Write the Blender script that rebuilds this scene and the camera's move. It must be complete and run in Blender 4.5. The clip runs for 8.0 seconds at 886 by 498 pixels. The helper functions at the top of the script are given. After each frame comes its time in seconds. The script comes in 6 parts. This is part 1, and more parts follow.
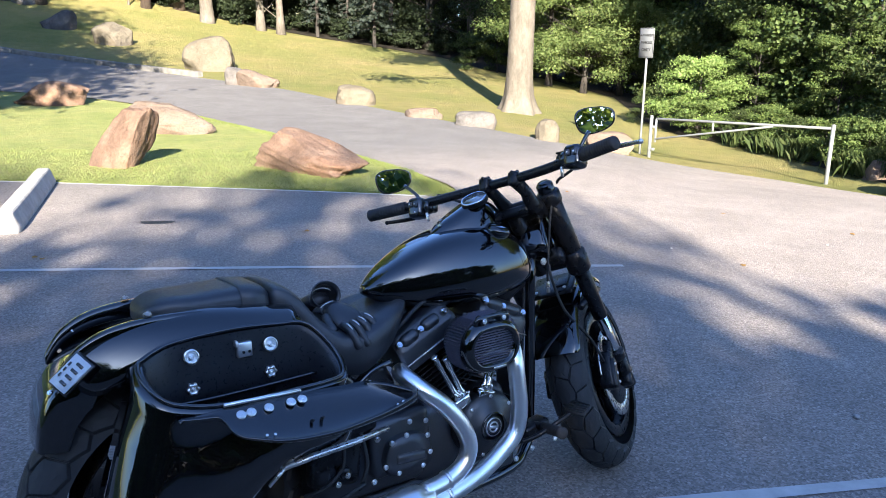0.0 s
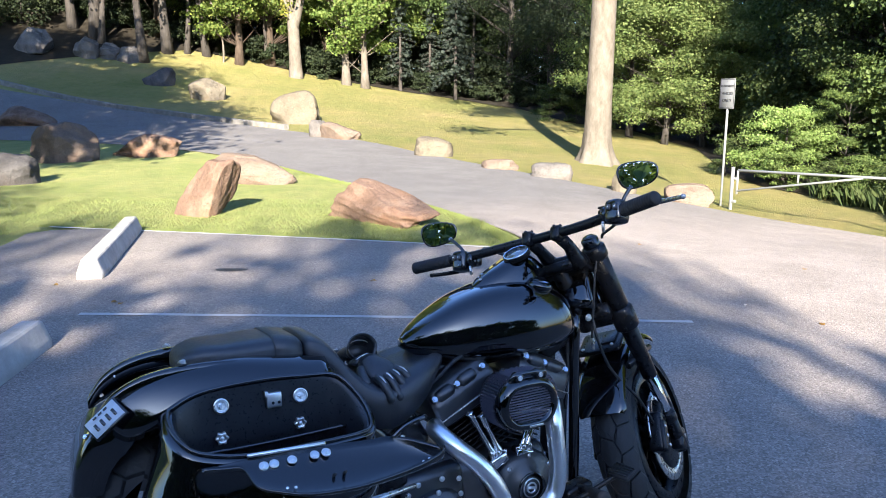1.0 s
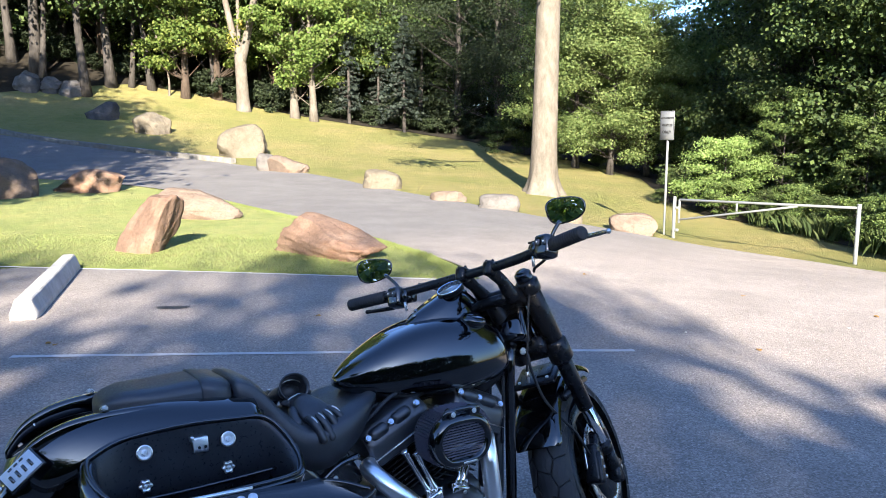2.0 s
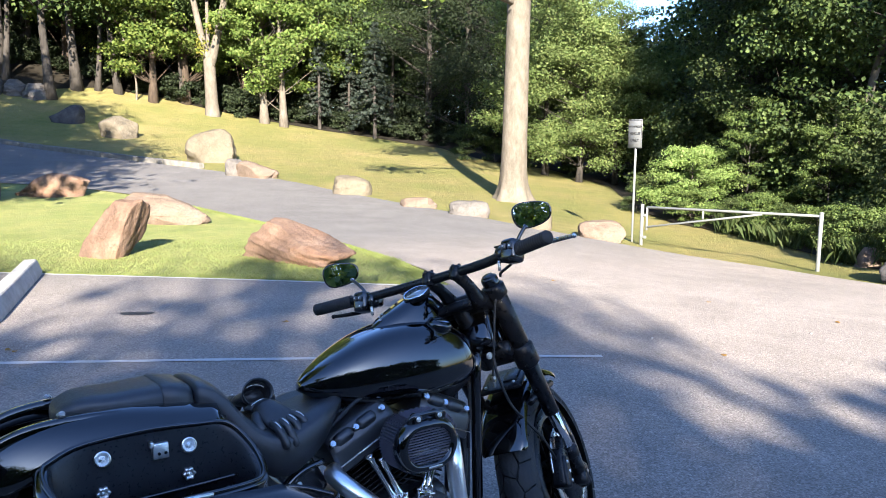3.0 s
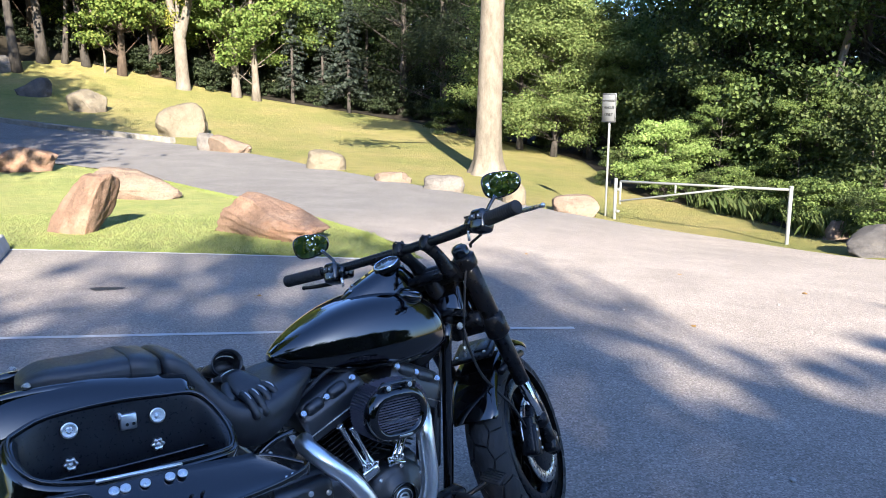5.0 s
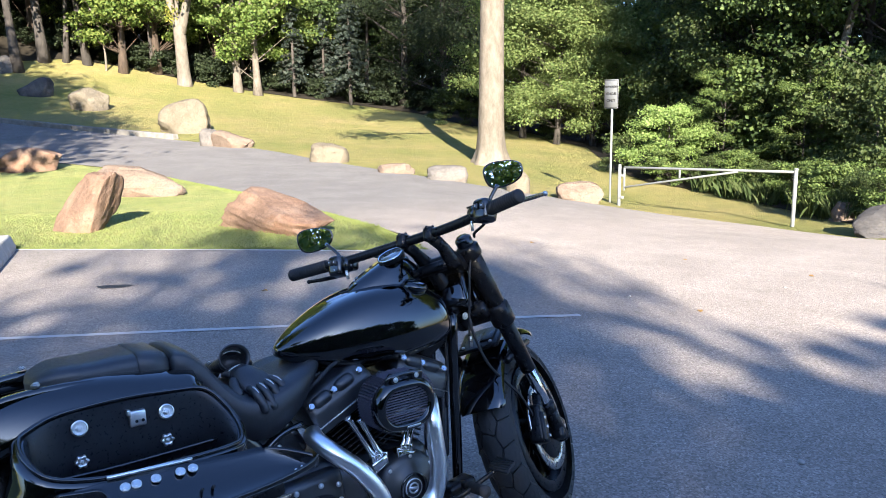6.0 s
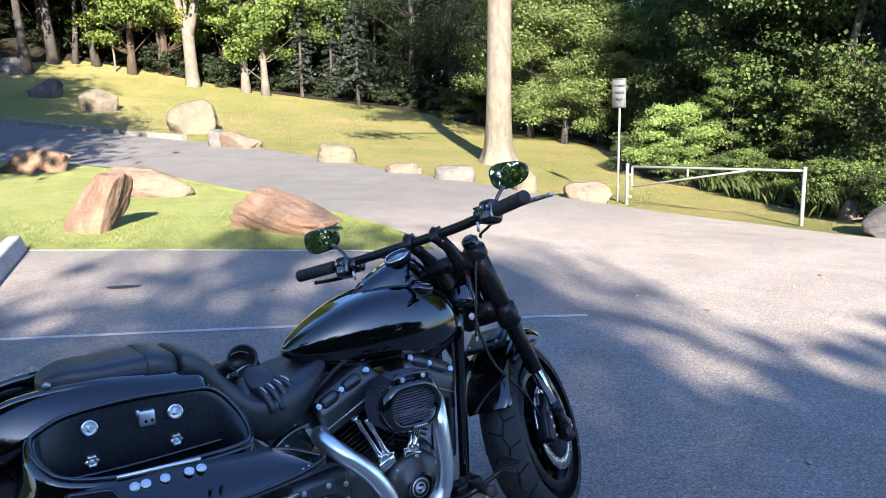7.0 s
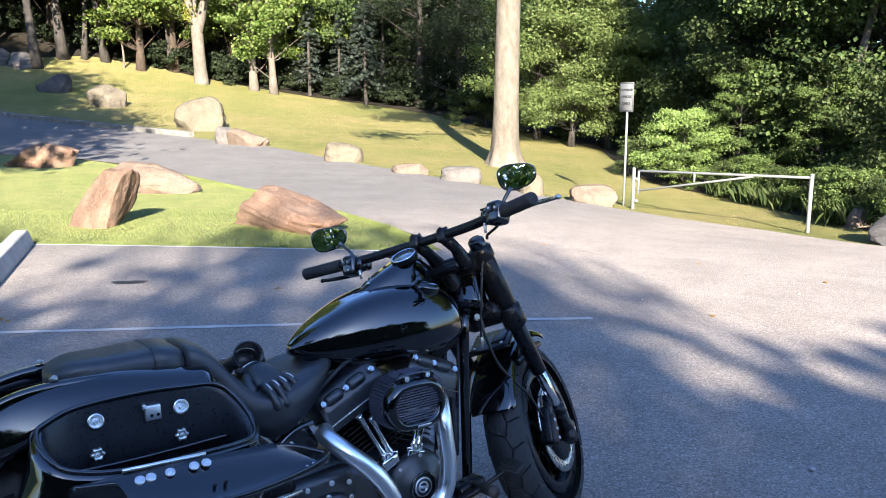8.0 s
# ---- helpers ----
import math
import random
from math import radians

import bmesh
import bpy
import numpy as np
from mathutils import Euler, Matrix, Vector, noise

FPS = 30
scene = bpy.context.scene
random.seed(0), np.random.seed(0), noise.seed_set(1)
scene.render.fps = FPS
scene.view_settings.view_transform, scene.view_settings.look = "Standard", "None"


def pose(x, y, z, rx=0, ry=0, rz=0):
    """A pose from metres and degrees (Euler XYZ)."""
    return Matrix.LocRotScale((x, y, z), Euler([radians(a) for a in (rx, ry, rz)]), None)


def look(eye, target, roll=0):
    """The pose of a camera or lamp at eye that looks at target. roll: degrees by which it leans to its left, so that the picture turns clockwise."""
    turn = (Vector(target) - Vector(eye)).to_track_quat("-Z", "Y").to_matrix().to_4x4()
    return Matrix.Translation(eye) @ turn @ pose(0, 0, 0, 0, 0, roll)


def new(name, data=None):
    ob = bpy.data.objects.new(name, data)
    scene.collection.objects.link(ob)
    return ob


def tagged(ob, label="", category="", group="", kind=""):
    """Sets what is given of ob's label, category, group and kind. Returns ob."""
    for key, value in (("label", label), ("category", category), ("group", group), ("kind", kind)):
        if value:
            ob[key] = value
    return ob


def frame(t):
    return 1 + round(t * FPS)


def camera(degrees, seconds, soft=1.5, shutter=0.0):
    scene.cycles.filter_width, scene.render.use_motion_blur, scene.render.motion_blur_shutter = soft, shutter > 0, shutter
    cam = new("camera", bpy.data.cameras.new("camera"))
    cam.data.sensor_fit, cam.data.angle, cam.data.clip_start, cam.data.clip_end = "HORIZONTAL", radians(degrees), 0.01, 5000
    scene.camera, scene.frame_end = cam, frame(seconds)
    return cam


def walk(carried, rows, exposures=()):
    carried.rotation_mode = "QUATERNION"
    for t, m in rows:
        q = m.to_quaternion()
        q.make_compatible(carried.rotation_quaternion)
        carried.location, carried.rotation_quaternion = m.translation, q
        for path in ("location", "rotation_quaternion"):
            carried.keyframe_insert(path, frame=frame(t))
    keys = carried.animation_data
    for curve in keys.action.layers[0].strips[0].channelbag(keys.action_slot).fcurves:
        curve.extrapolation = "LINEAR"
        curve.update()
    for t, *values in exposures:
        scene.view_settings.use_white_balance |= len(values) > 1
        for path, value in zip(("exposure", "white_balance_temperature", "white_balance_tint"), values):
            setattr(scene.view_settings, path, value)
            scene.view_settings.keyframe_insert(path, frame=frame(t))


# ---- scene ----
cam = camera(59.0, 8.0, soft=0.9)
PATH = [
    (0, (-1.51, -4.898, 1.442), (-1.388, -2.969, 0.93), 0.7),
    (0.5, (-1.39, -4.868, 1.432), (-1.456, -2.92, 0.982), 0.1),
    (1, (-1.394, -4.889, 1.452), (-1.477, -2.929, 1.062), 0.2),
    (1.5, (-1.364, -4.894, 1.471), (-1.389, -2.924, 1.13), -0.0),
    (3, (-1.326, -4.89, 1.46), (-1.212, -2.915, 1.166), 0.4),
    (3.5, (-1.322, -4.89, 1.463), (-1.175, -2.918, 1.163), 0.8),
    (4, (-1.33, -4.882, 1.462), (-1.16, -2.915, 1.147), 1.0),
    (4.5, (-1.307, -4.886, 1.453), (-1.132, -2.922, 1.118), 0.9),
    (5, (-1.31, -4.895, 1.447), (-1.134, -2.935, 1.091), 0.5),
    (6.5, (-1.303, -4.901, 1.451), (-1.149, -2.944, 1.068), -1.3),
    (7, (-1.302, -4.908, 1.454), (-1.16, -2.95, 1.073), -1.1),
    (7.5, (-1.303, -4.91, 1.453), (-1.165, -2.951, 1.074), -0.7),
    (8, (-1.308, -4.914, 1.453), (-1.178, -2.955, 1.075), -0.2),
]
walk(cam, [(t, look(eye, target, roll)) for t, eye, target, roll in PATH])

# ---- world, sun ----
SUN_EL, SUN_HEAD = radians(25.0), (-0.06, 1.0)
world = bpy.data.worlds.new("sky")
scene.world = world
world.use_nodes = True
wn = world.node_tree.nodes
sky = wn.new("ShaderNodeTexSky")
sky.sky_type, sky.sun_disc = "NISHITA", False
sky.sun_elevation, sky.sun_rotation = SUN_EL, math.atan2(-SUN_HEAD[0], -SUN_HEAD[1])
tint = wn.new("ShaderNodeMix")
tint.data_type, tint.blend_type = "RGBA", "MULTIPLY"
tint.inputs[0].default_value, tint.inputs[7].default_value = 1.0, (0.635, 0.875, 1.33, 1)
world.node_tree.links.new(sky.outputs[0], tint.inputs[6])
world.node_tree.links.new(tint.outputs[2], wn["Background"].inputs[0])
wn["Background"].inputs[1].default_value = 0.072
sun_data = bpy.data.lights.new("sun", "SUN")
sun_data.energy, sun_data.angle, sun_data.color = 5.5, radians(0.55), (1.0, 0.90, 0.76)
sun = new("sun", sun_data)
sun.matrix_world = look((0, 0, 60), (SUN_HEAD[0], SUN_HEAD[1], 60 - math.tan(SUN_EL) * math.hypot(*SUN_HEAD)))
scene.view_settings.exposure = 2.66


# ---- materials ----
def material(name, color, rough=0.6, metal=0.0, spec=0.5, coat=0.0):
    m = bpy.data.materials.new(name)
    m.use_nodes = True
    b = m.node_tree.nodes["Principled BSDF"]
    b.inputs["Base Color"].default_value = (*color, 1)
    b.inputs["Roughness"].default_value = rough
    b.inputs["Metallic"].default_value = metal
    b.inputs["Specular IOR Level"].default_value = spec
    b.inputs["Coat Weight"].default_value = coat
    b.inputs["Coat Roughness"].default_value = 0.03
    return m


def node(m, kind, **values):
    n = m.node_tree.nodes.new(kind)
    for key, value in values.items():
        n.inputs[key.replace("_", " ")].default_value = value
    return n


def join(m, a, b):
    m.node_tree.links.new(a, b)


def coords(m, scale=(1, 1, 1), which="Object"):
    tc = m.node_tree.nodes.new("ShaderNodeTexCoord")
    mp = m.node_tree.nodes.new("ShaderNodeMapping")
    mp.inputs["Scale"].default_value = scale
    join(m, tc.outputs[which], mp.inputs["Vector"])
    return mp.outputs["Vector"]


def noise_tex(m, vec, scale, detail=6.0, rough=0.6):
    n = node(m, "ShaderNodeTexNoise", Scale=scale, Detail=detail, Roughness=rough)
    join(m, vec, n.inputs["Vector"])
    return n.outputs["Fac"]


def ramp(m, fac, stops):
    r = m.node_tree.nodes.new("ShaderNodeValToRGB")
    el = r.color_ramp.elements
    while len(el) < len(stops):
        el.new(0.5)
    for e, (p, c) in zip(el, stops):
        e.position, e.color = p, (*c, 1) if len(c) == 3 else c
    join(m, fac, r.inputs["Fac"])
    return r.outputs["Color"]


def mix(m, fac, a, b, how="MIX"):
    n = m.node_tree.nodes.new("ShaderNodeMix")
    n.data_type, n.blend_type = "RGBA", how
    for s, v in ((0, fac), (6, a), (7, b)):
        if hasattr(v, "is_output"):
            join(m, v, n.inputs[s])
        else:
            n.inputs[s].default_value = v if s == 0 else (*v, 1)
    return n.outputs[2]


def bsdf(m):
    return m.node_tree.nodes["Principled BSDF"]


def bump(m, height, strength=0.3, distance=0.01):
    n = node(m, "ShaderNodeBump", Strength=strength, Distance=distance)
    join(m, height, n.inputs["Height"])
    join(m, n.outputs["Normal"], bsdf(m).inputs["Normal"])
    return n


def grey(v):
    return (v, v, v)


def mat_asphalt():
    m = material("asphalt", grey(0.1), 0.85, spec=0.35)
    v = coords(m)
    lot = ramp(m, noise_tex(m, v, 0.35, 5), [(0.3, (0.204, 0.178, 0.16)), (0.7, (0.248, 0.219, 0.197))])
    lane = ramp(m, noise_tex(m, v, 0.5, 6), [(0.3, (0.112, 0.106, 0.104)), (0.7, (0.139, 0.133, 0.129))])
    across = m.node_tree.nodes.new("ShaderNodeVectorMath")
    across.operation = "DOT_PRODUCT"
    across.inputs[1].default_value = (-0.07, 0.1, 0)
    join(m, v, across.inputs[0])
    seam = ramp(m, across.outputs["Value"], [(0.38, grey(0)), (0.80, grey(1))])
    big = mix(m, 1.0, mix(m, seam, lot, lane), grey(1.02), "MULTIPLY")
    vo = node(m, "ShaderNodeTexVoronoi", Scale=125.0)
    join(m, v, vo.inputs["Vector"])
    stones = ramp(m, vo.outputs["Color"], [(0.0, grey(0.28)), (0.5, grey(0.86)), (0.85, grey(1.35)), (1.0, grey(2.1))])
    fine = ramp(m, noise_tex(m, v, 60, 3), [(0.3, grey(0.75)), (0.7, grey(1.2))])
    col = mix(m, 0.68, big, stones, "MULTIPLY")
    col = mix(m, 0.7, col, fine, "MULTIPLY")
    patch = ramp(m, noise_tex(m, v, 1.7, 7, 0.7), [(0.35, grey(0.8)), (0.65, grey(1.1))])
    join(m, mix(m, 0.8, col, patch, "MULTIPLY"), bsdf(m).inputs["Base Color"])
    bump(m, vo.outputs["Distance"], 0.5, 0.006)
    return m


def mat_grass():
    m = material("lawn_grass", (0.15, 0.2, 0.03), 0.8, spec=0.2)
    v = coords(m)
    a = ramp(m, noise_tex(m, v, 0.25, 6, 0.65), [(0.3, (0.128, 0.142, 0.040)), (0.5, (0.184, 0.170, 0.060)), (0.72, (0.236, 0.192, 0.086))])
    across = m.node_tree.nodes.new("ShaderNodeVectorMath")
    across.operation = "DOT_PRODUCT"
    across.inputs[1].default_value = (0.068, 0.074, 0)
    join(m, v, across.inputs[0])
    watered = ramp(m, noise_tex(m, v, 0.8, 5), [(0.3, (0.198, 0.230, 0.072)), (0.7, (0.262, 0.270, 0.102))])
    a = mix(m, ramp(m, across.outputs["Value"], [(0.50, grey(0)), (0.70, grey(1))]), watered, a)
    b = ramp(m, noise_tex(m, v, 14, 6, 0.75), [(0.25, grey(0.74)), (0.55, grey(1.0)), (0.8, grey(1.22))])
    c = ramp(m, noise_tex(m, v, 90, 3, 0.7), [(0.3, grey(0.68)), (0.7, grey(1.25))])
    col = mix(m, 0.75, a, b, "MULTIPLY")
    col = mix(m, 0.8, col, c, "MULTIPLY")
    tufts = ramp(m, noise_tex(m, v, 2.3, 7, 0.75), [(0.36, (0.74, 0.82, 0.72)), (0.52, grey(1.0)), (0.68, (1.16, 1.08, 1.05))])
    join(m, mix(m, 0.8, col, tufts, "MULTIPLY"), bsdf(m).inputs["Base Color"])
    bump(m, noise_tex(m, v, 45, 5, 0.8), 0.9, 0.05)
    return m


def mat_rock(name, lo, mid, hi, scale=2.2, rust=(0.30, 0.15, 0.08)):
    """Weathered stone: broad tone, rusty patches, dark pits and cracks, fine grain."""
    m = material(name, mid, 0.88, spec=0.25)
    v = coords(m)
    a = ramp(m, noise_tex(m, v, scale, 8, 0.65), [(0.30, lo), (0.5, mid), (0.72, hi)])
    a = mix(m, ramp(m, noise_tex(m, coords(m, (1, 1, 1.8)), 1.1, 6, 0.7), [(0.52, grey(0)), (0.68, grey(0.55))]), a, rust)
    b = ramp(m, noise_tex(m, v, 30, 7, 0.75), [(0.3, grey(0.62)), (0.65, grey(1.18))])
    col = mix(m, 0.75, a, b, "MULTIPLY")
    vo = node(m, "ShaderNodeTexVoronoi", Scale=3.0)
    vo.feature = "DISTANCE_TO_EDGE"
    warp = m.node_tree.nodes.new("ShaderNodeVectorMath")
    wn_ = node(m, "ShaderNodeTexNoise", Scale=2.5, Detail=6.0)
    join(m, v, wn_.inputs["Vector"])
    join(m, v, warp.inputs[0])
    join(m, wn_.outputs["Color"], warp.inputs[1])
    join(m, warp.outputs["Vector"], vo.inputs["Vector"])
    crack = ramp(m, vo.outputs["Distance"], [(0.0, grey(0.5)), (0.022, grey(1))])
    col = mix(m, 0.6, col, crack, "MULTIPLY")
    join(m, col, bsdf(m).inputs["Base Color"])
    bump(m, noise_tex(m, v, 9, 10, 0.72), 0.8, 0.06)
    return m


def mat_leaf(name, a, b, c):
    m = material(name, a, 0.6, spec=0.18)
    g = m.node_tree.nodes.new("ShaderNodeNewGeometry")
    col = ramp(m, g.outputs["Random Per Island"], [(0.1, a), (0.55, b), (0.95, c)])
    v = coords(m)
    tone = ramp(m, noise_tex(m, v, 0.7, 3), [(0.3, grey(0.7)), (0.7, grey(1.3))])
    col = mix(m, 0.8, col, tone, "MULTIPLY")
    join(m, col, bsdf(m).inputs["Base Color"])
    t = m.node_tree.nodes.new("ShaderNodeBsdfTranslucent")
    join(m, mix(m, 0.6, col, (0.85, 1.0, 0.35), "MULTIPLY"), t.inputs["Color"])
    s = m.node_tree.nodes.new("ShaderNodeMixShader")
    s.inputs[0].default_value = 0.36
    join(m, bsdf(m).outputs[0], s.inputs[1])
    join(m, t.outputs[0], s.inputs[2])
    join(m, s.outputs[0], m.node_tree.nodes["Material Output"].inputs["Surface"])
    return m


def mat_bark(name, lo, hi, stretch=0.25, depth=0.05):
    m = material(name, lo, 0.9, spec=0.2)
    v = coords(m, (1, 1, stretch))
    a = ramp(m, noise_tex(m, v, 9, 8, 0.7), [(0.3, lo), (0.7, hi)])
    b = ramp(m, noise_tex(m, coords(m), 1.3, 4), [(0.3, grey(0.75)), (0.7, grey(1.15))])
    join(m, mix(m, 0.8, a, b, "MULTIPLY"), bsdf(m).inputs["Base Color"])
    bump(m, noise_tex(m, v, 14, 9, 0.75), 0.8, depth)
    return m


def mat_worn(name, color, rough, metal=0.0, amount=0.25, scale=6.0, relief=0.004, spec=0.5):
    m = material(name, color, rough, metal, spec)
    v = coords(m)
    f = noise_tex(m, v, scale, 7, 0.7)
    lo, hi = tuple(c * (1 - amount) for c in color), tuple(min(1, c * (1 + amount)) for c in color)
    join(m, ramp(m, f, [(0.3, lo), (0.7, hi)]), bsdf(m).inputs["Base Color"])
    join(m, ramp(m, noise_tex(m, v, scale * 4, 5), [(0.3, grey(max(0, rough - 0.1))), (0.7, grey(min(1, rough + 0.1)))]), bsdf(m).inputs["Roughness"])
    bump(m, noise_tex(m, v, scale * 8, 5, 0.7), 0.3, relief)
    return m


ASPHALT, GRASS = mat_asphalt(), mat_grass()
ROCK_TAN = mat_rock("tan_stone", (0.08, 0.059, 0.045), (0.13, 0.098, 0.077), (0.168, 0.132, 0.107), rust=(0.145, 0.086, 0.055))
ROCK_RED = mat_rock("red_brown_stone", (0.078, 0.049, 0.036), (0.146, 0.094, 0.068), (0.204, 0.146, 0.112), rust=(0.177, 0.082, 0.041))
ROCK_PALE = mat_rock("pale_stone", (0.076, 0.064, 0.047), (0.115, 0.099, 0.074), (0.142, 0.125, 0.097), 1.4, (0.112, 0.083, 0.055))
ROCK_GREY = mat_rock("grey_stone", (0.058, 0.054, 0.052), (0.102, 0.094, 0.088), (0.136, 0.126, 0.119), rust=(0.109, 0.078, 0.061))
# dark grey; also the gate boulder's grey with tree shade put in
ROCK_DARK_SHADE = mat_rock("dark_and_shaded_stone", (0.03, 0.029, 0.03), (0.058, 0.055, 0.055), (0.09, 0.086, 0.083), rust=(0.07, 0.052, 0.042))
LEAF_OAK = mat_leaf("oak_leaf", (0.051, 0.085, 0.0163), (0.085, 0.122, 0.026), (0.136, 0.16, 0.041))
LEAF_BRIGHT = mat_leaf("bright_leaf", (0.066, 0.110, 0.022), (0.094, 0.138, 0.032), (0.132, 0.165, 0.046))
LEAF_SAPLING = mat_leaf("sapling_leaf", (0.048, 0.08, 0.022), (0.078, 0.115, 0.032), (0.12, 0.16, 0.05))
# light green bush and olive oak, both lightened: sunlight put into the colour
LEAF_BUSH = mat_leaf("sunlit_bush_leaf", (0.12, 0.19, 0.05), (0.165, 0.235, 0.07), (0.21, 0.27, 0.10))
LEAF_SUNNY = mat_leaf("sunlit_olive_leaf", (0.078, 0.118, 0.036), (0.105, 0.143, 0.047), (0.145, 0.175, 0.064))
# deep green, with part of the right-hand trees' shade put into the colour
LEAF_MID = mat_leaf("shaded_green_leaf", (0.027, 0.045, 0.0143), (0.042, 0.063, 0.0197), (0.068, 0.088, 0.031))
# two darker leaf copies, the wood's shade put into their colour
LEAF_DARK = mat_leaf("shaded_dark_leaf", (0.031, 0.053, 0.018), (0.053, 0.084, 0.027), (0.088, 0.124, 0.036))
LEAF_DEEP = mat_leaf("deep_shade_leaf", (0.0122, 0.0190, 0.0095), (0.02, 0.03, 0.0136), (0.034, 0.046, 0.02))
LEAF_YELLOW = mat_leaf("yellowing_leaf", (0.109, 0.129, 0.02), (0.163, 0.17, 0.034), (0.224, 0.197, 0.048))
NEEDLE = mat_leaf("spruce_needles", (0.0150, 0.023, 0.0177), (0.024, 0.034, 0.027), (0.037, 0.048, 0.037))
BARK_PALE = mat_bark("pale_smooth_bark", (0.078, 0.067, 0.054), (0.146, 0.129, 0.107), 0.4, 0.03)
BARK_BROWN = mat_bark("brown_bark", (0.031, 0.022, 0.0170), (0.075, 0.056, 0.041))
BARK_GREY = mat_bark("grey_bark", (0.027, 0.024, 0.022), (0.061, 0.054, 0.048))
PAINT_WHITE = mat_worn("road_paint", (0.374, 0.374, 0.367), 0.7, amount=0.2, scale=9)
CONCRETE = mat_worn("concrete", (0.29, 0.283, 0.27), 0.85, amount=0.25, scale=7, relief=0.01)
KERB_STONE = mat_worn("kerb_concrete", (0.12, 0.114, 0.105), 0.9, amount=0.45, scale=5, relief=0.01)
GALVANISED = mat_worn("galvanised_steel", (0.184, 0.194, 0.194), 0.5, 0.35, amount=0.12)


# ---- mesh helpers ----
def link_mesh(name, bm, mat, parent=None, smooth=True):
    me = bpy.data.meshes.new(name)
    bm.normal_update()
    bm.to_mesh(me)
    bm.free()
    if smooth:
        me.shade_smooth()
    for one in mat if isinstance(mat, (list, tuple)) else [mat]:
        me.materials.append(one)
    ob = new(name, me)
    if parent:
        ob.parent = parent
    return ob


def part(name, bm, mat, parent, label="", smooth=True):
    return tagged(link_mesh(name, bm, mat, parent, smooth), label)


def empty(name, m, label, category, group=""):
    ob = new(name)
    ob.empty_display_size = 0.1
    ob.matrix_world = m
    return tagged(ob, label, category, group)


def smoothstep(a, b, x):
    t = max(0.0, min(1.0, (x - a) / (b - a)))
    return t * t * (3 - 2 * t)


def ground_z(x, y):
    """Height of the land: level at the parking place, rising to the wood on one side and falling to the gate on the other."""
    cx, cy = max(-27.0, min(10.0, x)), max(-30.0, min(42.0, y))
    u, v = (cx + 1) / 20, (cy - 3) / 20
    g = v * v / (v + 0.15) if v > 0 else 0.0
    z = g * (-0.4536 - 1.7022 * u - 3.5693 * u * u) + g * g * (0.8159 + 0.3328 * u + 2.9214 * u * u)
    return z - 0.5076 * math.exp(-(((x - 5) / 4.0) ** 2) - ((y - 8) / 6.5) ** 2)


def axis_steps(fine_a, fine_b, step, far):
    vals = list(np.arange(fine_a, fine_b + 1e-6, step))
    lo, hi, d = vals[0], vals[-1], step
    while lo > -far:
        d *= 1.35
        lo, hi = lo - d, hi + d
        vals = [lo] + vals + [hi]
    return vals


def build_ground():
    xs, ys = axis_steps(-28, 12, 0.5, 1500), axis_steps(-16, 44, 0.5, 1500)
    verts = [(x, y, ground_z(x, y) - 0.012 + 0.02 * (noise.noise((x * 0.9, y * 0.9, 0)) if y > 3.2 else 0)) for y in ys for x in xs]
    n = len(xs)
    faces = [(j * n + i, j * n + i + 1, (j + 1) * n + i + 1, (j + 1) * n + i) for j in range(len(ys) - 1) for i in range(n - 1)]
    me = bpy.data.meshes.new("ground")
    me.from_pydata(verts, [], faces)
    me.shade_smooth()
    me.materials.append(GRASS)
    return tagged(new("ground", me), "sloping mown lawn of yellow-green grass round the car park", "ground", kind="structure")


def draped(name, outline, lift, mat, step=0.6, thick=0.0):
    """A flat outline laid over the land, cut fine enough to follow it."""
    bm = bmesh.new()
    vs = [bm.verts.new((x, y, 0)) for x, y in outline]
    es = [bm.edges.new((vs[i], vs[(i + 1) % len(vs)])) for i in range(len(vs))]
    bmesh.ops.triangle_fill(bm, use_beauty=True, use_dissolve=False, edges=es)
    for k in (0, 1):
        lo, hi = min(p[k] for p in outline), max(p[k] for p in outline)
        at = math.floor(lo / step) * step + step
        while at < hi:
            no = (1, 0, 0) if k == 0 else (0, 1, 0)
            bmesh.ops.bisect_plane(bm, geom=bm.verts[:] + bm.edges[:] + bm.faces[:], plane_co=(at * no[0], at * no[1], 0), plane_no=no)
            at += step
    for v in bm.verts:
        v.co.z = ground_z(v.co.x, v.co.y) + lift
    bmesh.ops.recalc_face_normals(bm, faces=bm.faces[:])
    if bm.faces and sum(f.normal.z for f in bm.faces) < 0:
        bmesh.ops.reverse_faces(bm, faces=bm.faces[:])
    return link_mesh(name, bm, mat)


def rounded(points, times=2):
    for _ in range(times):
        out = []
        for i, p in enumerate(points):
            q = points[(i + 1) % len(points)]
            out += [(0.75 * p[0] + 0.25 * q[0], 0.75 * p[1] + 0.25 * q[1]), (0.25 * p[0] + 0.75 * q[0], 0.25 * p[1] + 0.75 * q[1])]
        points = out
    return points


ground = build_ground()
# past x = 5 the paving is unseen, widened to darken the tank's reflections
LOT = [(-5.3, -15), (-5.6, -3), (-5.85, 2.1), (-6.2, 3.45), (-3.0, 2.92), (-1.3, 2.68), (-0.75, 2.85), (-1.33, 4.33), (-2.88, 7.24), (-5.6, 11.1),
       (-7.6, 13.4), (-11, 15.8), (-22, 19.5), (-40, 22), (-42, 33), (-22, 28.4), (-12.5, 23.2), (-7, 19.4), (-4.2, 16.9), (-2.3, 13.6), (0.53, 10.1),
       (2.9, 8.6), (4.5, 7.3), (4.75, 5.5), (4.85, 4.0), (6.5, 2.6), (14, 1.0), (18, -6), (18, -15)]
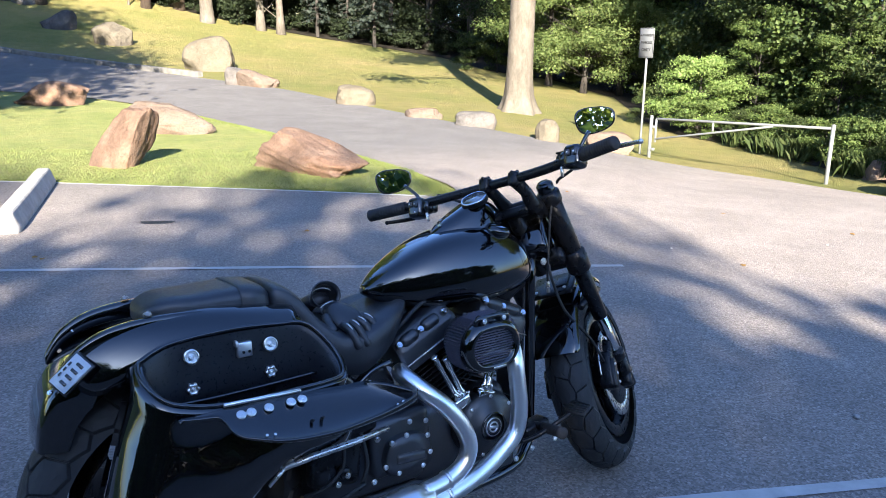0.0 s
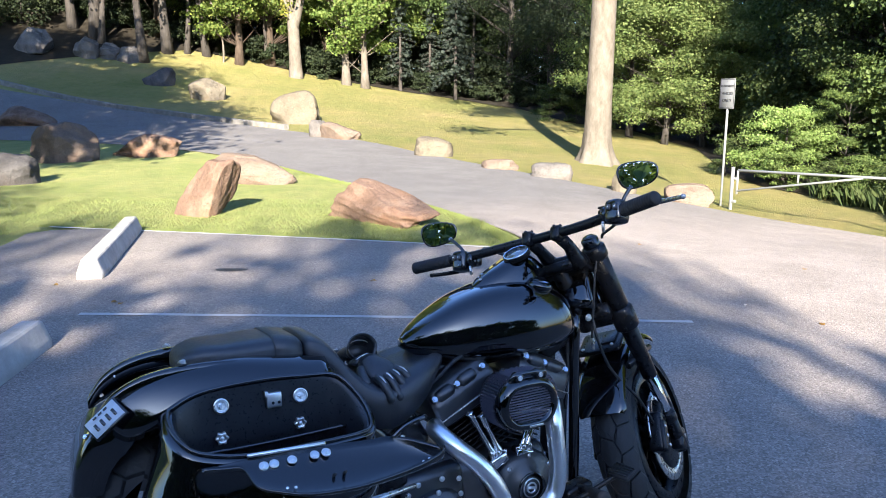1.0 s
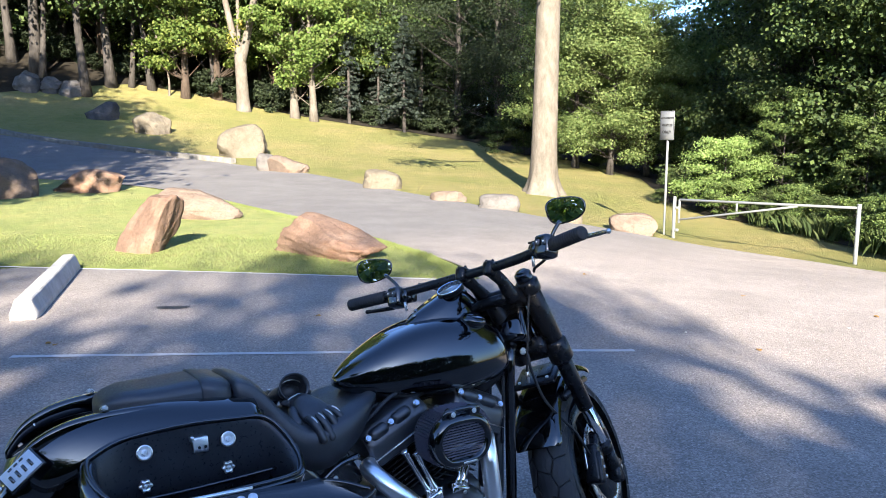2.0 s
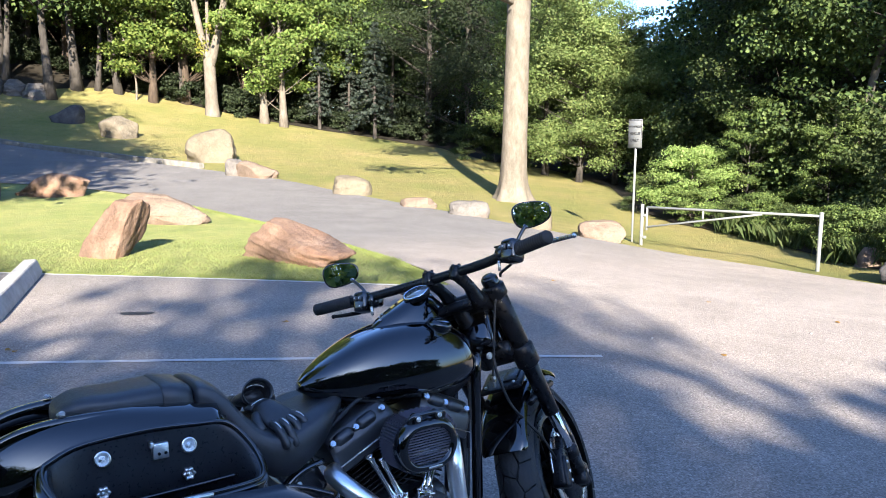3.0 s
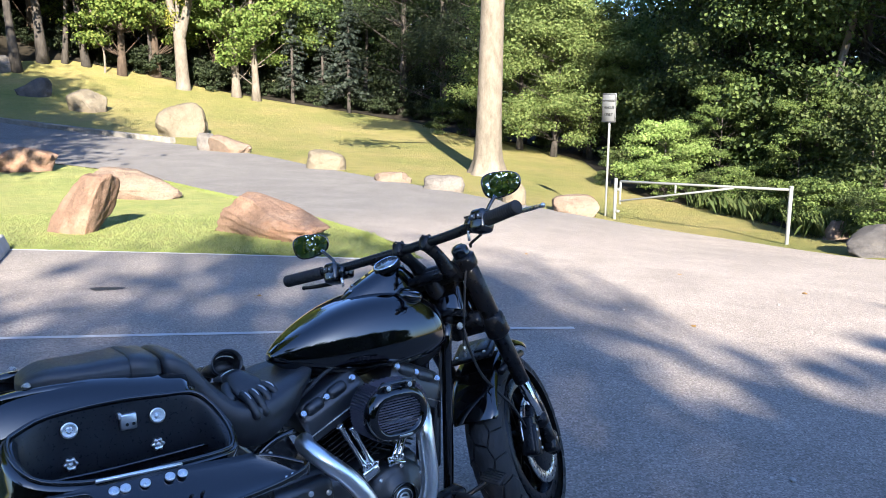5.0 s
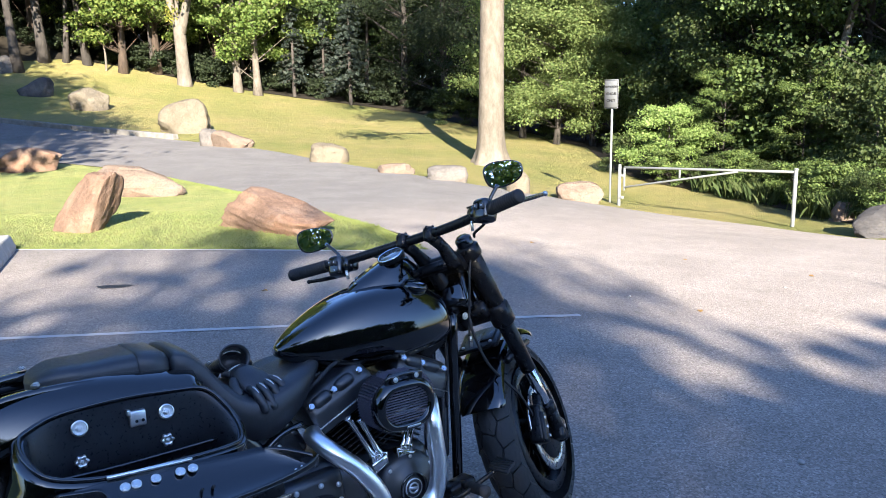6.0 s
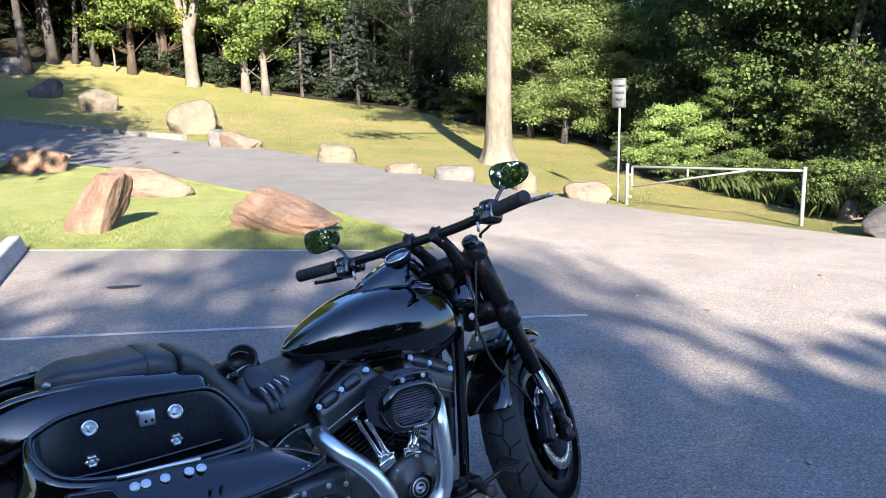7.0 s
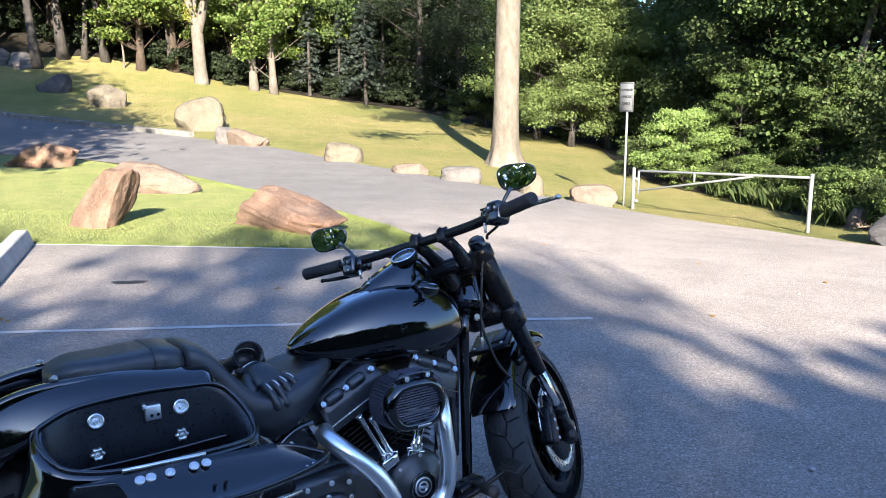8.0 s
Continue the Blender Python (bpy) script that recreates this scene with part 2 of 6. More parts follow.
road = tagged(draped("road", rounded(LOT, 2), 0.004, ASPHALT), "weathered grey asphalt car park and park road", "road", kind="structure")


def stripe(a, b, width=0.1):
    d = Vector((b[0] - a[0], b[1] - a[1], 0)).normalized()
    s = Vector((-d.y, d.x, 0)) * width / 2
    n = 24
    rng = random.Random(5)
    left = [(a[0] + (b[0] - a[0]) * i / n + s.x * rng.uniform(0.9, 1.08), a[1] + (b[1] - a[1]) * i / n + s.y * rng.uniform(0.9, 1.08)) for i in range(n + 1)]
    right = [(a[0] + (b[0] - a[0]) * i / n - s.x * rng.uniform(0.9, 1.08), a[1] + (b[1] - a[1]) * i / n - s.y * rng.uniform(0.9, 1.08)) for i in range(n + 1)]
    ob = draped("parking_line", left + right[::-1], 0.009, PAINT_WHITE)
    return tagged(ob, "worn white painted parking bay line on asphalt", "road marking", "parking lines", "structure")


stripe((-4.02, 0.02), (0.04, 0.14), 0.052)
stripe((-4.3, -3.14), (0.6, -2.553), 0.06)
stripe((-6.05, 3.36), (-1.2, 2.60), 0.05)


# ---- boulders ----
def boulder(at, size, mat, label, seed, turn=0.0, lean=0.0, slope=0.0, block=2.6, cuts=5, facet=0.7, sink=0.10, grain=(0, 0, 1), ridges=0.0):
    """A weathered stone: a rounded block worn by soft facets, its foot sunk in the turf. size: across, deep and high; lean shears it
    towards x with height, slope lowers its far x end, ridges cut bedding lines along grain."""
    rng = random.Random(seed)
    bm = bmesh.new()
    bmesh.ops.create_icosphere(bm, subdivisions=5, radius=1.0)
    planes = []
    for i in range(cuts):
        d = Vector((rng.gauss(0, 1), rng.gauss(-0.2, 1), rng.gauss(0.3, 0.7))).normalized()
        planes.append((d, rng.uniform(0.62, 0.9)))
    g = Vector(grain).normalized()
    off = Vector((seed * 3.7, seed * 1.3, 0))
    for v in bm.verts:
        p = v.co.copy()
        p /= (abs(p.x) ** block + abs(p.y) ** block + abs(p.z) ** block) ** (1 / block)
        for d, k in planes:
            over = p.dot(d) - k
            if over > 0:
                p -= d * over * facet
        n = v.co.normalized()
        p += n * (0.10 * noise.noise(p * 1.3 + off) + 0.045 * noise.noise(p * 3.4 + off) + 0.018 * noise.noise(p * 8 + off) + 0.008 * noise.noise(p * 19 + off))
        if ridges:
            p += n * ridges * noise.noise(Vector((p.dot(g) * 7 + 0.6 * noise.noise(p * 2 + off), seed, p.length * 0.4)))
        v.co = p
    lo, hi = min(v.co.z for v in bm.verts), max(v.co.z for v in bm.verts)
    wx = max(v.co.x for v in bm.verts) - min(v.co.x for v in bm.verts)
    wy = max(v.co.y for v in bm.verts) - min(v.co.y for v in bm.verts)
    cut = lo + (hi - lo) * 0.30
    for v in bm.verts:
        z = max((v.co.z - cut) / (hi - cut), -0.05)
        x, y = v.co.x / wx, v.co.y / wy
        fall = 1 - slope * smoothstep(-0.35, 0.55, x if slope > 0 else -x) if slope > 0 else 1 + slope * smoothstep(-0.35, 0.55, -x)
        h = z * size[2] * fall
        v.co = (x * size[0] * (1 - abs(lean) * 0.45) + lean * size[0] * (z - 0.35), y * size[1], h + (sink if z > 0.02 else 0) - sink)
    bm.transform(pose(0, 0, 0, 0, 0, turn))
    ob = link_mesh("boulder", bm, mat)
    ob.location = (at[0], at[1], ground_z(*at) - 0.02)
    return tagged(ob, label, "boulder", "boulders along the road")


boulder((-4.69, 4.52), (0.72, 0.55, 0.69), ROCK_RED, "leaning red-brown boulder standing on the lawn", 11, lean=0.27, block=5.0, cuts=5, facet=0.9)
boulder((-5.26, 8.24), (1.5, 0.9, 0.50), ROCK_TAN, "long low tan boulder on the lawn", 12, slope=0.2, block=3.2, ridges=0.05, cuts=6, facet=0.8)
boulder((-2.58, 4.3), (1.62, 0.60, 0.50), ROCK_RED, "long ridged red-brown boulder lying beside the road", 13, turn=-40, slope=0.42, block=4.2, cuts=6, facet=0.9, ridges=0.07, grain=(0.45, 0.2, 1))
boulder((-9.02, 13.04), (1.6, 1.0, 0.68), ROCK_RED, "red-brown wedge-shaped boulder on the lawn", 14, slope=-0.75, block=3.6, cuts=6, facet=0.9)
boulder((-10.32, 11.79), (1.42, 1.0, 0.85), ROCK_TAN, "tan boulder with a dark fractured side", 15, block=2.8, cuts=7, facet=0.9)
boulder((-9.05, 7.7), (0.85, 0.7, 0.52), ROCK_DARK_SHADE, "dark grey boulder on the shaded lawn", 16, 20)
boulder((-16.3, 20.9), (1.9, 1.0, 0.70), ROCK_RED, "low red-brown boulder by the road", 17, 5, slope=0.5)
boulder((-7.65, 22.15), (1.66, 1.3, 1.14), ROCK_PALE, "big pale cream boulder on the sunny lawn", 18, block=2.9, cuts=6, facet=0.85, slope=-0.22)
boulder((-5.35, 17.75), (1.25, 0.7, 0.50), ROCK_TAN, "low tan slab of stone beside the road", 19, -22, slope=0.4, block=3.0)
boulder((-5.98, 18.05), (0.62, 0.6, 0.50), ROCK_GREY, "rounded grey-pink stone against a tan slab", 31)
boulder((-12.55, 27.66), (1.5, 1.1, 0.92), ROCK_PALE, "pale squarish boulder on the lawn", 20, block=3.8, cuts=6, facet=0.9, slope=-0.2)
boulder((-15.58, 30.25), (1.45, 1.0, 0.72), ROCK_DARK_SHADE, "dark grey boulder in tree shade", 21, block=3.0, cuts=7, facet=0.9, slope=-0.35)
boulder((-2.43, 14.02), (0.95, 0.75, 0.47), ROCK_PALE, "rounded pale boulder beside the road", 22, block=3.0, cuts=2, facet=0.5)
boulder((-0.91, 11.76), (0.80, 0.5, 0.22), ROCK_TAN, "flat tan stone sunk in the grass", 23, cuts=6)
boulder((0.12, 10.84), (0.84, 0.55, 0.31), ROCK_GREY, "low grey-pink boulder beside the road", 24, block=3.6, cuts=3, facet=0.5)
boulder((1.32, 9.6), (0.46, 0.42, 0.42), ROCK_PALE, "pale boulder beside the road", 25, block=3.0, cuts=3)
boulder((2.42, 9.19), (0.92, 0.55, 0.37), ROCK_TAN, "tan boulder near the sign post", 26, lean=-0.12, block=4.0, cuts=3, facet=0.8)
boulder((5.5, 4.95), (1.15, 0.85, 0.42), ROCK_DARK_SHADE, "grey boulder beside the gate", 27, 20, block=3.0, cuts=6, facet=0.9, slope=-0.4)
boulder((6.2, 7.1), (0.42, 0.4, 0.34), ROCK_TAN, "tan boulder among grasses by the gate", 28, 20)
boulder((-22.65, 33.0), (1.9, 1.4, 1.1), ROCK_GREY, "grey boulder in the shade of the wood", 29, cuts=7, facet=0.9)
for (x, y), size, seed in (((-20.3, 33.3), (1.2, 1.0, 0.95), 30), ((-19.3, 33.7), (1.0, 0.9, 0.7), 32), ((-18.3, 33.5), (1.2, 0.9, 0.72), 33)):
    boulder((x, y), size, ROCK_GREY, "dark rock in a heap at the wood edge", seed, cuts=8, facet=0.95, ridges=0.08)


# ---- trees ----
def tube(bm, pts, radii, sides=10, closed=True):
    """A tapered round tube along the points."""
    rings = []
    up = Vector((0.123, 0.31, 0.94))
    for i, p in enumerate(pts):
        p = Vector(p)
        a, b = Vector(pts[max(0, i - 1)]), Vector(pts[min(len(pts) - 1, i + 1)])
        d = (b - a).normalized()
        if i == 0:
            ref = up if abs(d.dot(up)) < 0.9 else Vector((1, 0, 0))
            s = d.cross(ref).normalized()
        else:
            s = (s - d * s.dot(d)).normalized()
        q = d.cross(s)
        r = radii[i] if hasattr(radii, "__len__") else radii
        rings.append([bm.verts.new(p + (s * math.cos(k * math.tau / sides) + q * math.sin(k * math.tau / sides)) * r) for k in range(sides)])
    for a, b in zip(rings, rings[1:]):
        for k in range(sides):
            bm.faces.new((a[k], a[(k + 1) % sides], b[(k + 1) % sides], b[k]))
    if closed:
        bm.faces.new(rings[0][::-1])
        bm.faces.new(rings[-1])
    return bm


def bent(a, b, rng, bend, n=6):
    a, b = Vector(a), Vector(b)
    off = Vector((rng.gauss(0, bend), rng.gauss(0, bend), rng.gauss(0, bend * 0.5)))
    return [a.lerp(b, i / n) + off * math.sin(math.pi * i / n) for i in range(n + 1)]


def eased(pts, n=8):
    """A smooth curve through the points."""
    pts = [Vector(p) for p in pts]
    out = []
    for i in range(len(pts) - 1):
        p0, p1, p2, p3 = pts[max(0, i - 1)], pts[i], pts[i + 1], pts[min(len(pts) - 1, i + 2)]
        for k in range(n):
            t = k / n
            out.append(0.5 * ((2 * p1) + (p2 - p0) * t + (2 * p0 - 5 * p1 + 4 * p2 - p3) * t * t + (3 * p1 - p0 - 3 * p2 + p3) * t**3))
    return out + [pts[-1]]


def leaf_cloud(clumps, count, size, seed, droop=0.3, flat=0.0):
    """Leaves as small folded blades, gathered in uneven clumps: (centre, radii)."""
    rng = np.random.default_rng(seed)
    weights = np.array([r[0] * r[1] * r[2] for _, r in clumps]) ** 0.75
    which = rng.choice(len(clumps), count, p=weights / weights.sum())
    c = np.array([c for c, _ in clumps])[which]
    r = np.array([r for _, r in clumps])[which]
    d = rng.normal(size=(count, 3))
    d /= np.linalg.norm(d, axis=1)[:, None]
    rad = rng.random(count) ** 0.45
    rad = np.where(rng.random(count) < 0.22, rad * rng.uniform(1.0, 1.7, count), rad)
    p = c + d * r * rad[:, None]
    n = d * 0.9 + rng.normal(size=(count, 3)) * 0.75 + np.array([0, 0, 0.55 + flat])
    n /= np.linalg.norm(n, axis=1)[:, None]
    t = rng.normal(size=(count, 3))
    t -= n * (t * n).sum(1)[:, None]
    t /= np.linalg.norm(t, axis=1)[:, None]
    t[:, 2] -= droop * rng.random(count)
    s = np.cross(n, t)
    L = size * rng.uniform(0.6, 1.35, count)[:, None]
    W = L * rng.uniform(0.32, 0.5, count)[:, None]
    fold = n * L * 0.12
    v = np.stack([p - t * L * 0.5, p + s * W + fold, p + t * L * 0.5, p - s * W + fold], 1).reshape(-1, 3)
    i = np.arange(count) * 4
    f = np.concatenate([np.stack([i, i + 1, i + 2], 1), np.stack([i, i + 2, i + 3], 1)])
    return v, f


def cloud_mesh(name, v, f, mat):
    me = bpy.data.meshes.new(name)
    me.from_pydata(v.tolist(), [], f.tolist())
    me.materials.append(mat)
    return me


def tree_kind(seed, height, trunk_r, crown_lo, crown_r, leaf_mat, bark, leaves=7000, leaf=0.2, clumps=26, lean=0.0, slim=1.0):
    """Trunk and crown meshes of one sort of tree, at the origin."""
    rng = random.Random(seed)
    bm = bmesh.new()
    top = Vector((lean * height, rng.gauss(0, 0.02) * height, height))
    spine = bent((0, 0, -0.3), top, rng, 0.02 * height, 10)
    tube(bm, spine, [trunk_r * (1.55 if i == 0 else 1.12 if i == 1 else 1.0) * (1 - 0.085 * i) for i in range(11)], 12)
    cl = []
    for k in range(clumps):
        f = rng.random() ** 0.8
        h = crown_lo + (height * 1.02 - crown_lo) * f
        reach = crown_r * (1 - 0.55 * abs(f - 0.35) * 1.3) * rng.uniform(0.35, 1.0)
        a = rng.random() * math.tau
        tip = Vector((math.cos(a) * reach + top.x * h / height, math.sin(a) * reach, h))
        root = spine[min(10, max(1, int(10 * (h - 0.22 * reach) / height)))]
        tube(bm, bent(root, tip, rng, 0.08 * reach, 3), [trunk_r * 0.17 * (1 - 0.28 * i) for i in range(4)], 4)
        s = crown_r * rng.uniform(0.22, 0.42) * slim
        cl.append((tuple(tip), (s * 1.15, s * 1.15, s * (0.7 if slim == 1.0 else 0.5))))
    v, f = leaf_cloud(cl, leaves, leaf, seed)
    me = bpy.data.meshes.new("trunk")
    bm.to_mesh(me)
    bm.free()
    me.shade_smooth()
    me.materials.append(bark)
    return me, cloud_mesh("crown", v, f, leaf_mat)


def plant_tree(kind, x, y, label, turn=0.0, scale=1.0, category="tree", group="wood", name="tree", tall=1.0):
    t = empty(name, pose(x, y, ground_z(x, y), 0, 0, turn) @ Matrix.Diagonal((scale, scale, scale * tall, 1)), label, category, group)
    for part_name, me in zip(("trunk", "crown"), kind):
        ob = new(part_name, me)
        ob.parent = t
    return t


def spruce_kind(seed, height, radius, sparse=1.0):
    rng = random.Random(seed)
    bm = bmesh.new()
    tube(bm, [(0, 0, -0.2), (0, 0, height * 0.5), (0.03, 0, height)], [0.1, 0.06, 0.012], 8)
    V, Fa, n0 = [], [], 0
    z = height * 0.17
    while z < height * 0.98:
        r = radius * (1 - z / height) ** 0.8 + 0.05
        for k in range(rng.randint(5, 7)):
            a = rng.random() * math.tau
            rr = r * rng.uniform(0.6, 1.05)
            tip = Vector((math.cos(a) * rr, math.sin(a) * rr, z - rr * 0.32))
            pts = bent((0, 0, z), tip, rng, 0.03, 4)
            tube(bm, pts, [0.02, 0.016, 0.012, 0.008, 0.004], 4)
            cl = [(tuple(p), (0.09 + 0.05 * rr, 0.09 + 0.05 * rr, 0.07)) for p in pts[1:]]
            v, f = leaf_cloud(cl, int(46 * sparse), 0.13, rng.randint(0, 10**6), droop=0.8)
            V.append(v), Fa.append(f + n0)
            n0 += len(v)
        z += height * 0.045
    me = bpy.data.meshes.new("trunk")
    bm.to_mesh(me)
    bm.free()
    me.materials.append(BARK_GREY)
    return me, cloud_mesh("crown", np.concatenate(V), np.concatenate(Fa), NEEDLE)


NEAR_OAK = tree_kind(21, 10.0, 0.17, 0.7, 3.3, LEAF_MID, BARK_GREY, 28000, 0.092, 90, slim=0.72)
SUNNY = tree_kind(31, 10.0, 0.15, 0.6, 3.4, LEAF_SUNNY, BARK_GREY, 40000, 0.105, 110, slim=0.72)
NEAR_DARK = tree_kind(23, 11.0, 0.18, 1.0, 3.6, LEAF_DARK, BARK_GREY, 24000, 0.11, 90, slim=0.72)
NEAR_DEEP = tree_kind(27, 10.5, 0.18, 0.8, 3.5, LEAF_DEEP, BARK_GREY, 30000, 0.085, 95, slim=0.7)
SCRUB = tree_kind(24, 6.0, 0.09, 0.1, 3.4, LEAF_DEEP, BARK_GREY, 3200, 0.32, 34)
HEDGE = tree_kind(25, 6.0, 0.09, 0.1, 3.4, LEAF_DARK, BARK_GREY, 5500, 0.30, 44)
BROAD = tree_kind(26, 13.0, 0.22, 1.9, 4.0, LEAF_OAK, BARK_BROWN, 12000, 0.24, 60)
OAK = tree_kind(1, 13.0, 0.2, 1.9, 4.2, LEAF_OAK, BARK_BROWN, 11000, 0.2, 40)
EDGE_OAK = tree_kind(11, 12.0, 0.2, 1.3, 2.6, LEAF_OAK, BARK_BROWN, 18000, 0.16, 100, slim=0.75)
HIGH_OAK = tree_kind(12, 15.0, 0.24, 7.0, 4.4, LEAF_OAK, BARK_BROWN, 10500, 0.275, 50)
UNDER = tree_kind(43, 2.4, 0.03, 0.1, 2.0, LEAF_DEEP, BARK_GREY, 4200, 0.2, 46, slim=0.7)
SLIM = tree_kind(13, 15.0, 0.19, 6.0, 4.2, LEAF_DARK, BARK_GREY, 9000, 0.26, 50)
BRIGHT = tree_kind(2, 9.5, 0.2, 1.7, 2.3, LEAF_BRIGHT, BARK_PALE, 17000, 0.15, 100, slim=0.85)
DARK = tree_kind(3, 14.0, 0.26, 1.2, 4.4, LEAF_DARK, BARK_GREY, 5000, 0.31, 44)
SHADE = tree_kind(14, 15.0, 0.215, 4.6, 4.6, LEAF_DARK, BARK_GREY, 9000, 0.24, 50, 0.03)
YELLOW = tree_kind(5, 12.0, 0.17, 6.2, 2.8, LEAF_YELLOW, BARK_BROWN, 9000, 0.17, 40, slim=0.7)
BUSH = tree_kind(6, 2.6, 0.04, 0.2, 1.6, LEAF_MID, BARK_GREY, 6000, 0.085, 44, slim=0.7)
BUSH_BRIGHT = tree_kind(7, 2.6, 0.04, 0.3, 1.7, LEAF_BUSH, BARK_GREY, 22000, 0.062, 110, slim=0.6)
SAPLING = tree_kind(41, 4.2, 0.04, 0.3, 1.5, LEAF_SAPLING, BARK_GREY, 16000, 0.06, 80, slim=0.5)
WEEDS = tree_kind(42, 2.2, 0.03, 0.1, 1.6, LEAF_SAPLING, BARK_GREY, 8000, 0.09, 60, slim=0.6)
SPRUCE = spruce_kind(8, 5.6, 1.5)
SPRUCE_THIN = spruce_kind(9, 5.4, 1.0, 0.35)


def at_bearing(az, dist):
    a = radians(az)
    return -1.3 + dist * math.sin(a), -4.9 + dist * math.cos(a)


# the wood, from its dark depth forward to its edge
rng = random.Random(77)
LABELS = {"oak": "leafy green oak at the edge of the wood", "dark": "dark dense tree in the shade of the wood", "shade": "tall shaded tree with a thick grey trunk",
          "yellow": "tree with yellowing early autumn leaves", "bright": "young tree with bright sunlit green leaves"}
KINDS = {"oak": OAK, "dark": DARK, "shade": SHADE, "yellow": YELLOW, "bright": BRIGHT, "edge": EDGE_OAK, "high": HIGH_OAK, "broad": BROAD}
THICKET = "dark thicket deep in the wood"
# dark rows behind: the wood's inner shade is carried by their leaf colour
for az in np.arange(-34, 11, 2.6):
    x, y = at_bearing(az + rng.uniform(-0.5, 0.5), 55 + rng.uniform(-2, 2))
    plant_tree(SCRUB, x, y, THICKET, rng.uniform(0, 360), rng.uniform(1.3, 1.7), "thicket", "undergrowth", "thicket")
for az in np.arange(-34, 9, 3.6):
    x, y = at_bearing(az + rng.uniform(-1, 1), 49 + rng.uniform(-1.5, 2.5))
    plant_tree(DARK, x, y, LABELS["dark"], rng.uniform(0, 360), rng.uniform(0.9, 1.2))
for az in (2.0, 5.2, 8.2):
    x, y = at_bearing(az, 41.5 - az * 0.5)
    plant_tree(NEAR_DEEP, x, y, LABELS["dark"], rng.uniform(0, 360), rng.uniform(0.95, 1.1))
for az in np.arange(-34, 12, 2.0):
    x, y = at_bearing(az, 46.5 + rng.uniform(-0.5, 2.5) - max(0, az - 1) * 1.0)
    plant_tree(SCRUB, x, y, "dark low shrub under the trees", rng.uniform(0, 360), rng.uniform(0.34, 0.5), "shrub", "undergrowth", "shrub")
for x, y, k, s in ((-17.7, 33.8, "shade", 0.95), (-17.3, 35.9, "shade", 1.05), (-21.0, 35.9, "shade", 1.25), (-15.5, 36.6, "shade", 0.8), (-22.4, 36.4, "shade", 1.0), (-24.8, 37.0, "bright", 1.0), (-18.6, 38.0, "edge", 1.0),
                   (-13.7, 36.2, "edge", 0.95), (-12.3, 37.2, "edge", 1.05), (-8.0, 35.3, "bright", 1.0), (-7.0, 35.0, "bright", 0.93), (-9.6, 38.5, "edge", 1.0), (-5.6, 39.0, "edge", 0.95),
                   (-3.0, 42.5, "yellow", 1.05), (-4.9, 43.5, "yellow", 0.95), (-14.8, 40.0, "bright", 1.0), (-19.0, 41.0, "edge", 1.0)):
    plant_tree(KINDS[k], x, y, LABELS["oak" if k == "edge" else k], rng.uniform(0, 360), s)
for x, y, k, s, label in ((-2.47, 34.4, SPRUCE, 1.0, "small grey-green spruce with drooping branches"), (-5.3, 35.6, SPRUCE_THIN, 1.0, "thin half-bare spruce at the wood edge"),
                          (-3.9, 37.2, SPRUCE_THIN, 0.9, "thin half-bare spruce at the wood edge")):
    plant_tree(k, x, y, label, 0, s, "spruce", "wood", "spruce")
for az, d, k in ((-25.5, 44.5, 0.8), (-20.2, 44.0, 0.7), (-17.2, 45.5, 0.75), (-14.9, 43.5, 0.55), (-11.9, 45.0, 0.65), (-8.9, 43.0, 0.5), (-5.6, 44.5, 0.65), (-3.1, 43.0, 0.5), (-0.6, 44.0, 0.6)):
    x, y = at_bearing(az, d)
    plant_tree(SLIM, x, y, "tall slim trunk in the shade of the wood", 53 * az, k)
for k, az in enumerate(np.arange(-29, 6, 1.15)):
    x, y = at_bearing(az, 42.6 - max(0, az + 6) * 0.28 + max(0, -az - 10) * 0.3 + 0.9 * math.sin(3.1 * k))
    plant_tree(UNDER, x, y, "dark brushy undergrowth at the foot of the wood", 61 * k, 0.42 + 0.12 * math.sin(1.7 * k), "shrub", "undergrowth", "shrub")
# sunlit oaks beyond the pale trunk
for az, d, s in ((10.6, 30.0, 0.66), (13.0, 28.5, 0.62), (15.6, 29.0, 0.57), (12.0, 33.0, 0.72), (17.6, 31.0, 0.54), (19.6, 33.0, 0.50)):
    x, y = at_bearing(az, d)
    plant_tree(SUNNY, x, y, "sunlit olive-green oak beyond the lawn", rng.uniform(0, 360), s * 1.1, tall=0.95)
# leaf kinds darken with bearing: shade on that side is in their colour
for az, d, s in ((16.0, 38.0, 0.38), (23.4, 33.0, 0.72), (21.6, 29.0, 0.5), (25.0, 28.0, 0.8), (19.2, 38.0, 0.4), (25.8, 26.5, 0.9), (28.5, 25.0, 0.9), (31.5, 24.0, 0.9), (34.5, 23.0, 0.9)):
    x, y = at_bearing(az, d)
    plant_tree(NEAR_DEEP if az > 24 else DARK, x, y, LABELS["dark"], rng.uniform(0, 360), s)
for az, d, s in ((24.4, 24.5, 0.66), (27.0, 22.8, 0.8), (29.4, 21.5, 0.85), (32.6, 20.5, 0.85), (36.0, 19.5, 0.9)):
    x, y = at_bearing(az, d)
    plant_tree(NEAR_OAK if az < 28 else NEAR_DARK, x, y, "leafy tree beside the track", rng.uniform(0, 360), s)
for az in np.arange(5, 20, 2.0):
    x, y = at_bearing(az, 31.5 - (az - 10) * 0.3 + rng.uniform(-0.4, 1.6))
    plant_tree(BUSH, x, y, "dense green shrub at the wood edge", rng.uniform(0, 360), rng.uniform(0.5, 0.9), "shrub", "undergrowth", "shrub")
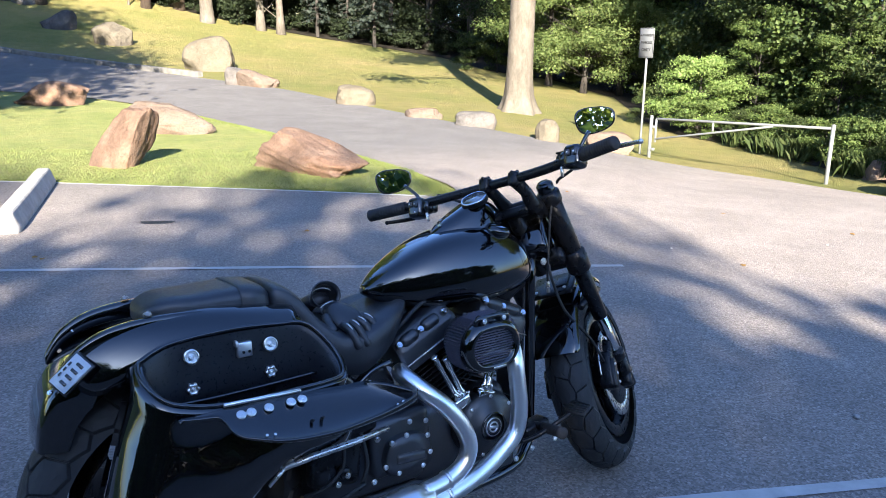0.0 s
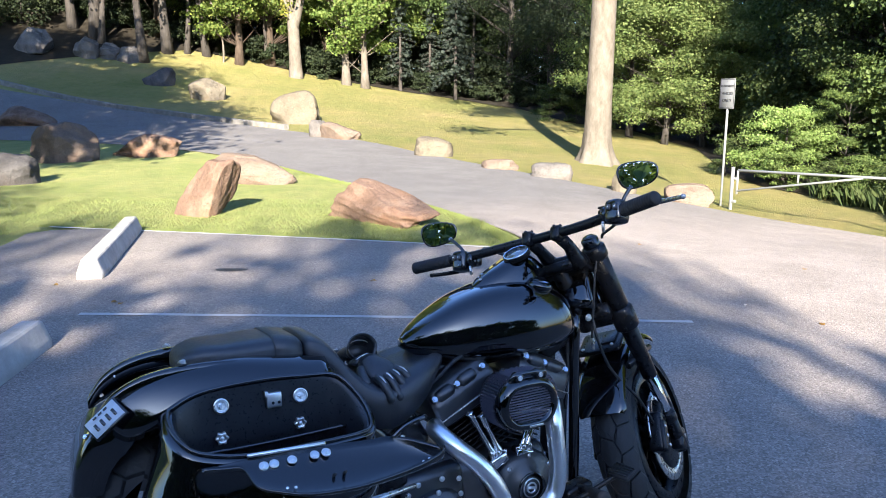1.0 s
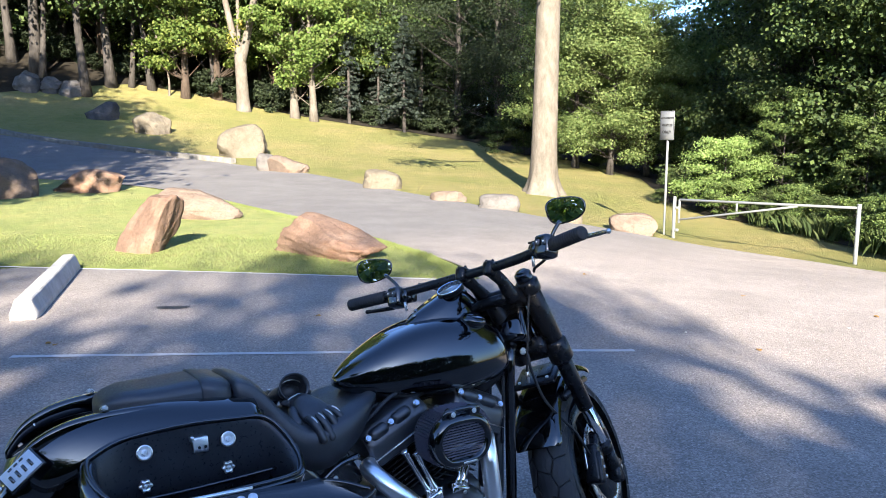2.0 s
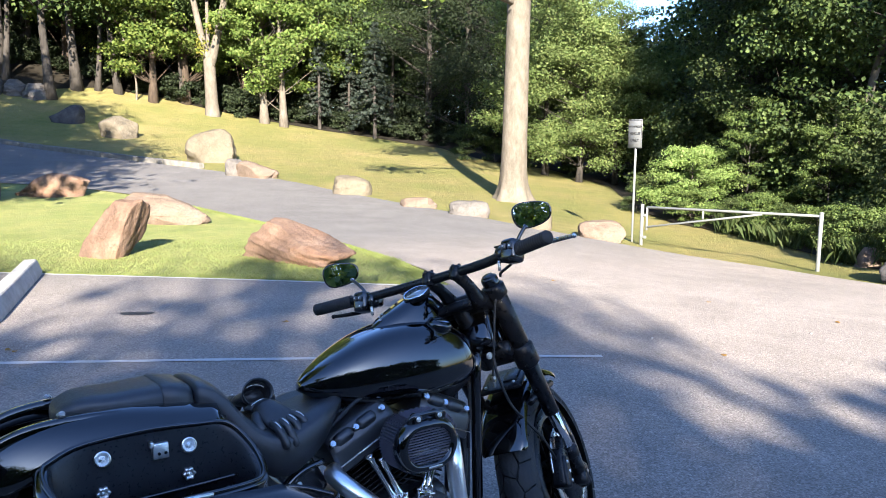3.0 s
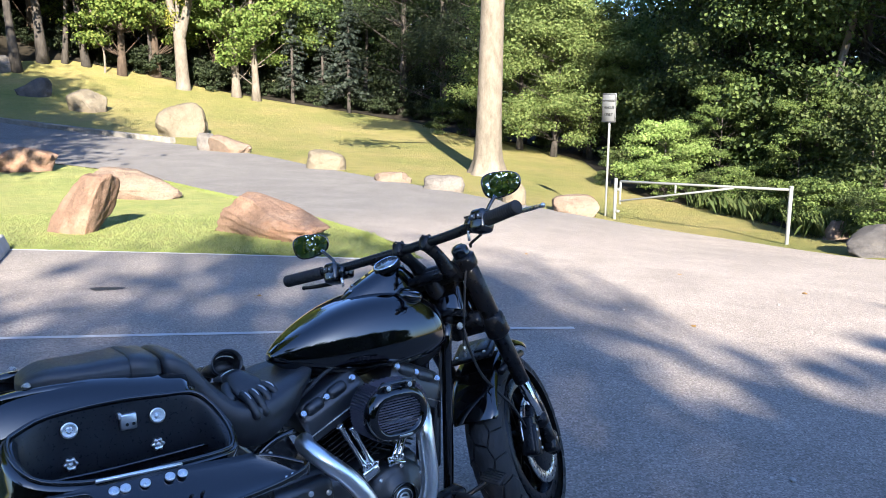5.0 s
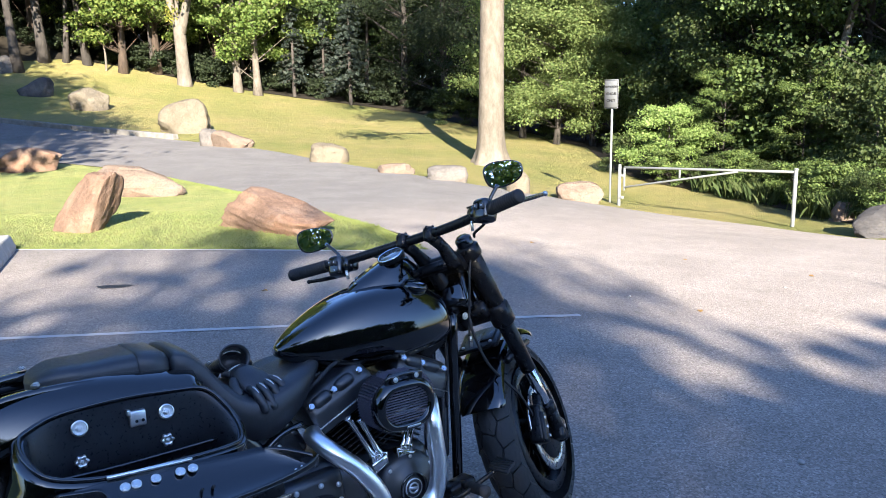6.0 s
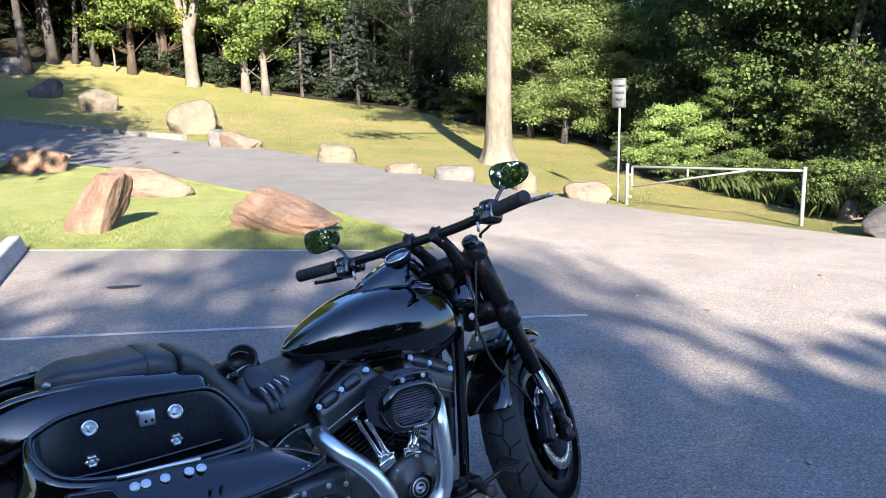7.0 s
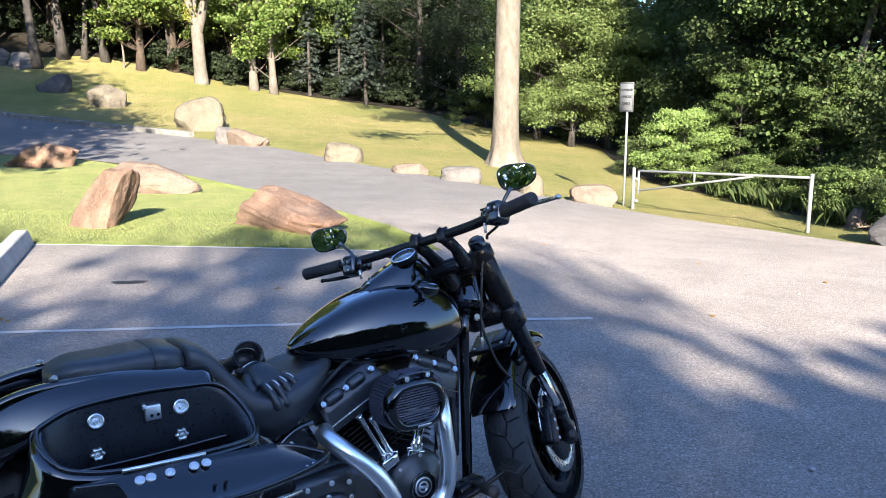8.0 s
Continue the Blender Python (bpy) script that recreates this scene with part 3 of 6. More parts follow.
for az in np.arange(20.5, 37, 2.0):
    x, y = at_bearing(az, 24.5 - (az - 20) * 0.42 + rng.uniform(-0.6, 0.8))
    plant_tree(BUSH, x, y, "dense green shrub beside the track", rng.uniform(0, 360), rng.uniform(0.7, 1.15), "shrub", "undergrowth", "shrub")
for az in np.arange(14, 40, 3.0):
    x, y = at_bearing(az, 44 + rng.uniform(-2, 2))
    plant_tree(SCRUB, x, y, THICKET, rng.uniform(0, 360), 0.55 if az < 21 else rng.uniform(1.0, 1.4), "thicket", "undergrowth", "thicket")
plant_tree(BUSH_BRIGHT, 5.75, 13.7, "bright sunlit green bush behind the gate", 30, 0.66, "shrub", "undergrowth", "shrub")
for x, y, k, s_, tall in ((6.9, 13.2, SAPLING, 0.62, 1.1), (7.8, 11.2, SAPLING, 0.6, 1.0), (8.2, 9.4, BUSH, 0.8, 1.2), (7.6, 8.0, BUSH, 0.7, 1.2)):
    plant_tree(k, x, y, "young sunlit sapling beside the track", 50 * x, s_, "shrub", "undergrowth", "shrub", tall)
for k, (x, y) in enumerate(((4.75, 14.7), (5.5, 12.9), (6.1, 12.2), (6.4, 11.3), (6.6, 10.4), (6.7, 9.6), (6.6, 8.7), (6.5, 7.9), (6.5, 7.0), (6.4, 6.0), (6.3, 15.0), (7.2, 12.2), (7.4, 10.4), (7.3, 6.2), (7.5, 7.4))):
    plant_tree(WEEDS if k % 2 else BUSH, x, y, "low leafy undergrowth behind the gate", 71 * k, (0.30, 0.36, 0.27, 0.40)[k % 4], "shrub", "undergrowth", "shrub")


for az in np.arange(12, 23, 2.2):
    x, y = at_bearing(az, 70 + rng.uniform(-2, 2))
    plant_tree(SCRUB, x, y, "distant dark tree line", rng.uniform(0, 360), rng.uniform(1.05, 1.3), "thicket", "undergrowth", "thicket")


def forked_tree(x, y):
    """Two stout pale trunks from one foot, crowned high above."""
    r = random.Random(6)
    t = empty("tree", pose(x, y, ground_z(x, y)), "forked tree with two pale sunlit trunks at the wood edge", "tree", "wood")
    bm = bmesh.new()
    cl = []
    tube(bm, [(0.02, 0, -0.3), (0.02, 0, 0.1), (0.0, 0, 0.7), (-0.03, 0, 1.8), (-0.05, 0, 2.6), (-0.08, 0, 3.2)], [0.44, 0.36, 0.31, 0.29, 0.29, 0.2], 14)
    for tip, rad in (((1.5, 0.3, 9.0), 0.23), ((-1.5, 0.2, 9.5), 0.19), ((-0.2, 0.9, 8.5), 0.12)):
        limb = bent((-0.05, 0, 2.1), tip, r, 0.12, 8)
        tube(bm, limb, [rad * (1 - 0.07 * i) for i in range(9)], 12)
        for k in range(9):
            a, reach = r.random() * math.tau, r.uniform(0.8, 2.4)
            q = limb[r.randint(5, 8)]
            e = q + Vector((math.cos(a) * reach, math.sin(a) * reach, r.uniform(0.2, 1.6)))
            tube(bm, bent(q, e, r, 0.1, 4), [0.07, 0.055, 0.04, 0.03, 0.012], 5)
            s = r.uniform(0.5, 0.9)
            cl.append((tuple(e), (s * 1.2, s * 1.2, s * 0.6)))
    part("trunk", bm, BARK_PALE, t)
    cl += [((-0.35, -0.3, 3.4), (0.35, 0.3, 0.5)), ((0.1, -0.3, 4.2), (0.3, 0.3, 0.3))]
    ob = new("crown", cloud_mesh("crown", *leaf_cloud(cl, 8000, 0.16, 61), LEAF_YELLOW))
    ob.parent = t


forked_tree(-10.6, 35.4)



def dead_tree(x, y):
    """A small dead tree: a crooked pale stem with bare arching twigs."""
    r = random.Random(19)
    t = empty("dead_tree", pose(x, y, ground_z(x, y)), "small dead tree with bare pale twigs at the wood edge", "tree", "wood")
    bm = bmesh.new()
    stem = eased([(0, 0, -0.2), (0.03, 0, 0.8), (-0.1, 0, 1.6), (-0.35, 0, 2.6), (-0.75, 0, 3.4), (-1.1, 0.1, 3.7)], 3)
    tube(bm, stem, [0.06 - 0.0034 * i for i in range(len(stem))], 7)
    for base, tip in ((5, (0.5, 0.1, 2.6)), (6, (0.9, 0, 2.2)), (7, (-0.2, 0.2, 3.9)), (9, (0.6, -0.2, 3.1)), (10, (-0.9, 0, 2.9)), (8, (0.3, 0.2, 3.5))):
        c = bent(stem[base], tip, r, 0.18, 5)
        tube(bm, c, [0.022, 0.019, 0.015, 0.012, 0.008, 0.004], 5)
        for k in (2, 3, 4):
            e = c[k] + Vector((r.gauss(0, 0.3), r.gauss(0, 0.2), r.uniform(-0.1, 0.4)))
            tube(bm, bent(c[k], e, r, 0.05, 3), [0.009, 0.007, 0.005, 0.003], 4)
    part("trunk", bm, BARK_PALE, t)


dead_tree(-14.5, 36.1)


def leaning_trunk(x, y):
    r = random.Random(16)
    t = empty("tree", pose(x, y, ground_z(x, y)), "leaning pale-barked tree among dark leaves", "tree", "wood")
    bm = bmesh.new()
    spine = bent((0, 0, -0.3), (2.4, 0.4, 9.5), r, 0.2, 8)
    tube(bm, spine, [0.11 - 0.009 * i for i in range(9)], 10)
    cl = []
    for k in range(14):
        q = spine[r.randint(4, 8)]
        e = q + Vector((r.gauss(0, 1.2), r.gauss(0, 1.0), r.uniform(0.1, 1.4)))
        tube(bm, bent(q, e, r, 0.1, 4), [0.06, 0.05, 0.035, 0.022, 0.01], 5)
        cl.append((tuple(e), (0.8, 0.8, 0.4)))
    part("trunk", bm, BARK_PALE, t)
    ob = new("crown", cloud_mesh("crown", *leaf_cloud(cl, 6000, 0.11, 62), LEAF_DARK))
    ob.parent = t


leaning_trunk(8.2, 11.6)


def big_tree(x, y):
    """The tall pale trunk beside the road, with root flare and a high crown."""
    r = random.Random(3)
    bm = bmesh.new()
    sides, rings = 40, []
    for z, rad in ((-0.3, 0.62), (0.0, 0.52), (0.15, 0.44), (0.4, 0.37), (0.8, 0.335), (1.5, 0.315), (3, 0.30), (5, 0.285), (7, 0.26), (9, 0.22), (12, 0.15), (15, 0.05)):
        flare = max(0, 1 - z / 0.7) if z > -0.1 else 1.2
        rings.append([bm.verts.new((math.cos(k * math.tau / sides) * rad * (1 + 0.16 * flare * math.sin(5 * k * math.tau / sides + 1)) + 0.012 * z,
                                    math.sin(k * math.tau / sides) * rad * (1 + 0.16 * flare * math.sin(5 * k * math.tau / sides + 1)), z)) for k in range(sides)])
    for a, b in zip(rings, rings[1:]):
        for k in range(sides):
            bm.faces.new((a[k], a[(k + 1) % sides], b[(k + 1) % sides], b[k]))
    cl = []
    for k in range(30):
        h = r.uniform(5.6, 14)
        a = r.random() * math.tau
        reach = r.uniform(1.0, 4.0) * (0.75 if math.cos(a) > 0.2 else 1.0)
        tip = (math.cos(a) * reach, math.sin(a) * reach, h + r.uniform(-0.6, 0.8))
        tube(bm, bent((0.012 * h, 0, h - 0.4 * reach * 0.6), tip, r, 0.2, 5), [0.09, 0.075, 0.06, 0.045, 0.03, 0.015], 6)
        s = r.uniform(0.7, 1.3)
        cl.append((tip, (s * 1.2, s * 1.2, s * 0.7)))
    v, f = leaf_cloud(cl, 9000, 0.17, 31)
    t = empty("tree", pose(x, y, ground_z(x, y)), "tall tree with a thick pale smooth trunk on the lawn", "tree", "wood")
    part("trunk", bm, BARK_PALE, t)
    ob = new("crown", cloud_mesh("crown", v, f, LEAF_OAK))
    ob.parent = t


big_tree(1.58, 14.85)

# trees behind the bays, out of view, sized so that their shade falls over them
SHADING = "leafy tree out of view, placed to cast shade"
for k, (x, y, s) in enumerate(((-16.0, -26, 0.84), (-12.2, -25, 0.86), (-9.0, -25, 0.87), (-5.6, -25, 0.96), (-2.4, -25.5, 0.74), (-0.3, -25, 0.935), (3.6, -25.5, 0.78), (6.8, -25.5, 0.76), (10.0, -26, 0.72), (13.5, -26, 0.72), (16, -26, 0.8))):
    plant_tree(BROAD, x, y, SHADING, 67 * k, s, group="shade trees")
# more trees out of view, placed to shade the lawn, wood and right-hand foliage
for x, y, k, s in ((-22, -25, "dark", 1.0), (-8.5, -14, "oak", 0.72), (-19.5, 1, "high", 1.05), (-25, 2, "high", 1.2), (-15.5, 1.5, "high", 1.0), (-11, -0.5, "high", 0.86), (-32, 6, "oak", 1.4),
                   (-19.0, 9.0, "broad", 1.24), (-23.5, 12.0, "oak", 1.15), (-28.0, 15.0, "oak", 1.0), (-14.8, 5.5, "broad", 1.14), (11.7, 2.5, "high", 1.05), (17.5, 1.0, "high", 1.05), (14.8, 6.5, "high", 1.0), (20, 4, "high", 1.1)):
    plant_tree(KINDS[k], x, y, SHADING, rng.uniform(0, 360), s, group="shade trees")
# unseen row added to close gaps in the shade and darken reflections
for x in [-30, -25, -20, -16, *np.arange(-13, 5, 2.4), 7, 11, 16, 21, 26]:
    plant_tree(HEDGE, x + rng.uniform(-0.5, 0.5), -21 + rng.uniform(-0.6, 0.6), "unseen thicket added behind the car park to block light", rng.uniform(0, 360), (1.38 if -14 < x < 2.5 else 1.27) * rng.uniform(0.97, 1.03), "thicket", "undergrowth", "thicket")


# ---- shapes for machine parts ----
def frame_on(a, b):
    """A matrix whose z runs from a to b, at a."""
    d = Vector(b) - Vector(a)
    return Matrix.Translation(a) @ d.to_track_quat("Z", "Y").to_matrix().to_4x4(), d.length


def lathe(bm, profile, m, sides=32):
    """Turns (radius, height) pairs round the z of m."""
    rings = [[bm.verts.new(m @ Vector((r * math.cos(k * math.tau / sides), r * math.sin(k * math.tau / sides), h))) for k in range(sides)] for r, h in profile]
    for a, b in zip(rings, rings[1:]):
        for k in range(sides):
            bm.faces.new((a[k], a[(k + 1) % sides], b[(k + 1) % sides], b[k]))
    for ring, flip in ((rings[0], True), (rings[-1], False)):
        bm.faces.new(ring[::-1] if flip else ring)
    return bm


def rod(bm, a, b, r, sides=16, edge=0.15, r2=None):
    m, n = frame_on(a, b)
    q = r if r2 is None else r2
    e = min(edge * r, n * 0.3)
    return lathe(bm, [(r * 0.05, 0), (r - e, 0), (r, e), (q, n - e), (q - e, n), (q * 0.05, n)], m, sides)


def rbox(bm, at, size, turn=(0, 0, 0), r=0.01, seg=2):
    made = bmesh.ops.create_cube(bm, size=1, matrix=pose(*at, *turn) @ Matrix.Diagonal((*size, 1)))
    vs = made["verts"]
    es = list({e for v in vs for e in v.link_edges})
    bmesh.ops.bevel(bm, geom=es, offset=r, segments=seg, affect="EDGES", profile=0.5)
    return bm


def loft(bm, rings, caps=True, close=True):
    vs = [[bm.verts.new(p) for p in ring] for ring in rings]
    n = len(vs[0])
    for a, b in zip(vs, vs[1:]):
        for k in range(n if close else n - 1):
            bm.faces.new((a[k], a[(k + 1) % n], b[(k + 1) % n], b[k]))
    if caps:
        bm.faces.new(vs[0][::-1])
        bm.faces.new(vs[-1])
    bmesh.ops.recalc_face_normals(bm, faces=bm.faces[:])
    return bm


def interp(table, x):
    """Smooth values from rows of (x, a, b, ...)."""
    if x <= table[0][0]:
        return table[0][1:]
    for p, q in zip(table, table[1:]):
        if x <= q[0]:
            t = (x - p[0]) / (q[0] - p[0])
            return tuple(a + (b - a) * t for a, b in zip(p[1:], q[1:]))
    return table[-1][1:]


def eased3(table, n):
    """Rows of numbers, smoothed between."""
    out = []
    for i in range(len(table) - 1):
        p0, p1, p2, p3 = (np.array(table[k], float) for k in (max(0, i - 1), i, i + 1, min(len(table) - 1, i + 2)))
        for k in range(n):
            t = k / n
            out.append(0.5 * ((2 * p1) + (p2 - p0) * t + (2 * p0 - 5 * p1 + 4 * p2 - p3) * t * t + (3 * p1 - p0 - 3 * p2 + p3) * t**3))
    return out + [np.array(table[-1], float)]


# ---- motorcycle materials ----
def mat_gloss_black():
    """Deep black lacquer with a trace of dust."""
    m = material("gloss_black_paint", (0.003, 0.003, 0.0035), 0.04, spec=0.5, coat=1.0)
    bsdf(m).inputs["Coat Roughness"].default_value = 0.012
    v = coords(m)
    join(m, ramp(m, noise_tex(m, v, 35, 5, 0.7), [(0.45, grey(0.025)), (0.8, grey(0.06))]), bsdf(m).inputs["Roughness"])
    return m


GLOSS = mat_gloss_black()
SATIN = mat_worn("satin_black_metal", (0.007, 0.0072, 0.0085), 0.32, 0.0, 0.3, 20, 0.001, 0.3)
WRINKLE = mat_worn("wrinkle_black_metal", (0.016, 0.0175, 0.021), 0.40, 0.0, 0.25, 40, 0.0015, 0.9)
RUBBER = mat_worn("tyre_rubber", (0.020, 0.020, 0.021), 0.66, 0.0, 0.35, 14, 0.003, 0.4)
VINYL = mat_worn("black_vinyl", (0.018, 0.0195, 0.023), 0.44, 0.0, 0.2, 60, 0.0015, 0.7)
PLASTIC = material("black_plastic", (0.007, 0.0075, 0.009), 0.2, 0.0, 0.9)
CHROME = material("chrome", (0.80, 0.80, 0.80), 0.08, 1.0)
STEEL = mat_worn("brushed_steel", (0.62, 0.60, 0.57), 0.3, 1.0, 0.12, 25, 0.001)
ZINC = material("zinc_fastener", (0.80, 0.81, 0.81), 0.36, 1.0)
MIRROR = material("mirror_glass", (0.86, 0.88, 0.88), 0.01, 1.0)
GAUGE_GLASS = material("gauge_glass", (0.35, 0.37, 0.38), 0.04, 0.6)
PLATE_WHITE = mat_worn("plate_enamel", (0.5, 0.52, 0.53), 0.4, 0.0, 0.1, 20)
LINER = mat_worn("matt_black_liner", (0.016, 0.018, 0.022), 0.33, 0.0, 0.3, 30, 0.001, 0.35)
PIPE = material("brushed_exhaust_steel", (0.93, 0.93, 0.93), 0.31, 1.0)
join(PIPE, ramp(PIPE, noise_tex(PIPE, coords(PIPE), 5, 4), [(0.3, (0.90, 0.90, 0.89)), (0.7, (0.97, 0.97, 0.97))]), bsdf(PIPE).inputs["Base Color"])
MESH_GREY = mat_worn("filter_mesh", (0.10, 0.092, 0.118), 0.5, 0.3, 0.2, 60)
WHITE_TRIM = material("white_piping", (0.6, 0.6, 0.6), 0.5)

BIKE = pose(-2.161, -3.234, 0.0, 0, 0, 30.8) @ pose(0, 0, 0, -6.52)
RAKE, STEER_AT = radians(28), Vector((1.747, 0, 0))


def steered(angle):
    return Matrix.Translation(STEER_AT) @ Matrix.Rotation(radians(angle), 4, Vector((-math.sin(RAKE), 0, math.cos(RAKE)))) @ Matrix.Translation(-STEER_AT)


STEER, BAR_STEER = steered(35.0), steered(23.1)

bike = empty("motorcycle", BIKE, "black cruiser motorcycle with open side case, parked leaning on its stand", "motorcycle")


bars = False


def fork_part(name, bm, mat, parent=None, label="", smooth=True):
    bm.transform(BAR_STEER if bars else STEER)
    return part(name, bm, mat, parent or bike, label, smooth)


def sharp(ob, angle=35):
    """Keeps edges crisp where faces meet at a large angle."""
    me = ob.data
    bm = bmesh.new()
    bm.from_mesh(me)
    for e in bm.edges:
        if len(e.link_faces) == 2 and e.calc_face_angle(0) > radians(angle):
            e.smooth = False
    bm.to_mesh(me)
    bm.free()
    return ob


def bolt(at, axis, r=0.008, h=0.006, washer=0.0, parent=None, mat=None, name="bolt", steer=False):
    bm = bmesh.new()
    a = Vector(at)
    d = Vector(axis).normalized()
    if washer:
        w = washer
        lathe(bm, [(0.001, -0.002), (w, -0.002), (w, 0.0015), (w * 0.86, 0.0028), (w * 0.78, 0.0012), (r * 1.25, 0.0008), (r * 1.2, 0.002), (r, 0.002)], frame_on(a, a + d)[0], 24)
    rod(bm, a, a + d * h, r, 8 if washer else 12, 0.25)
    rod(bm, a + d * h * 0.6, a + d * (h + 0.0015), r * 0.5, 6)
    if steer:
        bm.transform(BAR_STEER if bars else STEER)
    return sharp(part(name, bm, mat or ZINC, parent or bike), 30)


# ---- wheels ----
def tyre_mesh(centre, R, W, around=24, cols=3):
    bm = bmesh.new()
    centre = Vector(centre)

    def on(u, w, out=0.0):
        a = w * 1.28
        H = 0.36 * W + 0.045
        r = R + out - H * (1 - math.cos(a)) * 0.92
        y = W / 2 * math.sin(a) / math.sin(1.28) * (1 - 0.04 * max(0, abs(w) - 0.8))
        return Vector((centre[0] + r * math.sin(u), centre[1] + y + (out * 0.6 * math.sin(a)), centre[2] + r * math.cos(u)))

    n, k = 96, 18
    grid = [[bm.verts.new(on(i * math.tau / n, -1 + 2 * j / k, -0.009)) for j in range(k + 1)] for i in range(n)]
    for i in range(n):
        for j in range(k):
            bm.faces.new((grid[i][j], grid[(i + 1) % n][j], grid[(i + 1) % n][j + 1], grid[i][j + 1]))
    bmesh.ops.recalc_face_normals(bm, faces=bm.faces[:])
    # tread blocks: large bent six-sided pieces with narrow grooves, one mesh a column
    du, dw = math.tau / around, 1.80 / cols
    blocks = []
    for c in range(cols):
        w0 = -0.90 + (c + 0.5) * dw
        u0 = 0.5 * (c % 2) * du
        skew = 0.30 * du * (1 if c % 2 else -1)
        bb = bmesh.new()
        corners = [(-0.5, -0.30), (-0.5, 0.30), (-0.04, 0.5), (0.5, 0.30), (0.5, -0.30), (0.04, -0.5)]
        rim = []
        for k, (a, b) in enumerate(corners):
            a2, b2 = corners[(k + 1) % 6]
            rim += [(a, b), ((a + a2) / 2, (b + b2) / 2)]
        ring = lambda ka, kb, out: [bb.verts.new(on(u0 + a * du * ka + skew * b, w0 + b * dw * kb, out) - centre) for a, b in rim]
        rings = [ring(0.97, 1.20, -0.009), ring(0.94, 1.16, -0.001), ring(0.90, 1.12, 0.0), ring(0.45, 0.56, 0.0)]
        hub = bb.verts.new(on(u0, w0, 0.0) - centre)
        for lower, upper in zip(rings, rings[1:]):
            for q in range(12):
                bb.faces.new((lower[q], lower[(q + 1) % 12], upper[(q + 1) % 12], upper[q]))
        for q in range(12):
            bb.faces.new((rings[-1][q], rings[-1][(q + 1) % 12], hub))
        bmesh.ops.recalc_face_normals(bb, faces=bb.faces[:])
        me = bpy.data.meshes.new("tread_block")
        bb.to_mesh(me)
        bb.free()
        me.materials.append(RUBBER)
        blocks.append(me)
    return bm, blocks, du


def wheel(name, centre, R, W, rim_r, steer, disc_y):
    put = fork_part if steer else part
    c = Vector(centre)
    axle = Matrix.Translation(c) @ Matrix.Rotation(radians(90), 4, "X")
    bm = bmesh.new()
    h = W * 0.40
    lathe(bm, [(rim_r - 0.03, -h), (rim_r + 0.005, -h), (rim_r + 0.008, -h + 0.01), (rim_r - 0.018, -h + 0.02), (rim_r - 0.03, 0), (rim_r - 0.018, h - 0.02), (rim_r + 0.008, h - 0.01),
               (rim_r + 0.005, h), (rim_r - 0.03, h)], axle, 64)
    bmesh.ops.delete(bm, geom=[f for f in bm.faces if len(f.verts) > 4], context="FACES_ONLY")
    lathe(bm, [(0.02, -0.06), (0.055, -0.06), (0.06, -0.045), (0.05, -0.02), (0.05, 0.02), (0.06, 0.045), (0.055, 0.06), (0.02, 0.06)], axle, 32)
    if steer:
        w = fork_part(name, bm, SATIN, None, "black cast wheel with split spokes")
    else:
        w = part(name, bm, SATIN, bike, "black cast wheel with split spokes")
    for k in range(5):
        bm = bmesh.new()
        for s in (-0.14, 0.14):
            a = k * math.tau / 5 + s
            b = k * math.tau / 5 + s * 1.25
            p = c + Vector((math.sin(a) * 0.045, 0.0, math.cos(a) * 0.045))
            q = c + Vector((math.sin(b) * (rim_r - 0.022), 0.0, math.cos(b) * (rim_r - 0.022)))
            tube(bm, [p, p.lerp(q, 0.5) + Vector((0, -0.004, 0)), q], [0.016, 0.0115, 0.016], 8)
        put("spoke", bm, SATIN, w)
    around = 23 if R < 0.33 else 24
    bm, blocks, du = tyre_mesh(centre, R, W, around)
    tyre = put(name.replace("wheel", "tyre"), bm, RUBBER, bike, "chunky block-tread black tyre")
    for me in blocks:
        for i in range(around):
            ob = new("tread_block", me)
            ob.parent = tyre
            ob.matrix_basis = (STEER if steer else Matrix()) @ Matrix.Translation(c) @ Matrix.Rotation(i * du, 4, "Y")
    for y in disc_y:
        bm = bmesh.new()
        m = Matrix.Translation(c + Vector((0, y, 0))) @ Matrix.Rotation(radians(90), 4, "X")
        lathe(bm, [(0.108, -0.0025), (0.150, -0.0025), (0.150, 0.0025), (0.108, 0.0025), (0.108, -0.0025)], m, 64)
        bmesh.ops.delete(bm, geom=[f for f in bm.faces if len(f.verts) > 4], context="FACES_ONLY")
        put("brake_disc", bm, STEEL, w, "drilled steel brake disc")
        bm = bmesh.new()
        lathe(bm, [(0.05, -0.004), (0.11, -0.003), (0.112, 0.003), (0.05, 0.004)], m, 40)
        bmesh.ops.delete(bm, geom=[f for f in bm.faces if len(f.verts) > 4], context="FACES_ONLY")
        put("disc_carrier", bm, SATIN, w)
        bm = bmesh.new()
        for k in range(48):
            a = k * math.tau / 48
            rr = 0.119 + 0.0105 * (k % 3)
            p = c + Vector((math.sin(a) * rr, y, math.cos(a) * rr))
            rod(bm, p - Vector((0, 0.0032, 0)), p + Vector((0, 0.0032, 0)), 0.0035, 8)
        put("disc_holes", bm, SATIN, w, "drilled vent holes")
    return w


wheel("front_wheel", (1.588, 0, 0.318), 0.318, 0.142, 0.212, True, (-0.078, 0.078))
wheel("rear_wheel", (0.13, 0, 0.345), 0.345, 0.19, 0.215, False, (0.09,))

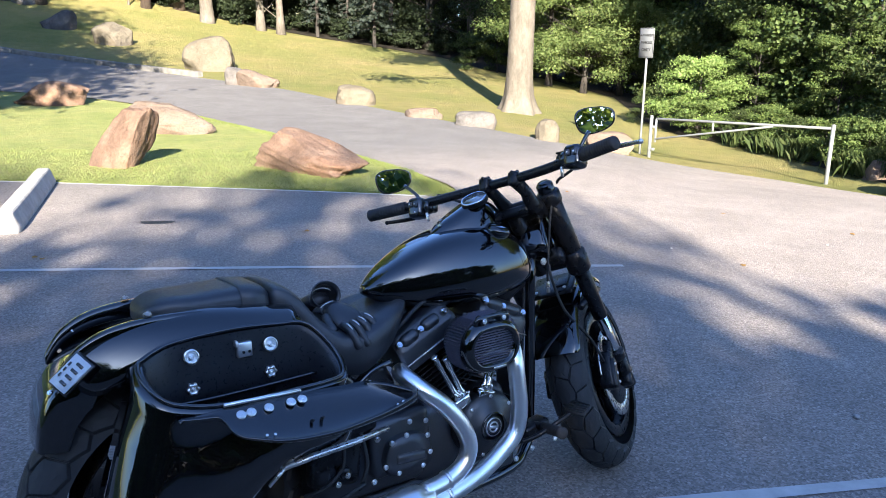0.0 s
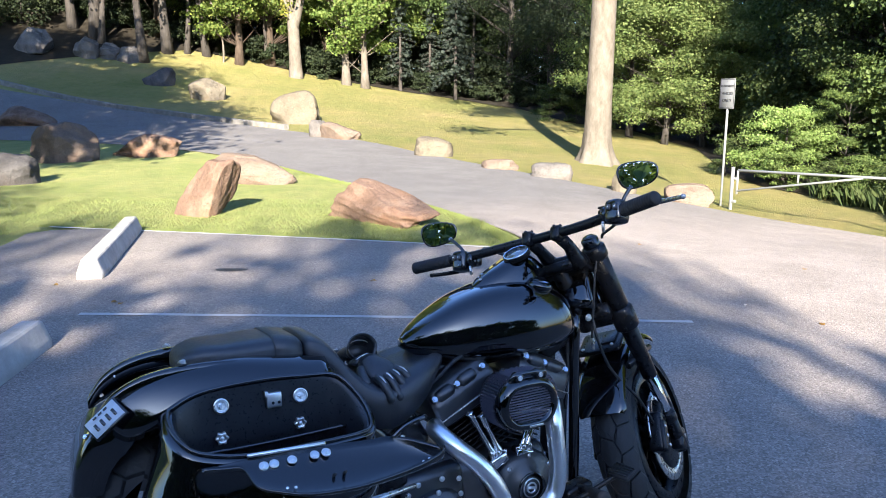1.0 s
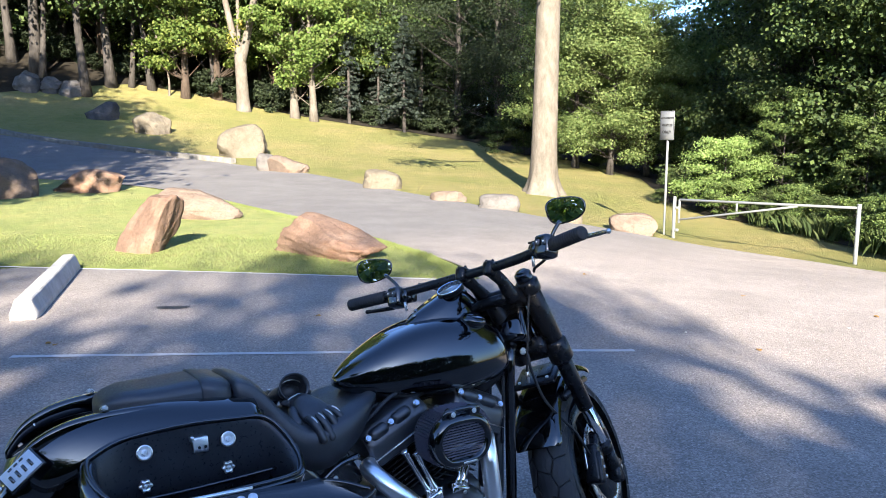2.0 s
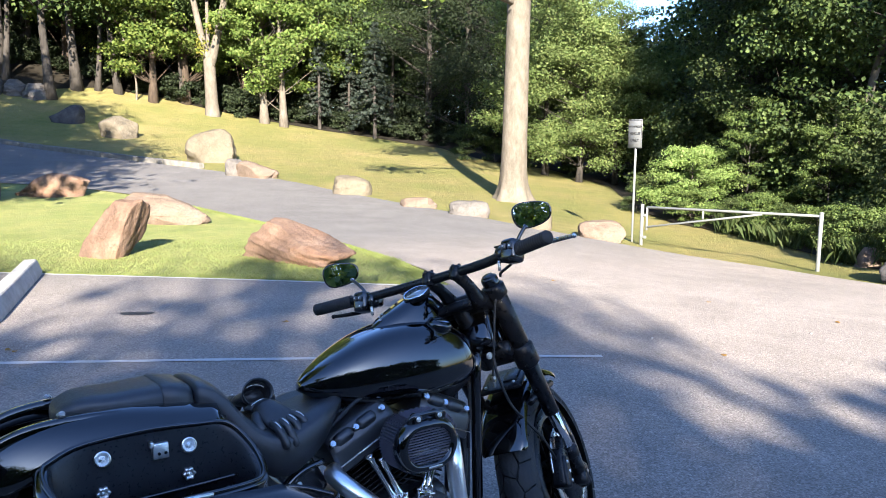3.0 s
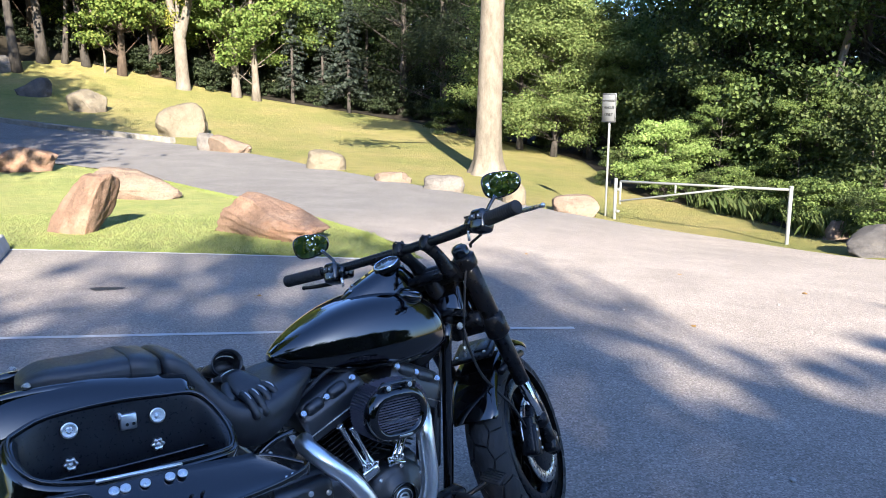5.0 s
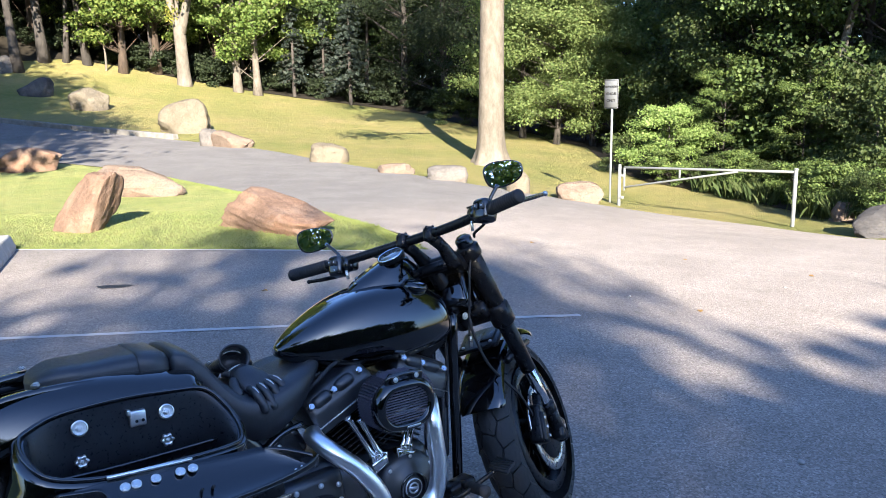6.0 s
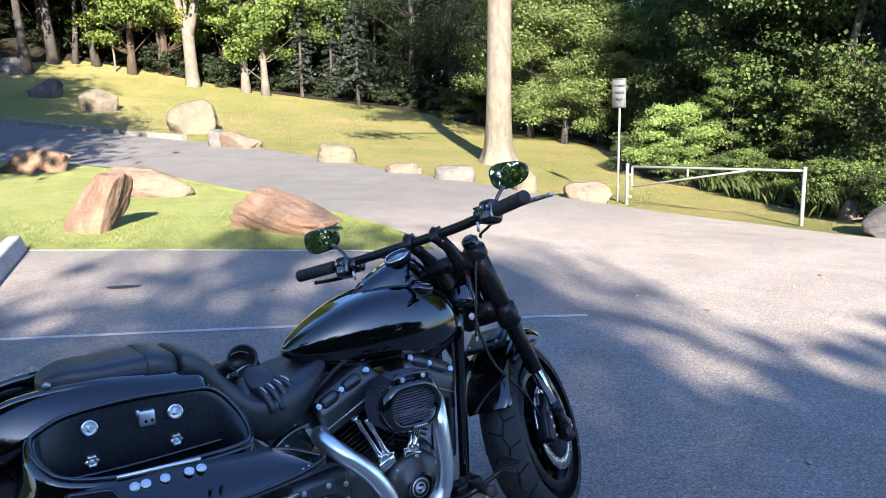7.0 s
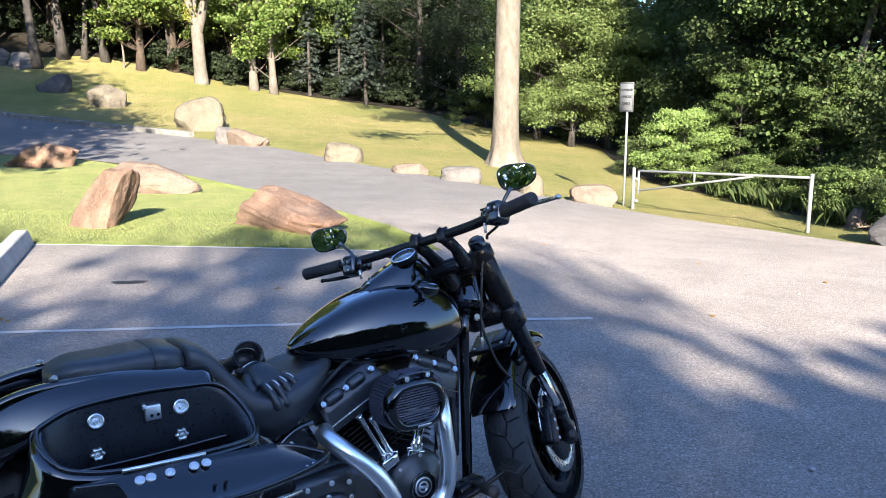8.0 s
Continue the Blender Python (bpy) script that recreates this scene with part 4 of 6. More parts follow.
# ---- fork, clamps, handlebar ----
FORK_TOP, FORK_FOOT = Vector((1.285, 0, 0.965)), Vector((1.605, 0, 0.262))
fork_dir = (FORK_FOOT - FORK_TOP).normalized()
for side in (-1, 1):
    off = Vector((0, side * 0.115, 0))
    p = lambda s: FORK_TOP + fork_dir * s + off
    bm = bmesh.new()
    rod(bm, p(0.02), p(0.235), 0.0315, 28)
    rod(bm, p(0.23), p(0.485), 0.028, 28, 0.1, 0.0245)
    leg = fork_part("fork_leg", bm, SATIN, None, "satin black upper fork tube")
    bm = bmesh.new()
    rod(bm, p(0.47), p(0.66), 0.0185, 24)
    fork_part("stanchion", bm, CHROME, leg, "polished fork stanchion")
    bm = bmesh.new()
    rod(bm, p(0.625), p(0.66), 0.027, 24)
    rod(bm, p(0.65), p(0.775), 0.024, 24)
    rbox(bm, p(0.735), (0.05, 0.045, 0.075), (0, 24, 0), 0.012)
    fork_part("fork_foot", bm, SATIN, leg)
    bm = bmesh.new()
    tube(bm, [p(0.49) + Vector((0.034, -side * 0.0, 0.01)), p(0.6) + Vector((0.036, 0, 0.01)), p(0.72) + Vector((0.034, 0, 0.005))], [0.012, 0.016, 0.01], 8)
    fork_part("fork_guard", bm, GLOSS, leg)
    bm = bmesh.new()
    rod(bm, p(-0.028), p(0.012), 0.027, 24)
    rod(bm, p(-0.034), p(-0.026), 0.02, 6)
    fork_part("fork_cap", bm, PLASTIC, leg, "black fork cap")
bm = bmesh.new()
for side in (-1, 1):
    a = FORK_TOP + fork_dir * 0.0 + Vector((0, side * 0.115, 0))
    rod(bm, a, a + fork_dir * 0.045, 0.037, 28)
rbox(bm, (1.262, 0, 0.922), (0.10, 0.21, 0.040), (0, 24, 0), 0.012)
rbox(bm, (1.225, 0, 0.925), (0.05, 0.14, 0.03), (0, 10, 0), 0.01)
fork_part("upper_clamp", bm, SATIN, None, "black upper fork clamp")
bm = bmesh.new()
for side in (-1, 1):
    a = FORK_TOP + fork_dir * 0.215 + Vector((0, side * 0.115, 0))
    rod(bm, a, a + fork_dir * 0.085, 0.039, 28, 0.25)
rbox(bm, (1.365, 0, 0.752), (0.10, 0.2, 0.05), (0, 24, 0), 0.015)
fork_part("lower_clamp", bm, SATIN, None, "black lower fork clamp")
bm = bmesh.new()
rod(bm, (1.255, 0, 0.925), (1.365, 0, 0.72), 0.028, 24)
part("steering_head", bm, SATIN, bike)
bm = bmesh.new()
rbox(bm, (1.39, 0, 0.85), (0.14, 0.178, 0.19), (0, 24, 0), 0.035, 3)
rbox(bm, (1.315, 0, 0.85), (0.10, 0.16, 0.16), (0, 24, 0), 0.02, 3)
head = fork_part("headlight", bm, GLOSS, None, "black headlight housing between the fork legs")
bm = bmesh.new()
rbox(bm, (1.462, 0, 0.823), (0.012, 0.14, 0.06), (0, 20, 0), 0.005)
fork_part("headlight_lens", bm, GAUGE_GLASS, head, "clear headlight lens")

bars = True
BAR = eased([(1.066, 0.405, 1.004), (1.092, 0.30, 1.008), (1.115, 0.2, 1.010), (1.145, 0.06, 1.019), (1.15, -0.05, 1.025), (1.132, -0.2, 1.034), (1.108, -0.32, 1.048), (1.072, -0.443, 1.059)], 6)
bm = bmesh.new()
tube(bm, BAR, 0.0145, 16)
bar = fork_part("handlebar", bm, SATIN, None, "black tubular handlebar")
for a, b in (((1.062, 0.421, 1.004), (1.093, 0.291, 1.008)), ((1.069, -0.453, 1.060), (1.102, -0.335, 1.049))):
    bm = bmesh.new()
    m, n = frame_on(a, b)
    prof = [(0.002, -0.004), (0.017, -0.004), (0.0195, 0)]
    for k in range(1, 14):
        prof += [(0.0195, n * k / 14 - 0.002), (0.0183, n * k / 14), (0.0195, n * k / 14 + 0.002)]
    lathe(bm, prof + [(0.0195, n), (0.005, n)], m, 24)
    fork_part("grip", bm, RUBBER, bar, "black rubber grip")
for y in (0.012, -0.092):
    bm = bmesh.new()
    tube(bm, [(1.246, y * 0.9, 0.928), (1.232, y * 0.92, 0.950), (1.196, y, 0.984), (1.155, y, 1.014)], [0.030, 0.024, 0.0185, 0.021], 8)
    rbox(bm, (1.150, y, 1.024), (0.05, 0.034, 0.046), (0, 18, 0), 0.01)
    riser = fork_part("riser", bm, SATIN, None, "black handlebar riser and clamp")
    for dx in (-0.016, 0.016):
        bolt((1.150 + dx, y, 1.044), (0.1, 0, 1), 0.005, 0.008, parent=riser, mat=SATIN, steer=True)


def switchgear(x0, y0, z0, side):
    bm = bmesh.new()
    rbox(bm, (x0 + 0.004, y0, z0), (0.056, 0.052, 0.066), (0, 15, side * 6), 0.014, 3)
    rbox(bm, (x0 + 0.03, y0 - side * 0.034, z0 + 0.002), (0.042, 0.03, 0.046), (0, 15, 0), 0.01, 3)
    rod(bm, (x0 + 0.012, y0 - side * 0.022, z0), (x0 + 0.014, y0 - side * 0.046, z0), 0.024, 20, 0.2)
    sw = fork_part("switch_housing", bm, PLASTIC, bar, "black switch cluster")
    for k, (dy, dz, w, h) in enumerate(((-0.013, 0.014, 0.014, 0.016), (0.008, 0.016, 0.014, 0.016), (-0.004, -0.011, 0.026, 0.012))):
        bm = bmesh.new()
        rbox(bm, (x0 - 0.026 + 0.002 * k, y0 + dy, z0 + dz), (0.008, w, h), (0, 15, 0), 0.003)
        fork_part("switch_button", bm, WRINKLE, bar)
        bm = bmesh.new()
        rbox(bm, (x0 - 0.0305 + 0.002 * k, y0 + dy, z0 + dz + 0.002), (0.001, w * 0.35, h * 0.3), (0, 15, 0), 0.0003, 1)
        fork_part("button_mark", bm, WHITE_TRIM, bar, "pale printed switch mark")
    bm = bmesh.new()
    rod(bm, (x0 - 0.01, y0 - side * 0.04, z0 - 0.018), (x0 - 0.012, y0 - side * 0.042, z0 - 0.046), 0.0045, 10)
    fork_part("clamp_screw", bm, STEEL, bar)
    return sw


switchgear(1.100, 0.252, 0.997, 1)
switchgear(1.102, -0.318, 1.048, -1)
bm = bmesh.new()
rbox(bm, (1.142, -0.285, 1.045), (0.058, 0.075, 0.044), (0, 8, -8), 0.014, 3)
rbox(bm, (1.142, -0.285, 1.068), (0.05, 0.062, 0.006), (0, 8, -8), 0.002)
fork_part("brake_reservoir", bm, SATIN, bar, "black brake fluid reservoir")
for pts, lab in (([(1.155, -0.315, 1.05), (1.178, -0.38, 1.056), (1.160, -0.45, 1.055), (1.116, -0.505, 1.052)], "polished brake lever"),
                 ([(1.125, 0.24, 0.985), (1.145, 0.295, 0.972), (1.12, 0.345, 0.970), (1.085, 0.375, 0.972)], "black clutch lever")):
    bm = bmesh.new()
    c = eased(pts, 5)
    tube(bm, c, [0.009 - 0.0035 * i / (len(c) - 1) for i in range(len(c))], 8)
    bmesh.ops.create_icosphere(bm, subdivisions=2, radius=0.0075, matrix=Matrix.Translation(c[-1]))
    fork_part("lever", bm, STEEL if "brake" in lab else SATIN, bar, lab)


def mirror(at, stem, aim, w, h):
    """aim: the way, in the world, towards what the glass shows the camera; the glass is turned to fit that view."""
    bm = bmesh.new()
    turn = BIKE.to_3x3() @ BAR_STEER.to_3x3()
    here = BIKE @ BAR_STEER @ Vector(at)
    normal = turn.transposed() @ ((Vector((-1.32, -4.9, 1.46)) - here).normalized() + Vector(aim).normalized())
    tube(bm, eased(stem, 5), 0.0055, 10)
    at = Vector(at)
    m = Matrix.Translation(at) @ Vector(normal).to_track_quat("Z", "Y").to_matrix().to_4x4()

    def outline(s, z):
        pts = []
        for k in range(40):
            a = k * math.tau / 40
            x, y = math.copysign(abs(math.cos(a)) ** 0.75, math.cos(a)), math.copysign(abs(math.sin(a)) ** 0.75, math.sin(a))
            pts.append(m @ Vector((x * w * s * (1 + 0.08 * y), y * h * s * (1 - 0.16 * x), z)))
        return pts

    loft(bm, [outline(0.45, -0.028), outline(0.85, -0.02), outline(1.0, -0.006), outline(1.03, 0.0), outline(1.0, 0.003), outline(0.93, 0.002)])
    mi = fork_part("mirror", bm, GLOSS, None, "black teardrop mirror on a thin stem")
    bm = bmesh.new()
    loft(bm, [outline(0.935, 0.0005), outline(0.93, 0.0035)])
    fork_part("mirror_glass", bm, MIRROR, mi, "mirror glass reflecting trees", smooth=False)


mirror((1.166, -0.367, 1.141), [(1.12, -0.325, 1.06), (1.13, -0.335, 1.085), (1.15, -0.35, 1.112)], (-0.25, -1.0, 0.485), 0.054, 0.036)
mirror((1.13, 0.353, 1.103), [(1.12, 0.245, 1.0), (1.125, 0.265, 1.04), (1.135, 0.315, 1.08)], (-0.35, -1.0, 0.46), 0.058, 0.038)

bars = False
# ---- front fender, caliper ----
FW = Vector((1.588, 0, 0.318))


def arc_shell(centre, radius, a0, a1, half, rim, n=36, k=12, bulge=0.02, thick=0.004):
    """A curved mudguard round an axle: angles from the top, forward positive."""
    bm = bmesh.new()
    for inner in (0, 1):
        rows = []
        for i in range(n + 1):
            a = radians(a0 + (a1 - a0) * i / n)
            end = min(1, 3.5 * min(i / n, 1 - i / n) + 0.90)
            row = []
            for j in range(k + 1):
                s = -1 + 2 * j / k
                r = radius - inner * thick - bulge * s * s - rim * max(0, abs(s) - 0.8) * 5
                row.append(bm.verts.new((centre[0] + r * math.sin(a), half * end * math.sin(s * 1.45) / math.sin(1.45) * (1 - inner * 0.02), centre[2] + r * math.cos(a))))
            rows.append(row)
        for i in range(n):
            for j in range(k):
                q = (rows[i][j], rows[i + 1][j], rows[i + 1][j + 1], rows[i][j + 1])
                bm.faces.new(q if not inner else q[::-1])
    bmesh.ops.recalc_face_normals(bm, faces=bm.faces[:])
    return bm


ff = fork_part("front_fender", arc_shell(FW, 0.350, -66, 26, 0.080, 0.012, bulge=0.014), GLOSS, None, "gloss black front mudguard")
bm = bmesh.new()
for side in (-1, 1):
    tube(bm, [FW + Vector((-0.19, side * 0.085, 0.26)), FW + Vector((-0.1, side * 0.098, 0.285)), FW + Vector((0.0, side * 0.1, 0.29))], 0.012, 8)
rbox(bm, FW + Vector((-0.14, 0, 0.345)), (0.13, 0.15, 0.014), (0, -24, 0), 0.006)
rbox(bm, FW + Vector((-0.14, -0.03, 0.355)), (0.07, 0.05, 0.008), (0, -24, 0), 0.003)
fork_part("fender_bracket", bm, SATIN, ff, "black mudguard bracket")
for y in (-0.05, 0.05):
    bolt(FW + Vector((-0.19, y, 0.335)), (-0.4, 0, 1), 0.006, 0.005, parent=ff, steer=True)
for side in (-1, 1):
    bm = bmesh.new()
    rbox(bm, (1.475, side * 0.092, 0.345), (0.062, 0.052, 0.125), (0, 22, 0), 0.012, 3)
    rbox(bm, (1.462, side * 0.108, 0.335), (0.04, 0.035, 0.10), (0, 22, 0), 0.008)
    rbox(bm, (1.505, side * 0.1, 0.40), (0.03, 0.03, 0.09), (0, 30, 0), 0.008)
    cal = fork_part("brake_caliper", bm, SATIN, None, "black brake caliper")
    for dz in (-0.03, 0.0, 0.03):
        bolt((1.462, side * 0.125, 0.335 + dz), (0, side, 0), 0.006, 0.004, parent=cal, steer=True)
    bolt((1.60, side * 0.125, 0.30), (0, side, 0), 0.014, 0.012, parent=cal, mat=STEEL, steer=True)
bm = bmesh.new()
rod(bm, (1.588, -0.13, 0.325), (1.588, 0.13, 0.325), 0.012, 12)
fork_part("front_axle", bm, STEEL)


def cable(name, pts, r, mat, steer=False, label=""):
    bm = bmesh.new()
    tube(bm, eased(pts, 8), r, 8)
    return (fork_part if steer else part)(name, bm, mat, bike, label)


cable("brake_hose", [(1.298, -0.11, 0.77), (1.301, -0.12, 0.722), (1.345, -0.12, 0.625), (1.41, -0.12, 0.551), (1.466, -0.12, 0.493), (1.517, -0.12, 0.412)], 0.0045, RUBBER, False, "black rubber brake hose")
cable("throttle_cable", [(1.10, -0.30, 1.02), (1.14, -0.25, 0.995), (1.20, -0.19, 0.985), (1.25, -0.165, 0.98)], 0.0045, RUBBER, True)
cable("wiring_lead", [(1.325, -0.10, 0.95), (1.319, -0.10, 0.919), (1.308, -0.10, 0.813), (1.301, -0.10, 0.74), (1.300, -0.10, 0.70)], 0.0035, RUBBER, False, "loose black wiring lead")
cable("clutch_cable", [(1.13, 0.24, 0.985), (1.20, 0.17, 0.95), (1.27, 0.07, 0.88), (1.24, -0.05, 0.72), (1.22, -0.06, 0.5)], 0.005, RUBBER)
bm = bmesh.new()
rod(bm, (1.300, -0.10, 0.715), (1.302, -0.10, 0.68), 0.006, 8)
part("lead_plug", bm, STEEL, bike)

# ---- tank ----
TANK = eased3([(0.705, 0.782, 0.757, 0.022), (0.74, 0.812, 0.735, 0.055), (0.80, 0.848, 0.712, 0.092), (0.88, 0.884, 0.696, 0.122), (0.97, 0.908, 0.690, 0.143), (1.06, 0.916, 0.690, 0.153),
               (1.13, 0.908, 0.697, 0.150), (1.185, 0.884, 0.710, 0.138), (1.224, 0.848, 0.728, 0.114), (1.243, 0.80, 0.754, 0.066)], 4)
rings = []
for x, top, bot, hw in TANK:
    zc = bot + (top - bot) * 0.34
    ring = []
    for k in range(44):
        a = k * math.tau / 44
        c, s = math.cos(a), math.sin(a)
        y = hw * math.copysign(abs(c) ** 0.62, c)
        z = zc + (top - zc) * abs(s) ** 0.92 if s > 0 else zc - (zc - bot) * abs(s) ** 0.8
        ring.append((x, y, z))
    rings.append(ring)
bm = loft(bmesh.new(), rings)
tank = part("fuel_tank", bm, GLOSS, bike, "gloss black teardrop fuel tank")
bm = bmesh.new()
con = eased3([(0.945, 0.905, 0.022), (0.975, 0.928, 0.044), (1.03, 0.956, 0.060), (1.09, 0.982, 0.064), (1.135, 0.980, 0.058), (1.18, 0.945, 0.044), (1.21, 0.895, 0.022)], 4)
loft(bm, [[(x, w * s, z - 0.012 * s * s - max(0, abs(s) - 0.55) * 0.09 - (0.05 if abs(s) > 1.2 else 0)) for s in (-1.25, -1.15, -0.8, -0.55, 0, 0.55, 0.8, 1.15, 1.25)] for x, z, w in con], caps=False, close=False)
console = part("tank_console", bm, GLOSS, tank, "black tank console")
bm = bmesh.new()
gm = Matrix.Translation((1.093, -0.018, 0.983)) @ Vector((-0.42, -0.05, 0.9)).to_track_quat("Z", "Y").to_matrix().to_4x4() @ Matrix.Diagonal((0.82, 0.82, 0.6, 1))
lathe(bm, [(0.02, -0.01), (0.05, -0.01), (0.052, 0.012), (0.05, 0.018), (0.045, 0.018), (0.044, 0.012)], gm, 40)
gauge = part("speedometer", bm, SATIN, tank, "round speedometer with a chrome ring")
bm = bmesh.new()
lathe(bm, [(0.0445, 0.010), (0.05, 0.012), (0.0505, 0.018), (0.047, 0.021), (0.0445, 0.019)], gm, 40)
bmesh.ops.delete(bm, geom=[f for f in bm.faces if len(f.verts) > 4], context="FACES_ONLY")
part("gauge_ring", bm, CHROME, gauge)
bm = bmesh.new()
lathe(bm, [(0.001, 0.0145), (0.044, 0.0145), (0.044, 0.0165), (0.001, 0.018)], gm, 40)
part("gauge_glass", bm, GAUGE_GLASS, gauge, "glass gauge face reflecting the sky")
bm = bmesh.new()
rod(bm, (1.12, -0.083, 0.885), (1.124, -0.09, 0.912), 0.038, 32, 0.25)
part("filler_cap", bm, GLOSS, tank, "low black fuel filler cap")
for x, y in ((0.965, -0.012), (0.985, 0.012)):
    bolt((x, y, interp([(r[0], r[1]) for r in con], x)[0]), (-0.3, 0, 1), 0.006, 0.004, parent=console, mat=CHROME)

# ---- seats ----
SEAT = eased3([(0.394, 0.838, 0.104, 0.012, 0.775), (0.404, 0.850, 0.114, 0.014, 0.77), (0.432, 0.845, 0.120, 0.018, 0.75), (0.465, 0.820, 0.126, 0.024, 0.71), (0.505, 0.765, 0.142, 0.030, 0.645), (0.55, 0.718, 0.158, 0.030, 0.600),
               (0.605, 0.702, 0.166, 0.032, 0.592), (0.66, 0.716, 0.162, 0.030, 0.618), (0.71, 0.732, 0.150, 0.026, 0.655), (0.755, 0.741, 0.122, 0.026, 0.702), (0.79, 0.742, 0.085, 0.018, 0.722), (0.812, 0.735, 0.035, 0.008, 0.73)], 4)
rows = []
for x, zc, w, drop, skirt in SEAT:
    row = [(x, -w * 0.97, skirt)]
    for j in range(17):
        s = -1 + j / 8
        row.append((x, w * math.sin(s * 1.35) / math.sin(1.35), zc - drop * abs(s) ** 2.6 + 0.010 * smoothstep(0.35, 0.55, abs(s)) * smoothstep(0.5, 0.62, x)))
    row.append((x, w * 0.97, skirt))
    rows.append(row)
bm = loft(bmesh.new(), rows)
seat = part("rider_seat", bm, VINYL, bike, "black stitched vinyl scooped solo seat")
bm = bmesh.new()
pts = []
for x, zc, w, drop, skirt in SEAT[18:]:
    pts.append((x, -w * 0.72, zc - drop * 0.42 + 0.003))
tube(bm, pts, 0.0028, 6)
part("seat_piping", bm, VINYL, seat)
PILL = eased3([(0.092, 0.822, 0.802, 0.03), (0.105, 0.84, 0.794, 0.07), (0.15, 0.856, 0.79, 0.094), (0.22, 0.855, 0.785, 0.104), (0.30, 0.857, 0.778, 0.106), (0.37, 0.852, 0.772, 0.104), (0.392, 0.842, 0.77, 0.1)], 4)


def pillion_ring(x, top, bot, hw, grow=0.0):
    ring = []
    for k in range(32):
        a = k * math.tau / 32
        c, s = math.cos(a), math.sin(a)
        mid = bot + (top - bot) * 0.4
        ring.append((x, (hw + grow) * math.copysign(abs(c) ** 0.38, c), mid + ((top + grow - mid) if s > 0 else (mid - bot + grow)) * math.copysign(abs(s) ** 0.55, s)))
    return ring


pill = part("pillion_seat", loft(bmesh.new(), [pillion_ring(*r) for r in PILL]), VINYL, bike, "black vinyl pillion pad")
bm = bmesh.new()
loft(bm, [pillion_ring(*(*(a + (b - a) * t for a, b in zip(PILL[17], PILL[22])), g)) for t, g in ((0, 0.001), (0.06, 0.005), (0.9, 0.005), (1.0, 0.001))], caps=False)
part("pillion_strap", bm, VINYL, pill, "black strap across the pillion pad")

# ---- rear fender, rails, plate ----
FEND = eased3([(0.48, 0.70), (0.36, 0.742), (0.24, 0.768), (0.12, 0.778), (0.02, 0.772), (-0.055, 0.748), (-0.11, 0.70), (-0.142, 0.635), (-0.155, 0.565)], 4)
bm = bmesh.new()
for inner in (0, 1):
    rows = []
    for i, (x, z) in enumerate(FEND):
        a, b = FEND[max(0, i - 1)], FEND[min(len(FEND) - 1, i + 1)]
        d = Vector((b[0] - a[0], 0, b[1] - a[1])).normalized()
        n = Vector((d.z, 0, -d.x))
        if n.z < 0 and n.x > 0:
            n = -n
        taper = 1.0 if i < 24 else 1 - 0.025 * (i - 24)
        wall = 0.085 if i < 24 else 0.085 - 0.003 * (i - 24)
        row = []
        for s, y in ((1, -0.118), (0.55, -0.118), (0.15, -0.113), (0.04, -0.10), (0.015, -0.06), (0, 0), (0.015, 0.06), (0.04, 0.10), (0.15, 0.113), (0.55, 0.118), (1, 0.118)):
            row.append(Vector((x, (y - math.copysign(0.004, y) * inner) * taper, z)) - n * (s * wall + 0.004 * inner))
        rows.append(row)
    loft(bm, rows, caps=False, close=False)
fender = part("rear_fender", bm, GLOSS, bike, "gloss black rear mudguard")
for side in (-1, 1):
    c = eased([(0.46, side * 0.112, 0.752), (0.34, side * 0.116, 0.79), (0.22, side * 0.118, 0.812), (0.10, side * 0.116, 0.818), (0.01, side * 0.112, 0.808), (-0.055, side * 0.107, 0.778), (-0.095, side * 0.10, 0.73)], 5)
    bm = bmesh.new()
    rows = []
    for i, p in enumerate(c):
        f = i / (len(c) - 1)
        h = 0.028 * (1 - 0.4 * f)
        ring = []
        for k in range(14):
            a = k * math.tau / 14
            ring.append(p + Vector((0, math.copysign(abs(math.cos(a)) ** 0.6, math.cos(a)) * 0.014, math.copysign(abs(math.sin(a)) ** 0.6, math.sin(a)) * h - 0.012)))
        rows.append(ring)
    rail = part("fender_rail", loft(bm, rows), GLOSS, bike, "gloss black fender strut")
    bolt((0.10, side * 0.112, 0.834), (0, 0, 1), 0.0075, 0.006, washer=0.010, parent=rail, mat=STEEL)
    bolt((-0.03, side * 0.10, 0.78), (0, -side, 0.2), 0.005, 0.004, parent=rail)
for side in (-1, 1):
    rows = []
    for x, zt, zb, yo in eased3([(0.44, 0.80, 0.735, 0.19), (0.34, 0.815, 0.762, 0.188), (0.22, 0.828, 0.765, 0.186), (0.10, 0.826, 0.75, 0.18), (0.02, 0.812, 0.715, 0.168), (-0.03, 0.79, 0.70, 0.150), (-0.06, 0.772, 0.712, 0.125)], 4):
        rows.append([(x, side * (0.108 + (yo - 0.108) * t), zt + (zb - zt) * (0.25 * t + 0.75 * t**2.2)) for t in np.linspace(0, 1, 9)] + [(x, side * (yo - 0.012), zb - 0.02), (x, side * 0.11, zt - 0.03)])
    part("side_cover", loft(bmesh.new(), rows), GLOSS, bike, "gloss black strut cover beside the seat")

